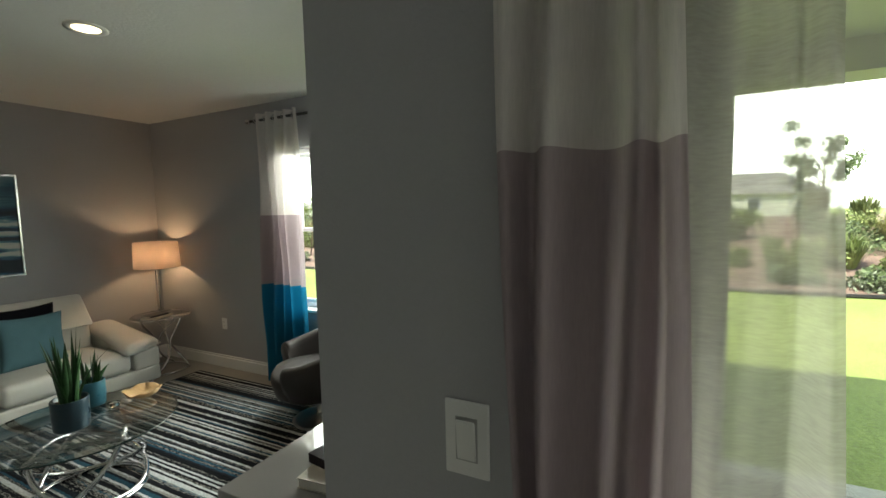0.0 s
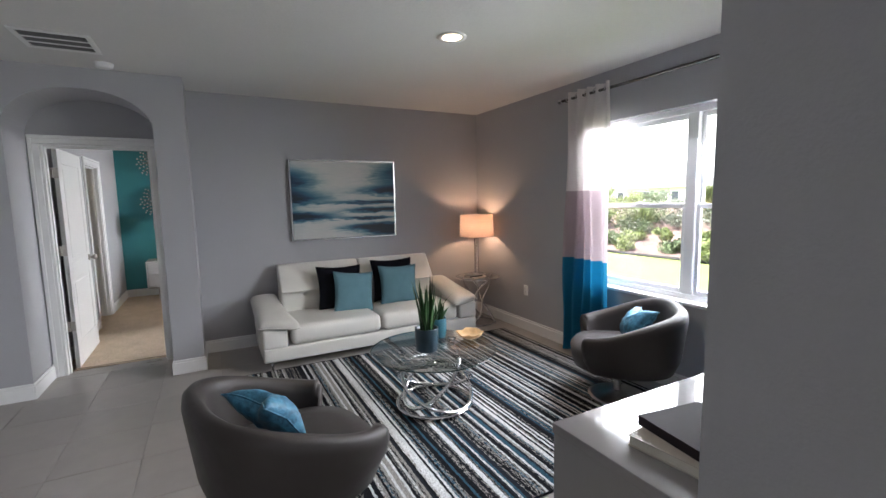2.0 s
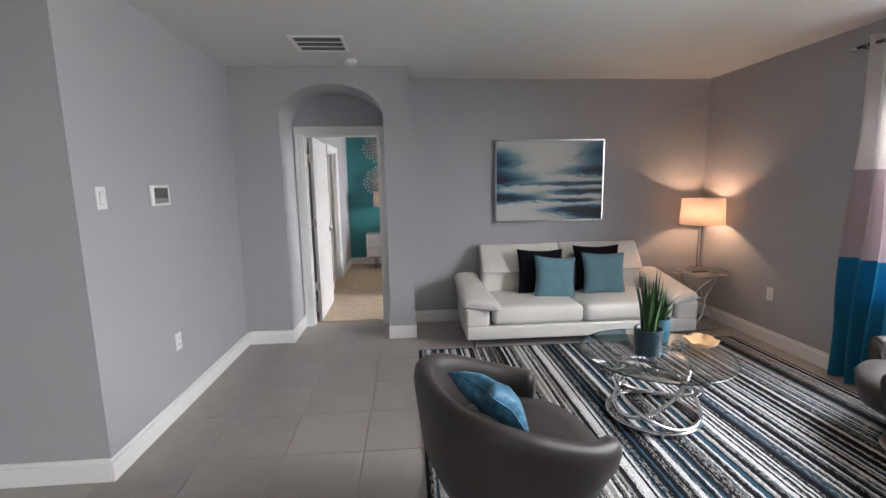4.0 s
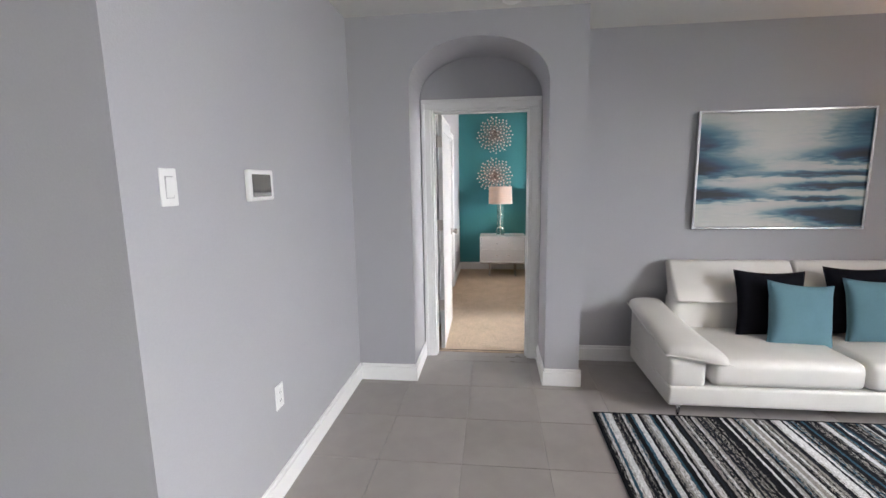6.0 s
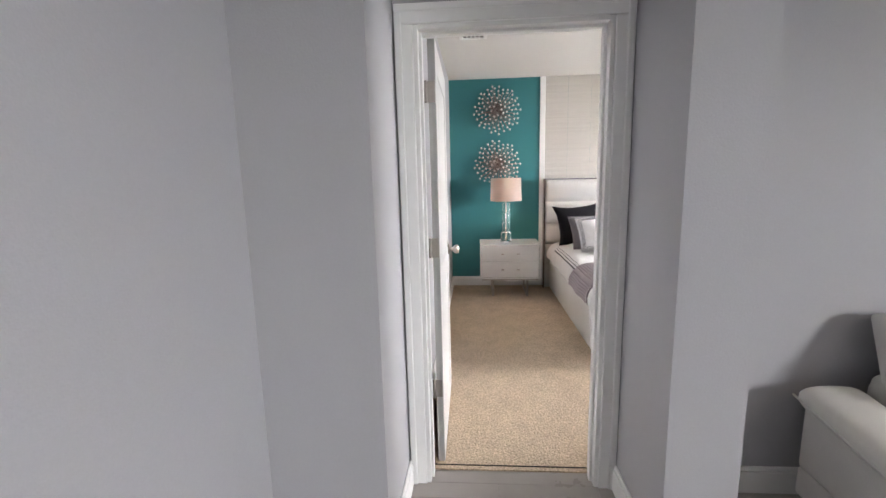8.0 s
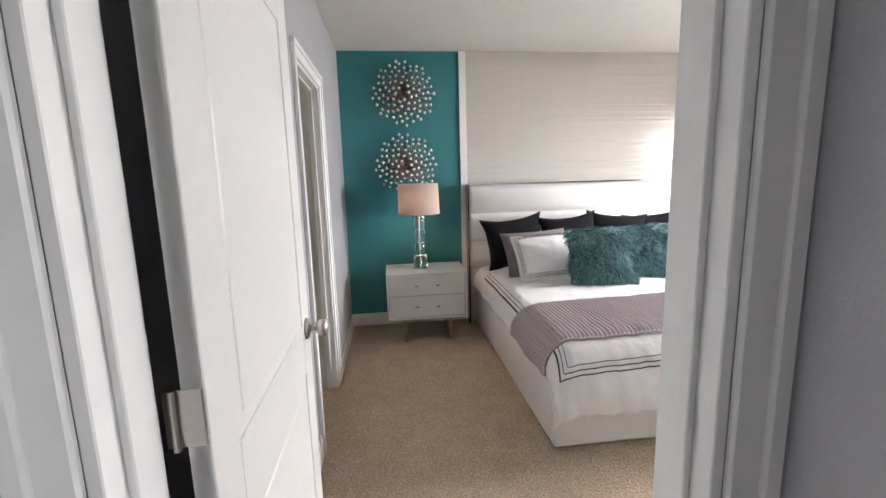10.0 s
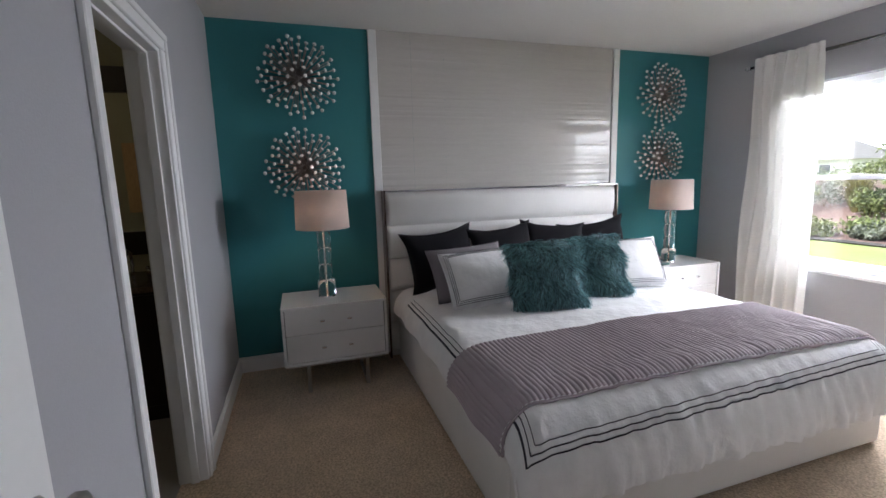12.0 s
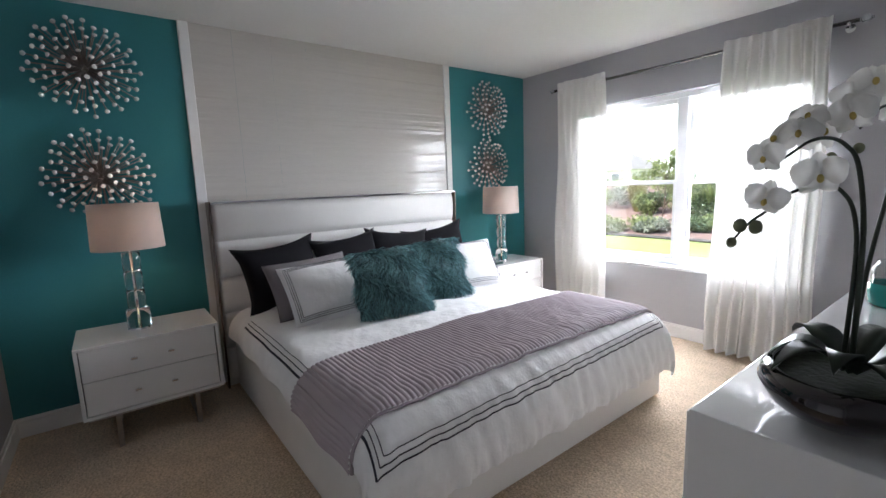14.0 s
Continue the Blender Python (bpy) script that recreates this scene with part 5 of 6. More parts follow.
def striped_sham(y, yaw, sd):
    w, h = 0.62, 0.42
    p = pillow("sham_pillow", pose(-8.96, y, TOPZ + 0.158, -37, -2, yaw), w, h, 0.17, LINEN, "white cotton sham with a triple stripe border", "pillow", "bed pillows", sd, 0.05)
    for k in range(3):
        u0 = 0.915 - 0.034 * k
        v0 = 1 - (1 - u0) * w / h
        bm = bmesh.new()
        pts = []
        for i in range(24):
            t = -1 + 2 * i / 24
            pts += [(t * u0, -v0)]
        pts += [(u0, -v0 + 2 * v0 * i / 20) for i in range(20)] + [(u0 - 2 * u0 * i / 24, v0) for i in range(24)] + [(-u0, v0 - 2 * v0 * i / 20) for i in range(20)]

        def on(u, v):
            puff = ((1 - abs(u) ** 2.6) * (1 - abs(v) ** 2.6)) ** 0.55
            return (u * w / 2, -(0.17 / 2 * puff + 0.006 * puff + 0.003), v * h / 2)
        tube(bm, [on(u, v) for u, v in pts], 0.0018, 5, True)
        part("stripe", bm, NAVY, p, "dark embroidered stripe", True)
    return p


striped_sham(0.19, 92, 11)
striped_sham(1.31, 74, 12)


def fur_pillow(x, y, yaw, roll, size, sd):
    p = thing("fur_pillow", (0, 0, 0), "shaggy deep teal faux fur pillow on the bed", "pillow", "fur pillows")
    p.matrix_basis = pose(x, y, TOPZ + size * 0.425, -29, roll, yaw)
    part("cover", cushion(size, size, 0.17, seed=sd, pinch=0.05), FUR_BASE, p, smooth=True)
    rng = np.random.default_rng(sd)
    count = 11000
    u, v = rng.uniform(-1, 1, count), rng.uniform(-1, 1, count)
    side = np.where(rng.random(count) < 0.8, -1.0, 1.0)
    puff = np.clip((1 - np.abs(u) ** 2.6) * (1 - np.abs(v) ** 2.6), 0, 1) ** 0.55
    base = np.stack([u * size / 2 * 0.97, side * 0.085 * puff, v * size / 2 * 0.97], 1)
    cl = np.floor((u + 1) * 7) * 31 + np.floor((v + 1) * 7) * 17
    ang = np.sin(cl * 12.9898) * 0.9 + rng.normal(0, 0.4, count) - 1.57
    ln = rng.uniform(0.028, 0.05, count)
    out = np.stack([np.cos(ang) * 0.75 + u * 0.35, side * (0.25 + 0.4 * puff), np.sin(ang) * 0.75 + v * 0.25], 1)
    out /= np.linalg.norm(out, axis=1, keepdims=True)
    wid = np.cross(out, np.stack([rng.normal(size=count), rng.normal(size=count), rng.normal(size=count)], 1))
    wid /= np.linalg.norm(wid, axis=1, keepdims=True)
    mid = base + out * ln[:, None] * 0.55
    tip = base + out * ln[:, None] + np.stack([np.cos(ang), 0 * ang, np.sin(ang) - 0.5], 1) * ln[:, None] * 0.45
    hw = 0.0023
    verts = np.concatenate([base - wid * hw, base + wid * hw, mid - wid * hw * 0.8, mid + wid * hw * 0.8, tip])
    faces = [(a, a + count, a + 3 * count, a + 2 * count) for a in range(count)] + [(a + 2 * count, a + 3 * count, a + 4 * count) for a in range(count)]
    me = bpy.data.meshes.new("fur")
    me.from_pydata(verts.tolist(), [], faces)
    me.materials.append(FUR)
    f = new("fur", me)
    f.parent = p
    tagged(f, "long teal fur strands", kind="stuff")
    return p


FUR_BASE = mat("fur_backing", (0.04, 0.11, 0.12), 0.9, grain=0.2, scale=60)
FUR = mat("teal_fur", (0.155, 0.30, 0.32), 0.5, island=0.75, grain=0.25, scale=14)
fur_pillow(-8.69, 0.475, 74, -3, 0.47, 21)
fur_pillow(-8.83, 0.93, 70, -5, 0.46, 22)


# nightstands
BRASS = mat("brushed_steel_leg", (0.42, 0.38, 0.35), 0.3, 1.0, grain=0.08, scale=60)


def nightstand(y, label):
    n = thing("nightstand", (-9.425, y, 0.008), label, "nightstand", "pair of nightstands")
    w, d, z0, z1 = 0.35, 0.225, 0.212, 0.622
    t = 0.018
    for nm, dims in (("top", (-d, d, -w, w, z1 - t, z1)), ("bottom", (-d, d, -w, w, z0, z0 + t)), ("side_panel", (-d, d, -w, -w + t, z0 + t, z1 - t)), ("side_panel", (-d, d, w - t, w, z0 + t, z1 - t)), ("back_panel", (-d, -d + 0.01, -w + t, w - t, z0 + t, z1 - t))):
        bm = bmesh.new()
        box(bm, *dims, 0.0015, 1)
        part(nm, bm, LACQUER, n)
    mid = (z0 + z1) / 2 + 0.006
    for lo, hi in ((z0 + t + 0.003, mid - 0.002), (mid + 0.002, z1 - t - 0.004)):
        bm = bmesh.new()
        box(bm, -d + 0.02, d - 0.012, -w + t + 0.004, w - t - 0.004, lo, hi, 0.0015, 1)
        dr = part("drawer", bm, LACQUER, n)
        for s in (-0.09, 0.09):
            bm = bmesh.new()
            zc = (lo + hi) / 2
            tube(bm, [(d - 0.012, s, zc), (d + 0.006, s, zc)], 0.005, 8)
            box(bm, d + 0.002, d + 0.012, s - 0.016, s + 0.016, zc - 0.008, zc + 0.006, 0.003, 1)
            part("pull", bm, CHROME, dr, "small chrome pull")
    bm = bmesh.new()
    box(bm, -d + 0.02, d - 0.02, -w + 0.02, w - 0.02, z0 - 0.016, z0 - 0.0005, 0.002, 1)
    part("base_plinth", bm, BRASS, n)
    for s in (-0.20, 0.20):
        bm = bmesh.new()
        box(bm, d - 0.055, d - 0.03, s - 0.013, s + 0.013, 0, z0 - 0.016, 0.002, 1)
        part("leg", bm, BRASS, n, "brushed metal leg")
        bm = bmesh.new()
        box(bm, -d + 0.03, -d + 0.055, s - 0.013, s + 0.013, 0, z0 - 0.016, 0.002, 1)
        part("leg", bm, BRASS, n, "brushed metal leg")
        bm = bmesh.new()
        box(bm, -d + 0.055, d - 0.055, s - 0.011, s + 0.011, 0.0, 0.02, 0.002, 1)
        part("runner", bm, BRASS, n, "brushed metal floor runner")
    return n


nightstand(-0.825, "white lacquer two-drawer nightstand near the bathroom door")
nightstand(2.26, "white lacquer two-drawer nightstand near the window")
drum_lamp(-9.44, -0.86, 0.6305, 0.185, 0.49, 0.755, "stacked crystal lamp with a lit pale drum shade", "pair of bedside lamps", True, 0.42, SHADE2)
drum_lamp(-9.44, 2.245, 0.6305, 0.185, 0.49, 0.755, "stacked crystal lamp with a lit pale drum shade", "pair of bedside lamps", True, 0.32, SHADE2)
fr = thing("trinket_box", (-9.33, 2.06, 0.6305), "small dark green box on the nightstand", "box")
bm = bmesh.new()
box(bm, -0.05, 0.05, -0.05, 0.05, 0, 0.025, 0.004, 2)
part("case", bm, mat("dark_green", (0.02, 0.06, 0.05), 0.3, grain=0.05), fr)

# starburst wall sculptures: one spoke mesh shared by all
SPOKE = mat("antique_silver_rod", (0.24, 0.215, 0.20), 0.32, 0.7, grain=0.1, scale=50)
BEAD = mat("pearl_bead", (0.82, 0.81, 0.79), 0.18, 0.3)
bm = bmesh.new()
tube(bm, [(0, 0, 0.02), (0, 0, 0.302)], 0.0036, 6)
rod_faces = len(bm.faces)
ball(bm, 0.0142, (0, 0, 0.31), 10)
bm.faces.ensure_lookup_table()
for f in bm.faces[rod_faces:]:
    f.material_index = 1
spoke_mesh = link_mesh("spoke", bm, [SPOKE, BEAD], True)


def starburst(y, z):
    s = thing("starburst_sculpture", (BX, y, z), "silver starburst wall sculpture with pearl-tipped rods", "wall decor", "starburst sculptures")
    bm = bmesh.new()
    lathe(bm, [(0, 0.045), (0.016, 0.043), (0.024, 0.03), (0.03, 0.0)], 20)
    bmesh.ops.rotate(bm, cent=(0, 0, 0), matrix=Matrix.Rotation(radians(90), 3, 'Y'), verts=bm.verts)
    part("hub", bm, SPOKE, s, smooth=True)
    n = 96
    for k in range(n):
        a = k * 2.399963 + 0.04 * math.sin(k * 78.233)
        rho = math.sqrt((k + 2.5) / (n + 2.5))
        d = Vector((0.01 + 0.095 * math.sqrt(1 - rho * rho), 0.288 * rho * math.cos(a), 0.288 * rho * math.sin(a)))
        ln = d.length / 0.31
        o = new("spoke", spoke_mesh)
        o.parent = s
        o.matrix_basis = Matrix.Translation((0.02, 0, 0)) @ d.to_track_quat('Z', 'Y').to_matrix().to_4x4() @ Matrix.Diagonal((1, 1, ln, 1))
    return s


for y, z in ((-0.945, 2.195), (-0.945, 1.555), (2.355, 2.185), (2.355, 1.60)):
    starburst(y, z)

# dresser, orchid and jar
ds = thing("dresser", (-6.42, 1.02, 0.008), "white high-gloss dresser against the bedroom wall", "dresser")
DZ = 0.862
bm = bmesh.new()
box(bm, -0.255, 0.255, -0.90, 0.90, 0.03, DZ, 0.003, 2)
part("carcass", bm, LACQUER, ds)
bm = bmesh.new()
box(bm, -0.235, 0.235, -0.88, 0.88, 0.0, 0.03)
part("plinth", bm, DARK, ds)
for c in range(3):
    for r in range(3):
        bm = bmesh.new()
        box(bm, -0.2665, -0.2555, -0.885 + c * 0.592, -0.885 + c * 0.592 + 0.586, 0.05 + r * 0.268, 0.05 + r * 0.268 + 0.262, 0.002, 1)
        d = part("drawer", bm, LACQUER, ds)
        bm = bmesh.new()
        box(bm, -0.285, -0.267, -0.885 + c * 0.592 + 0.21, -0.885 + c * 0.592 + 0.376, 0.05 + r * 0.268 + 0.13, 0.05 + r * 0.268 + 0.142, 0.003, 1)
        part("pull", bm, CHROME, d, "chrome bar pull")

DT = DZ + 0.0085
PETAL = cloth("orchid_petal", (0.78, 0.77, 0.74), 0.35, 0.6, weave=60, bump=0.001, grain=0.04)
STEM = mat("orchid_stem", (0.022, 0.03, 0.018), 0.5, grain=0.2, scale=40)
OLEAF = mat("orchid_leaf", (0.012, 0.022, 0.012), 0.35, grain=0.2, scale=20)
LIP = mat("orchid_lip", (0.55, 0.42, 0.12), 0.6, grain=0.2, scale=60)
BUD = mat("orchid_bud", (0.16, 0.17, 0.10), 0.6, grain=0.15, scale=40)
BOWL = mat("black_glaze", (0.016, 0.012, 0.014), 0.08, grain=0.1, scale=10, coat=0.5)
OX, OY = -6.43, 0.337
orc = thing("potted_orchid", (OX, OY, DT), "white phalaenopsis orchid in a glossy black bowl", "potted plant")
bm = bmesh.new()
rows = []
n = 44
for r, z in ((0.0, 0.0), (0.06, 0.0), (0.10, 0.012), (0.15, 0.045), (0.172, 0.085), (0.165, 0.108), (0.145, 0.122), (0.138, 0.118), (0.15, 0.10), (0.12, 0.06)):
    rows.append([bm.verts.new((0.96 * r * math.cos(2 * math.pi * k / n), 1.22 * r * math.sin(2 * math.pi * k / n), z)) for k in range(n)])
for a, b in zip(rows, rows[1:]):
    for k in range(n):
        bm.faces.new((a[k], a[(k + 1) % n], b[(k + 1) % n], b[k]))
part("bowl", bm, BOWL, orc, "glossy black oval bowl", True)
bm = bmesh.new()
cyl(bm, 0.145, 0.145, 0.085, 0.10, 28)
part("moss", bm, mat("dark_moss", (0.02, 0.028, 0.014), 0.95, grain=0.5, scale=80, bump=0.01, bump_scale=60), orc)
FWD, RGT, UP3 = Vector((-0.796, 0.604, 0)), Vector((0.604, 0.796, 0)), Vector((0, 0, 1))


def opt(side, depth, up):
    """A place round the pot: along the window side, into the room, and up."""
    return RGT * side * 0.93 + FWD * depth + UP3 * (0.93 * up + 0.039)


for k, (a, ln, w, droop) in enumerate(((4.0, 0.15, 0.034, 0.05), (2.4, 0.17, 0.034, 0.02), (5.4, 0.19, 0.036, 0.08), (0.6, 0.20, 0.036, 0.04), (1.4, 0.17, 0.03, 0.0), (3.4, 0.13, 0.034, 0.05), (4.7, 0.13, 0.03, 0.02))):
    bm = bmesh.new()
    rws = []
    for j in range(11):
        t = j / 10
        wd = w * math.sin(math.pi * min(1, 0.08 + 0.92 * t) ** 0.8) + 0.002
        r, z = 0.02 + ln * t, 0.115 + 0.10 * t * (1.3 - t) * 1.6 - droop * t * t
        c, s = math.cos(a), math.sin(a)
        rws.append([bm.verts.new((r * c - q * wd * s, r * s + q * wd * c, z + 0.008 * abs(q) + e)) for q, e in ((-1, 0), (0, -0.004), (1, 0), (0, 0.003))])
    for p, q in zip(rws, rws[1:]):
        for i in range(4):
            bm.faces.new((p[i], p[(i + 1) % 4], q[(i + 1) % 4], q[i]))
    part("leaf", bm, OLEAF, orc, "dark strap leaf", True)


def smooth_line(pts, n=10):
    """Points of a smooth curve through the given ones."""
    ps = [pts[0]] + list(pts) + [pts[-1]]
    res = []
    for i in range(1, len(ps) - 2):
        p0, p1, p2, p3 = ps[i - 1:i + 3]
        for j in range(n):
            t = j / n
            res.append(0.5 * ((2 * p1) + (p2 - p0) * t + (2 * p0 - 5 * p1 + 4 * p2 - p3) * t * t + (3 * p1 - p0 - 3 * p2 + p3) * t * t * t))
    return res + [pts[-1]]


S1 = smooth_line([opt(0.0, 0.0, 0.10), opt(-0.001, 0.0, 0.308), opt(-0.007, 0.0, 0.446), opt(-0.032, 0.0, 0.57), opt(-0.069, -0.005, 0.612), opt(-0.112, -0.01, 0.628), opt(-0.16, -0.015, 0.621), opt(-0.207, -0.02, 0.593), opt(-0.254, -0.02, 0.566)])
S2 = smooth_line([opt(-0.011, 0.01, 0.10), opt(-0.005, 0.01, 0.343), opt(-0.019, 0.01, 0.454), opt(-0.059, 0.0, 0.506), opt(-0.115, -0.01, 0.528), opt(-0.196, -0.02, 0.511), opt(-0.248, -0.025, 0.475), opt(-0.292, -0.03, 0.448), opt(-0.328, -0.03, 0.409)])
S3 = smooth_line([opt(0.012, 0.02, 0.10), opt(0.05, 0.03, 0.35), opt(0.085, 0.03, 0.56), opt(0.07, 0.02, 0.675), opt(0.01, 0.0, 0.692), opt(-0.036, 0.0, 0.646)])
for line, r0 in ((S1, 0.0062), (S2, 0.0052), (S3, 0.0052)):
    bm = bmesh.new()
    tube(bm, line, r0, 8, taper=0.0022)
    part("stem", bm, STEM, orc, "dark arching flower stem", True)


def flower(c, face, size, seed):
    """One orchid bloom: five petals and a lip, one mesh part each for the petals and the lip."""
    rng = random.Random(seed)
    m = Matrix.Translation(c) @ face.to_track_quat('Z', 'Y').to_matrix().to_4x4() @ Matrix.Rotation(rng.uniform(-0.3, 0.3), 4, 'Z')
    bm = bmesh.new()
    for ang, ln, wd, lift in ((90, 0.95, 0.36, 0.1), (20, 1.0, 0.62, 0.22), (160, 1.0, 0.62, 0.22), (-52, 0.95, 0.36, 0.06), (232, 0.95, 0.36, 0.06)):
        g = []
        for i in range(7):
            t = i / 6
            for_w = wd * math.sin(math.pi * (0.06 + 0.9 * t)) ** 0.75
            g.append([bm.verts.new((math.cos(radians(ang)) * ln * t * size - math.sin(radians(ang)) * q * for_w * size, math.sin(radians(ang)) * ln * t * size + math.cos(radians(ang)) * q * for_w * size,
                                    size * (lift * math.sin(math.pi * t) - 0.18 * t * t - 0.12 * q * q + rng.uniform(-0.02, 0.02)))) for q in (-1, -0.5, 0, 0.5, 1)])
        for p, q in zip(g, g[1:]):
            for k in range(4):
                bm.faces.new((p[k], p[k + 1], q[k + 1], q[k]))
    bmesh.ops.transform(bm, matrix=m, verts=bm.verts)
    fl = part("blossom", bm, PETAL, orc, "white orchid blossom", True)
    bm = bmesh.new()
    ball(bm, 0.16 * size, (0, -0.12 * size, 0.14 * size), 10, (0.8, 1.2, 1.0))
    bmesh.ops.transform(bm, matrix=m, verts=bm.verts)
    part("lip", bm, LIP, fl, "yellow lip", True)


for k, (s, d, u, sz, fx) in enumerate(((-0.268, -0.03, 0.591, 0.042, (-0.1, -0.9, -0.2)), (-0.202, 0.02, 0.636, 0.044, (-0.6, -0.5, 0.3)), (-0.162, -0.05, 0.548, 0.054, (0.35, -0.85, -0.15)), (-0.271, -0.045, 0.501, 0.046, (0.1, -0.9, -0.35)),
                                       (-0.146, 0.03, 0.645, 0.052, (0.2, -0.8, 0.4)), (-0.031, 0.02, 0.716, 0.052, (0.4, -0.8, 0.2)), (-0.056, 0.0, 0.680, 0.05, (0.2, -0.9, -0.1)), (-0.085, 0.035, 0.650, 0.05, (0.6, -0.6, 0.1)),
                                       (-0.003, 0.01, 0.750, 0.05, (0.3, -0.8, 0.4)), (-0.112, 0.045, 0.684, 0.046, (0.1, -0.7, 0.5)), (0.05, 0.0, 0.70, 0.05, (0.5, -0.8, 0.0)))):
    flower(opt(s, d, u), Vector(fx), sz * 0.88, 40 + k)
for s, d, u, r in ((-0.311, -0.03, 0.444, 0.013), (-0.280, -0.035, 0.440, 0.013), (-0.328, -0.03, 0.407, 0.010), (-0.109, -0.015, 0.585, 0.010), (-0.034, 0.0, 0.604, 0.010)):
    bm = bmesh.new()
    ball(bm, r, opt(s, d, u), 12, (1, 1, 1.15))
    part("bud", bm, BUD, orc, "closed greenish bud", True)
jar = thing("glass_jar", (-6.50, 1.57, DT), "teal and clear glass jar on the dresser", "jar")
bm = bmesh.new()
lathe(bm, [(0, 0), (0.080, 0), (0.092, 0.012), (0.095, 0.095), (0.090, 0.095), (0.086, 0.014), (0, 0.010)], 36)
bmesh.ops.remove_doubles(bm, verts=bm.verts, dist=1e-6)
part("jar_body", bm, mat("teal_glass", (0.02, 0.25, 0.22), 0.12, grain=0.05, coat=0.4), jar, "teal glass body", True)
bm = bmesh.new()
lathe(bm, [(0.0905, 0.0955), (0.088, 0.150), (0.070, 0.178), (0.070, 0.186), (0.066, 0.186), (0.066, 0.176), (0.084, 0.148), (0.0865, 0.0955), (0.0905, 0.0955)], 36)
part("clear_neck", bm, TABLE_GLASS, jar, "clear glass shoulder", True)


# bedroom door, open into the room
def door_leaf():
    d = tagged(thing("door_1", (-6.172, -1.424, 0.012), "white two-panel bedroom door standing wide open", "door", "", 0.9), kind="structure")
    W, HH, T = 0.85, 2.01, 0.034
    bm = bmesh.new()
    box(bm, -W, 0, 0.004, T - 0.004, 0, HH, 0.001, 1)
    stiles = ((-W, -W + 0.115, 0, HH), (-0.115, 0, 0, HH), (-W + 0.115, -0.115, HH - 0.13, HH), (-W + 0.115, -0.115, 0.82, 0.98), (-W + 0.115, -0.115, 0, 0.22))
    for a, b, lo, hi in stiles:
        box(bm, a, b, 0, T, lo, hi, 0.002, 1)
    part("leaf", bm, TRIM, d)
    for lo, hi in ((0.22, 0.82), (0.98, HH - 0.13)):
        bm = bmesh.new()
        box(bm, -W + 0.15, -0.15, 0.0012, T - 0.0012, lo + 0.035, hi - 0.035, 0.006, 2)
        part("panel", bm, TRIM, d, "raised moulded panel")
    for y, s in ((T, 1), (0.0, -1)):
        bm = bmesh.new()
        mm = Matrix.Translation((-W + 0.065, y, 0.955)) @ Matrix.Rotation(radians(-90 * s), 4, 'X')
        lathe(bm, [(0.0, 0.0), (0.033, 0.0), (0.034, 0.004), (0.028, 0.010), (0.013, 0.014), (0.012, 0.03), (0.022, 0.038), (0.029, 0.05), (0.028, 0.062), (0.018, 0.07), (0, 0.072)], 28)
        bmesh.ops.transform(bm, matrix=mm, verts=bm.verts)
        part("door_knob", bm, NICKEL, d, "satin nickel knob", True)
    for z in (0.395, 1.095, 1.79):
        bm = bmesh.new()
        box(bm, -0.001, 0.003, -0.026, T - 0.004, z - 0.045, z + 0.045, 0.001, 1)
        cyl(bm, 0.006, 0.006, z - 0.047, z + 0.047, 10, (0.006, -0.010))
        part("hinge", bm, NICKEL, d, "satin nickel hinge")
    return d


door_leaf()
bm = bmesh.new()
box(bm, WX - 0.115, WX + 0.0, DOOR[0] + 0.019, DOOR[1] - 0.019, -0.004, 0.001, 0.001, 1)
structure("threshold", bm, TILE, "grey tile strip under the bedroom door", "threshold")
bm = bmesh.new()
box(bm, WX - 0.124, WX - 0.116, DOOR[0] + 0.019, DOOR[1] - 0.019, -0.004, 0.011, 0.002, 1)
structure("carpet_strip", bm, DARK, "thin dark edging strip along the carpet", "edging")
bm = bmesh.new()
box(bm, BATH[0] + 0.018 - 0.0005, BATH[0] + 0.021, BY - 0.075, BY - 0.045, 0.90, 0.96, 0.0005, 1)
structure("strike_plate", bm, NICKEL, "satin nickel strike plate on the bathroom jamb", "strike plate")

# dim bathroom beyond the doorway
OLIVE = mat("olive_wall", (0.42, 0.40, 0.27), 0.7, grain=0.04, scale=60, stain=0.05)
ESPRESSO = mat("espresso_wood", (0.018, 0.012, 0.009), 0.35, grain=0.3, scale=20, aniso=(1, 8, 0.6))
GRANITE = mat("brown_granite", (0.16, 0.12, 0.09), 0.2, grain=0.5, scale=90)
WB = BY - 0.12
pierced("wall_bath_west", 'y', -3.6, WB, BX - 0.12, BX, H, [], OLIVE, "olive painted bathroom wall")
pierced("wall_bath_south", 'x', BX - 0.12, WX - 0.12, -3.72, -3.6, H, [], OLIVE, "olive painted bathroom end wall")
pierced("wall_bath_east", 'y', -3.6, WB, -7.0, -6.88, H, [], OLIVE, "olive painted bathroom side wall")
one_box("floor_bath", (BX, WX - 0.12, -3.6, WB, -0.12, 0.002), TILE, "grey tiled bathroom floor", "floor")
one_box("ceiling_bath", (BX - 0.12, WX - 0.12, -3.6, WB, H, H + 0.12), CEIL, "white bathroom ceiling", "ceiling")
vn = thing("bathroom_vanity", (-9.48, -2.5, 0.002), "espresso vanity with a brown granite top", "vanity")
bm = bmesh.new()
box(bm, -0.28, 0.26, -0.83, 0.83, 0.0, 0.82, 0.003, 1)
part("cabinet", bm, ESPRESSO, vn)
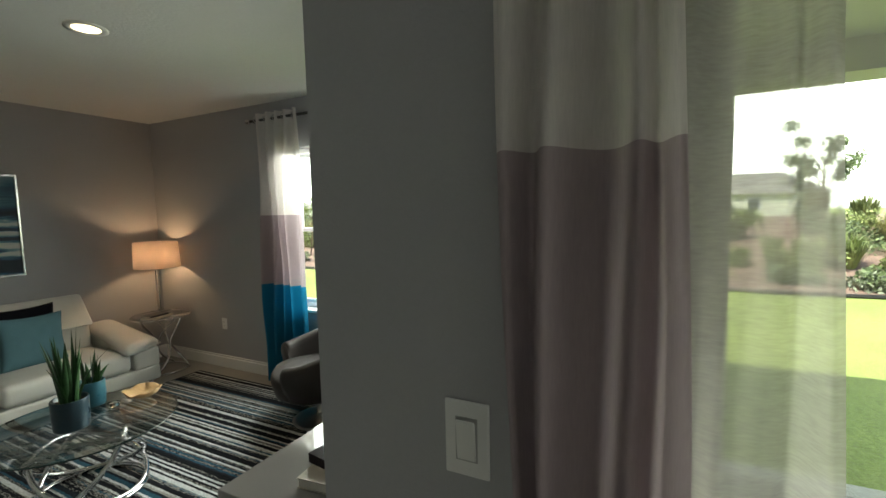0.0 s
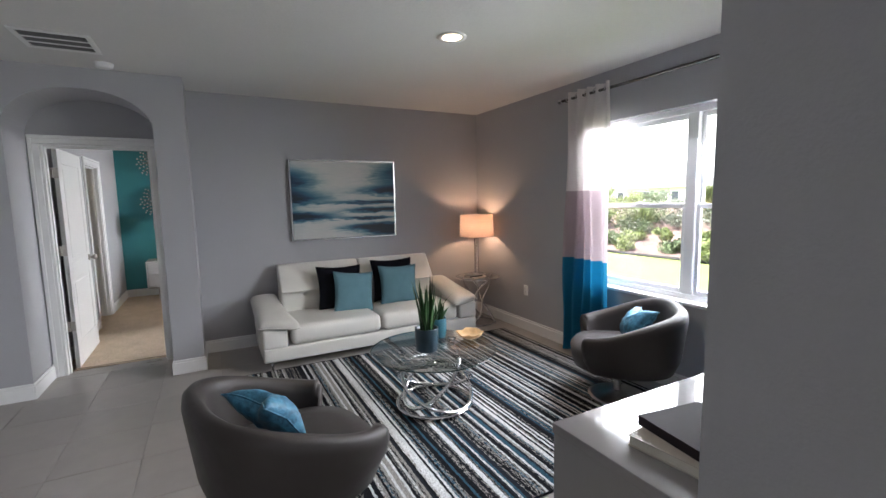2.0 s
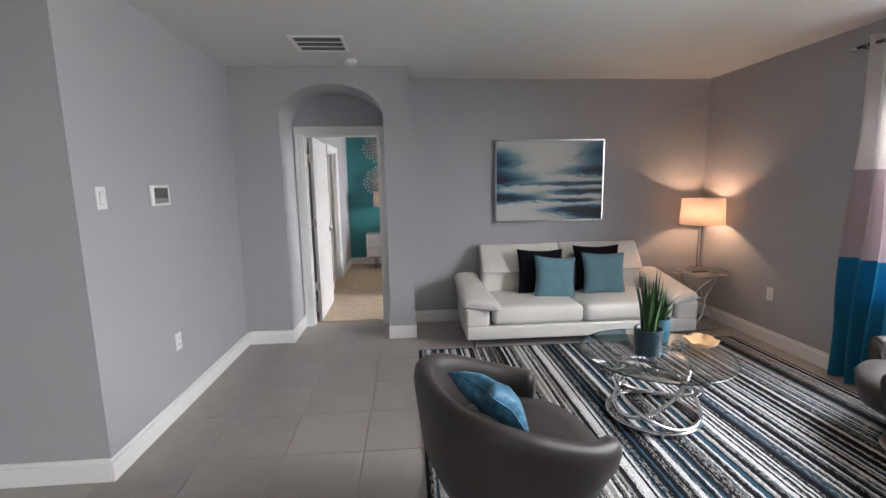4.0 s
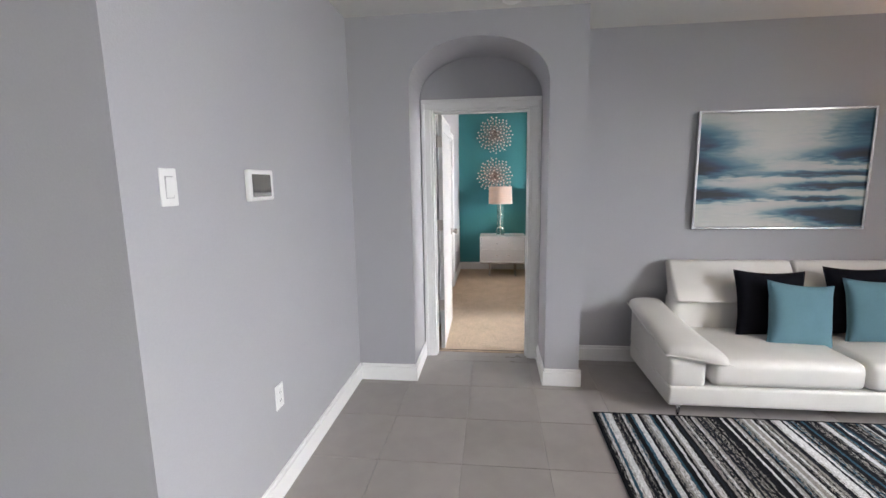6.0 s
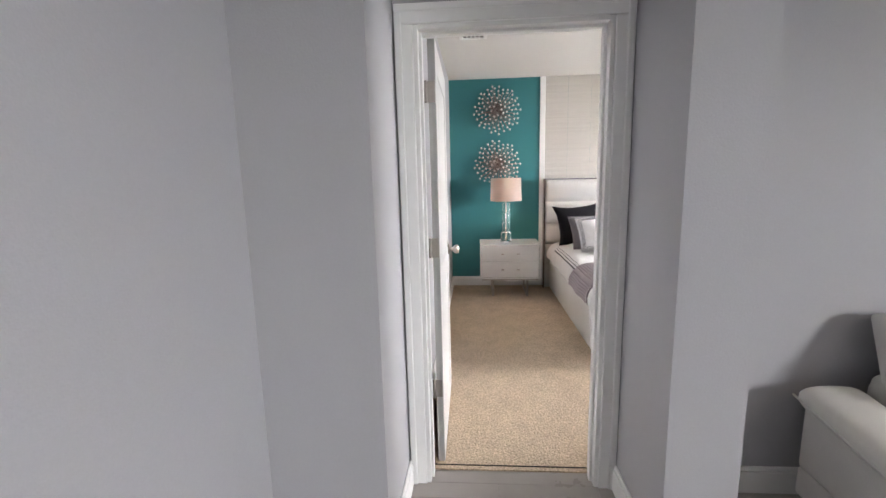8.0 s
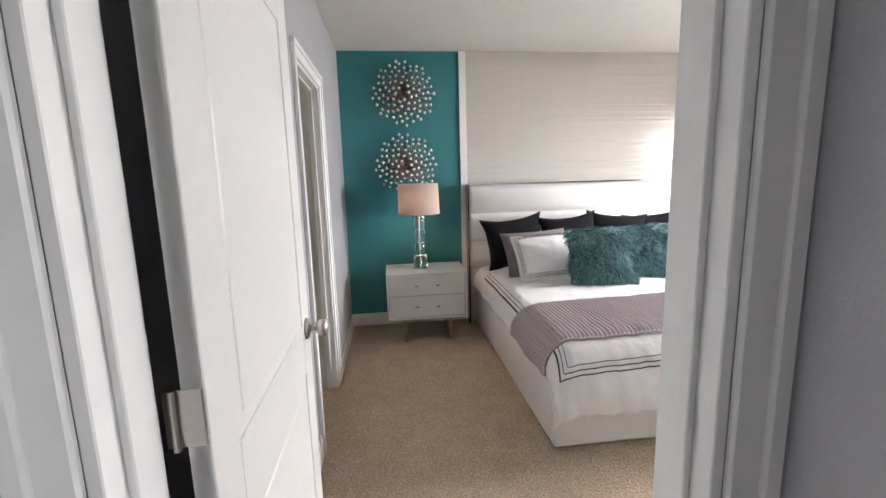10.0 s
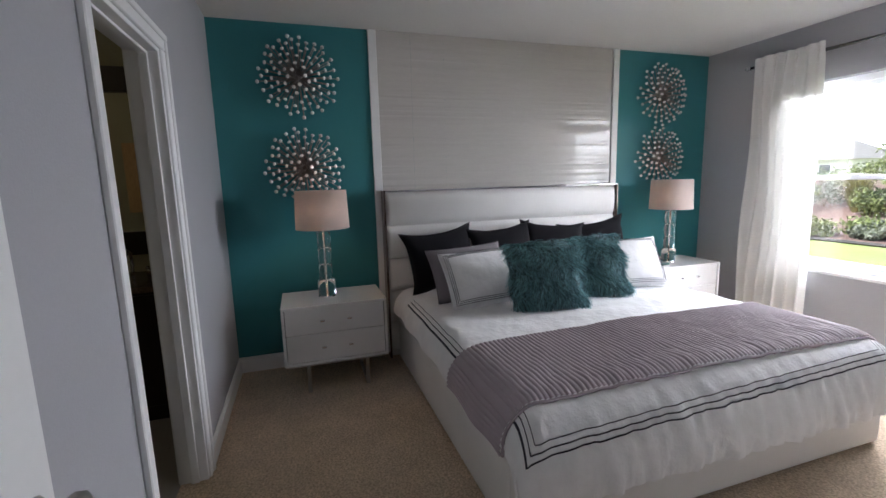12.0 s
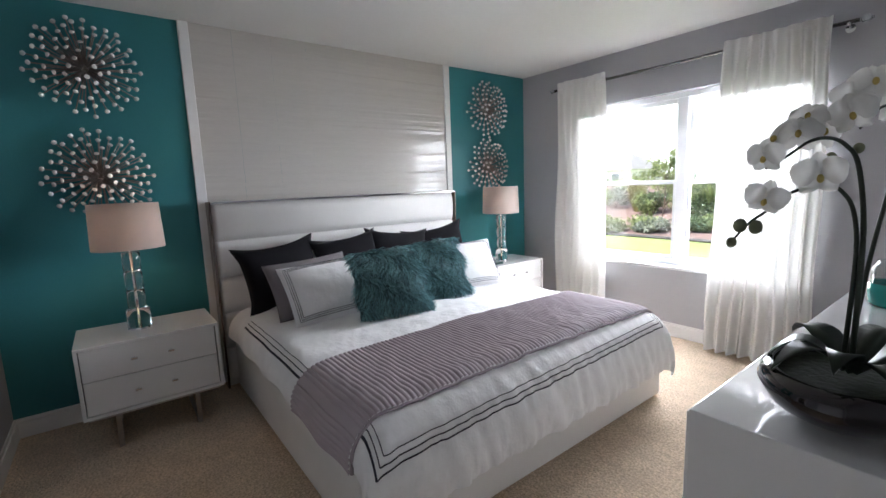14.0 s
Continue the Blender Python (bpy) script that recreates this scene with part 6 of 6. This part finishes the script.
for k in range(4):
    bm = bmesh.new()
    box(bm, 0.261, 0.279, -0.82 + k * 0.412, -0.82 + k * 0.412 + 0.404, 0.10, 0.80, 0.003, 1)
    part("door", bm, ESPRESSO, vn)
bm = bmesh.new()
box(bm, -0.285, 0.30, -0.845, 0.845, 0.821, 0.856, 0.004, 2)
part("counter", bm, GRANITE, vn, "polished brown granite top")
for k in (0.40,):
    bm = bmesh.new()
    tube(bm, smooth_line([Vector((-0.15, k, 0.857)), Vector((-0.15, k, 0.99)), Vector((-0.09, k, 1.03)), Vector((-0.03, k, 0.98))], 6), 0.012, 10)
    for s in (-0.1, 0.1):
        cyl(bm, 0.022, 0.016, 0.857, 0.90, 14, (-0.15, k + s))
        box(bm, -0.16, -0.09, k + s - 0.008, k + s + 0.008, 0.90, 0.915, 0.003, 1)
    part("faucet", bm, CHROME, vn, "chrome faucet", True)
mr = thing("bathroom_mirror", (BX, -2.5, 1.6), "large mirror in a wide black frame above the vanity", "mirror")
bm = bmesh.new()
box(bm, 0.002, 0.012, -0.62, 0.62, -0.46, 0.46)
part("mirror_glass", bm, mat("mirror", (0.85, 0.85, 0.85), 0.02, 1.0), mr)
for dims in ((0.0, 0.04, -0.80, -0.62, -0.62, 0.62), (0.0, 0.04, 0.62, 0.80, -0.62, 0.62), (0.0, 0.04, -0.62, 0.62, 0.46, 0.62), (0.0, 0.04, -0.62, 0.62, -0.62, -0.46)):
    bm = bmesh.new()
    box(bm, *dims, 0.006, 2)
    part("frame", bm, ESPRESSO, mr, "wide black wooden frame")
wc = thing("wall_cabinet", (-7.12, -2.45, 1.55), "tan wooden cabinet on the bathroom wall", "cabinet")
bm = bmesh.new()
box(bm, -0.12, 0.12, -0.45, 0.45, -0.40, 0.40, 0.004, 1)
part("body", bm, WOODBOWL, wc)
# unseen fixture with its lamp, added to brighten the olive walls
bl = thing("bathroom_assumed_light", (-8.25, -2.95, H), "unseen small dim round bathroom ceiling light, assumed", "ceiling light")
bm = bmesh.new()
lathe(bm, [(0, -0.075), (0.06, -0.07), (0.11, -0.045), (0.125, -0.012), (0.125, -0.001)], 32)
part("globe", bm, mat("dim_globe", (0.8, 0.75, 0.6), 0.4, emit=(1.0, 0.8, 0.5, 0.4)), bl, "frosted glass globe", True)
lamp("bathroom_assumed_glow", 'POINT', Matrix.Translation((-8.25, -2.95, H - 0.12)), 1.0, (1.0, 0.80, 0.52), radius=0.08)

# ---- patio and garden ----
LAWN = mat("lawn", (0.25, 0.31, 0.085), 0.9, grain=0.35, scale=30, stain=0.2, stain_scale=0.7, bump=0.02, bump_scale=60)
MULCH = mat("red_mulch", (0.22, 0.15, 0.125), 0.95, grain=0.5, scale=18, stain=0.25, stain_scale=1.5, bump=0.05, bump_scale=22)
bm = bmesh.new()
nx, ny = 60, 60
g = []
xs = [-160 + 320 * i / nx for i in range(nx + 1)]
ys = [-160 + 320 * j / ny for j in range(ny + 1)]
for x in xs:
    g.append([bm.verts.new((x, y, -0.16)) for y in ys])
for i in range(nx):
    for j in range(ny):
        bm.faces.new((g[i][j], g[i + 1][j], g[i + 1][j + 1], g[i][j + 1]))
structure("ground", bm, LAWN, "sunlit mown green lawn round the house", "lawn")


def berm_z(x, y):
    t = min(1, max(0, (y - 10.25) / 8.5))
    return -0.14 + 1.15 * t * t * (3 - 2 * t) + 0.12 * noise.noise((x * 0.5, y * 0.5, 0)) * t


bm = bmesh.new()
g = []
for i in range(91):
    x = -50 + 80 * i / 90
    off = 0.25 * noise.noise((x * 0.3, 0, 7))
    g.append([bm.verts.new((x, 10.25 + off * (1 - j / 24) + 14 * j / 24, berm_z(x, 10.25 + 14 * j / 24) if j else -0.17)) for j in range(25)])
for i in range(90):
    for j in range(24):
        bm.faces.new((g[i][j], g[i + 1][j], g[i + 1][j + 1], g[i][j + 1]))
structure("garden_berm", bm, MULCH, "raised planting bed covered in reddish mulch", "garden bed", True)
bm = bmesh.new()
tube(bm, [(-50 + 80 * i / 90, 10.22 + 0.25 * noise.noise(((-50 + 80 * i / 90) * 0.3, 0, 7)), -0.13) for i in range(91)], 0.05, 6)
structure("bed_edging", bm, DARK, "dark garden edging along the lawn", "edging")

FOL = [mat("shrub_leaf_%s" % nm, c, 0.6, island=0.45, stain=0.15, stain_scale=2) for nm, c in (("light", (0.21, 0.25, 0.09)), ("mid", (0.13, 0.17, 0.08)), ("silver", (0.20, 0.22, 0.16)), ("straw", (0.32, 0.29, 0.12)))]
BARK = mat("bark", (0.14, 0.10, 0.07), 0.9, grain=0.3, scale=30, bump=0.01)


def leaf_cloud(name, centres, count, size, material, parent, seed, label=""):
    """Many small leaves scattered in uneven clumps."""
    rng = np.random.default_rng(seed)
    c = np.array([q[:3] for q in centres])
    r = np.array([q[3] for q in centres])
    pick = rng.integers(0, len(c), count)
    d = rng.normal(size=(count, 3))
    d /= np.linalg.norm(d, axis=1, keepdims=True)
    rad = r[pick] * rng.random(count) ** 0.45
    p = c[pick] + d * rad[:, None] * np.array([1, 1, 0.8])
    u = rng.normal(size=(count, 3))
    u /= np.linalg.norm(u, axis=1, keepdims=True)
    v = np.cross(u, rng.normal(size=(count, 3)))
    v /= np.linalg.norm(v, axis=1, keepdims=True)
    s = size * rng.uniform(0.6, 1.3, count)[:, None]
    verts = np.concatenate([p - u * s, p + v * s * 0.45, p + u * s, p - v * s * 0.45])
    faces = [(i, i + count, i + 2 * count, i + 3 * count) for i in range(count)]
    me = bpy.data.meshes.new(name)
    me.from_pydata(verts.tolist(), [], faces)
    me.materials.append(material)
    ob = new(name, me)
    ob.parent = parent
    if label:
        tagged(ob, label)
    return ob


def shrub(x, y, r, h, which, seed):
    rng = random.Random(seed)
    z = berm_z(x, y) - 0.05
    s = thing("shrub", (x, y, z), ("bright green rounded garden shrub", "dark green rounded garden shrub", "silvery green low garden shrub", "straw-coloured shrub")[which], "shrub", "garden shrubs")
    cs = [(rng.uniform(-r, r) * 0.6, rng.uniform(-r, r) * 0.6, h * rng.uniform(0.25, 0.75), r * rng.uniform(0.3, 0.55)) for _ in range(9)]
    leaf_cloud("foliage", cs, 1100, 0.05, FOL[which], s, seed)
    bm = bmesh.new()
    for _ in range(4):
        tube(bm, [(0, 0, 0), (rng.uniform(-r, r) * 0.4, rng.uniform(-r, r) * 0.4, h * 0.6)], 0.014, 5, taper=0.006)
    part("branches", bm, BARK, s)


def tuft(x, y, r, h, seed):
    z = berm_z(x, y) - 0.03
    t = thing("ornamental_grass", (x, y, z), "feathery straw-green clump of ornamental grass", "grass clump", "ornamental grasses")
    rng = np.random.default_rng(seed)
    n = 420
    a, lean_by = rng.uniform(0, 6.283, n), rng.uniform(0.05, 0.9, n)
    hh = h * rng.uniform(0.6, 1.1, n)
    b0 = np.stack([np.cos(a) * 0.12 * r, np.sin(a) * 0.12 * r, 0 * a], 1)
    p1 = b0 + np.stack([np.cos(a) * r * lean_by * 0.4, np.sin(a) * r * lean_by * 0.4, hh * 0.7], 1)
    p2 = b0 + np.stack([np.cos(a) * r * lean_by * 1.1, np.sin(a) * r * lean_by * 1.1, hh * (1 - 0.35 * lean_by)], 1)
    w = np.stack([-np.sin(a), np.cos(a), 0 * a], 1) * 0.012
    verts = np.concatenate([b0 - w, b0 + w, p1 - w * 0.8, p1 + w * 0.8, p2])
    faces = [(i, i + n, i + 3 * n, i + 2 * n) for i in range(n)] + [(i + 2 * n, i + 3 * n, i + 4 * n) for i in range(n)]
    me = bpy.data.meshes.new("blades")
    me.from_pydata(verts.tolist(), [], faces)
    me.materials.append(FOL[3] if seed % 2 else FOL[0])
    ob = new("blades", me)
    ob.parent = t


rs = random.Random(77)
k = 0
for row, (yy, n) in enumerate(((10.95, 46), (11.8, 50), (13.0, 48), (14.1, 40), (15.2, 34), (17.0, 30), (19.0, 28))):
    for i in range(n):
        x = -38 + 46 * (i + 0.5 * (row % 2)) / n + rs.uniform(-0.5, 0.5)
        y = yy + rs.uniform(-0.5, 0.5)
        k += 1
        if rs.random() < 0.26 and row > 0:
            tuft(x, y, rs.uniform(0.7, 1.1), rs.uniform(0.8, 1.4), 200 + k)
        elif rs.random() < 0.86:
            grow = 1.0 if row < 2 else 1.5
            shrub(x, y, grow * rs.uniform(0.32, 0.6), grow * rs.uniform(0.35, 0.7), rs.choice((0, 0, 1, 1, 2)), 300 + k)


def tree(x, y, h, seed, spread=1.0, leaves=3800, which=0):
    rng = random.Random(seed)
    z = berm_z(x, y) - 0.1 if 10.3 < y < 24 else -0.2
    t = thing("tree", (x, y, z), "slender young tree with an airy light green crown", "tree", "garden trees")
    bm = bmesh.new()
    top = Vector((rng.uniform(-0.2, 0.2), rng.uniform(-0.2, 0.2), h * 0.55))
    tube(bm, [(0, 0, 0), top * 0.5 + Vector((0.04, 0, 0)), top], 0.028 * h / 3, 8, taper=0.016 * h / 3)
    cs = []
    for i in range(11):
        a, u = rng.uniform(0, 6.28), rng.uniform(0.35, 1)
        st = Vector((top.x * u, top.y * u, h * 0.55 * u))
        en = st + Vector((math.cos(a) * spread * rng.uniform(0.3, 0.8), math.sin(a) * spread * rng.uniform(0.3, 0.8), h * rng.uniform(0.15, 0.42)))
        tube(bm, [st, (st + en) / 2 + Vector((0, 0, 0.06)), en], 0.012 * h / 3, 5, taper=0.004)
        cs += [(*en, spread * rng.uniform(0.18, 0.34)), (*((st + en * 2) / 3), spread * rng.uniform(0.12, 0.25))]
    part("trunk", bm, BARK, t, smooth=True)
    leaf_cloud("crown", cs, leaves, 0.045 * h / 3, FOL[which], t, seed, "airy crown of small leaves")


tree(-12.75, 12.3, 2.7, 5, 0.85, 2600)
tree(-9.2, 15.2, 3.0, 7, 0.9, 2200)
tree(-6.2, 17.5, 4.2, 8, 1.4, 3200, 1)
tree(-21.0, 18.0, 3.4, 9, 1.3, 2600, 0)
tree(3.0, 16.0, 3.6, 10, 1.2, 2600, 1)


def house(x, y, w, d, hgt, label, seed):
    hs = thing("house", (x, y, -0.16), label, "house", "far houses")
    bm = bmesh.new()
    box(bm, -w / 2, w / 2, -d / 2, d / 2, 0, hgt)
    part("wall", bm, STUCCO, hs)
    bm = bmesh.new()
    e = 0.5
    v = [bm.verts.new(p) for p in ((-w / 2 - e, -d / 2 - e, hgt), (w / 2 + e, -d / 2 - e, hgt), (w / 2 + e, d / 2 + e, hgt), (-w / 2 - e, d / 2 + e, hgt), (-w / 4, 0, hgt + d * 0.28), (w / 4, 0, hgt + d * 0.28))]
    for q in ((0, 1, 5, 4), (1, 2, 5), (2, 3, 4, 5), (3, 0, 4), (3, 2, 1, 0)):
        bm.faces.new([v[i] for i in q])
    part("roof", bm, mat("roof_shingle_%d" % seed, (0.22, 0.21, 0.20), 0.9, grain=0.25, scale=6), hs, "grey shingle roof")
    for i in range(3):
        bm = bmesh.new()
        cx = -w / 3 + i * w / 3
        box(bm, cx - 0.7, cx + 0.7, -d / 2 - 0.05, -d / 2 + 0.02, 0.9, 2.3)
        wd = part("window", bm, mat("far_glass_%d_%d" % (seed, i), (0.05, 0.06, 0.08), 0.1), hs, "dark window")
        bm = bmesh.new()
        for q in ((cx - 0.8, cx - 0.7, 0.8, 2.4), (cx + 0.7, cx + 0.8, 0.8, 2.4), (cx - 0.7, cx + 0.7, 2.3, 2.4), (cx - 0.7, cx + 0.7, 0.8, 0.9)):
            box(bm, q[0], q[1], -d / 2 - 0.09, -d / 2 - 0.001, q[2], q[3])
        part("frame", bm, TRIM, wd)


house(10, 78, 16, 11, 3.0, "distant single-storey stucco house with a hipped roof", 1)
house(-22, 80, 17, 11, 3.0, "distant pale stucco house with a grey roof", 2)
house(-55, 76, 17, 12, 3.0, "distant stucco house beyond the planting bed", 3)
house(-92, 84, 18, 12, 3.0, "distant stucco house at the edge of view", 4)

# glowing sheet above the far houses, standing in for the blown-out hazy sky
HAZE = mat("sky_haze", (0.9, 0.93, 0.95), 1.0, emit=(0.96, 0.98, 1.0, 1.1))
bm = bmesh.new()
g = []
for i in range(25):
    a = radians(20 + 140 * i / 24)
    g.append([bm.verts.new((-5 + 170 * math.cos(a), 170 * math.sin(a), z)) for z in (-3, 40, 95)])
for i in range(24):
    for j in range(2):
        bm.faces.new((g[i][j], g[i][j + 1], g[i + 1][j + 1], g[i + 1][j]))
structure("backdrop", bm, HAZE, "glowing backdrop for the bright white hazy sky beyond the garden", "sky", True)

# covered patio
one_box("patio_slab", (EX + 0.115, 4.4, EY + 0.115, 3.05, -0.16, -0.02), CONCRETE, "pale concrete patio slab", "patio")
one_box("patio_ceiling", (EX + 0.115, 4.4, EY + 0.115, 3.5, 2.46, 2.56), STUCCO, "pale stucco patio ceiling", "ceiling")
one_box("patio_beam", (EX + 0.115, 4.4, 3.2, 3.5, 2.28, 2.46), STUCCO, "pale stucco patio beam", "beam")
sl = tagged(thing("patio_door", (0.31, EY + 0.06, 0.0), "white framed sliding glass patio door", "door"), kind="structure")
for a, b, y in ((-1.29, 0.02, 0.0), (-0.02, 1.29, 0.03)):
    bm = bmesh.new()
    for q in ((a, a + 0.05, 0.02, 2.2), (b - 0.05, b, 0.02, 2.2), (a + 0.05, b - 0.05, 0.02, 0.09), (a + 0.05, b - 0.05, 2.13, 2.2)):
        box(bm, q[0], q[1], y - 0.014, y + 0.014, q[2], q[3], 0.003, 1)
    s = part("sash", bm, VINYL, sl)
    bm = bmesh.new()
    box(bm, a + 0.05, b - 0.05, y - 0.003, y + 0.003, 0.09, 2.13)
    p = part("pane", bm, PANE, s, "clear door glass")
    p.visible_shadow = False
one_box("roof_slab", (BX - 0.6, 4.6, -6.4, LN + 0.9, H + 0.125, H + 0.3), STUCCO, "plain roof slab over the house", "roof")

# ---- floor tiles ----
TS, GAP = 0.45, 0.003
bm = bmesh.new()
box(bm, -TS / 2 + GAP / 2, TS / 2 - GAP / 2, -TS / 2 + GAP / 2, TS / 2 - GAP / 2, -0.006, 0.0, 0.0012, 1)
tile_mesh = link_mesh("tile", bm, TILE)
floor = bpy.data.objects["floor"]
made = 0
for i in range(0, 22):
    for j in range(-13, 11):
        x0, y0 = -5.93 + TS * (i - 0.0), -1.13 + TS * j
        cx, cy = x0 + TS / 2, y0 + TS / 2
        if not (WX - 0.02 < x0 and x0 + TS < 1.2 and cy < LN and cy > -3.4) or made >= 300:
            continue
        if x0 > -3.6 + TS and cy < -2.4:
            continue
        if cx > EX + 0.2 and cy > EY:
            continue
        if x0 < -3.68 and cy < LY - 0.1:
            continue
        o = new("tile", tile_mesh)
        o.parent = floor
        o.matrix_basis = Matrix.Translation((cx, cy, 0)) @ Matrix.Rotation(math.pi / 2 * ((i * 7 + j * 3) % 4), 4, 'Z')
        made += 1
bm = bmesh.new()
for j in range(-13, 11):
    y0 = -1.13 + TS * j
    if LY - 0.1 < y0 + TS / 2 < LN:
        box(bm, WX - 0.11, -5.93 - GAP / 2, y0 + GAP / 2, y0 + TS - GAP / 2, -0.006, 0.0)
part("cut_tiles", bm, TILE, floor)
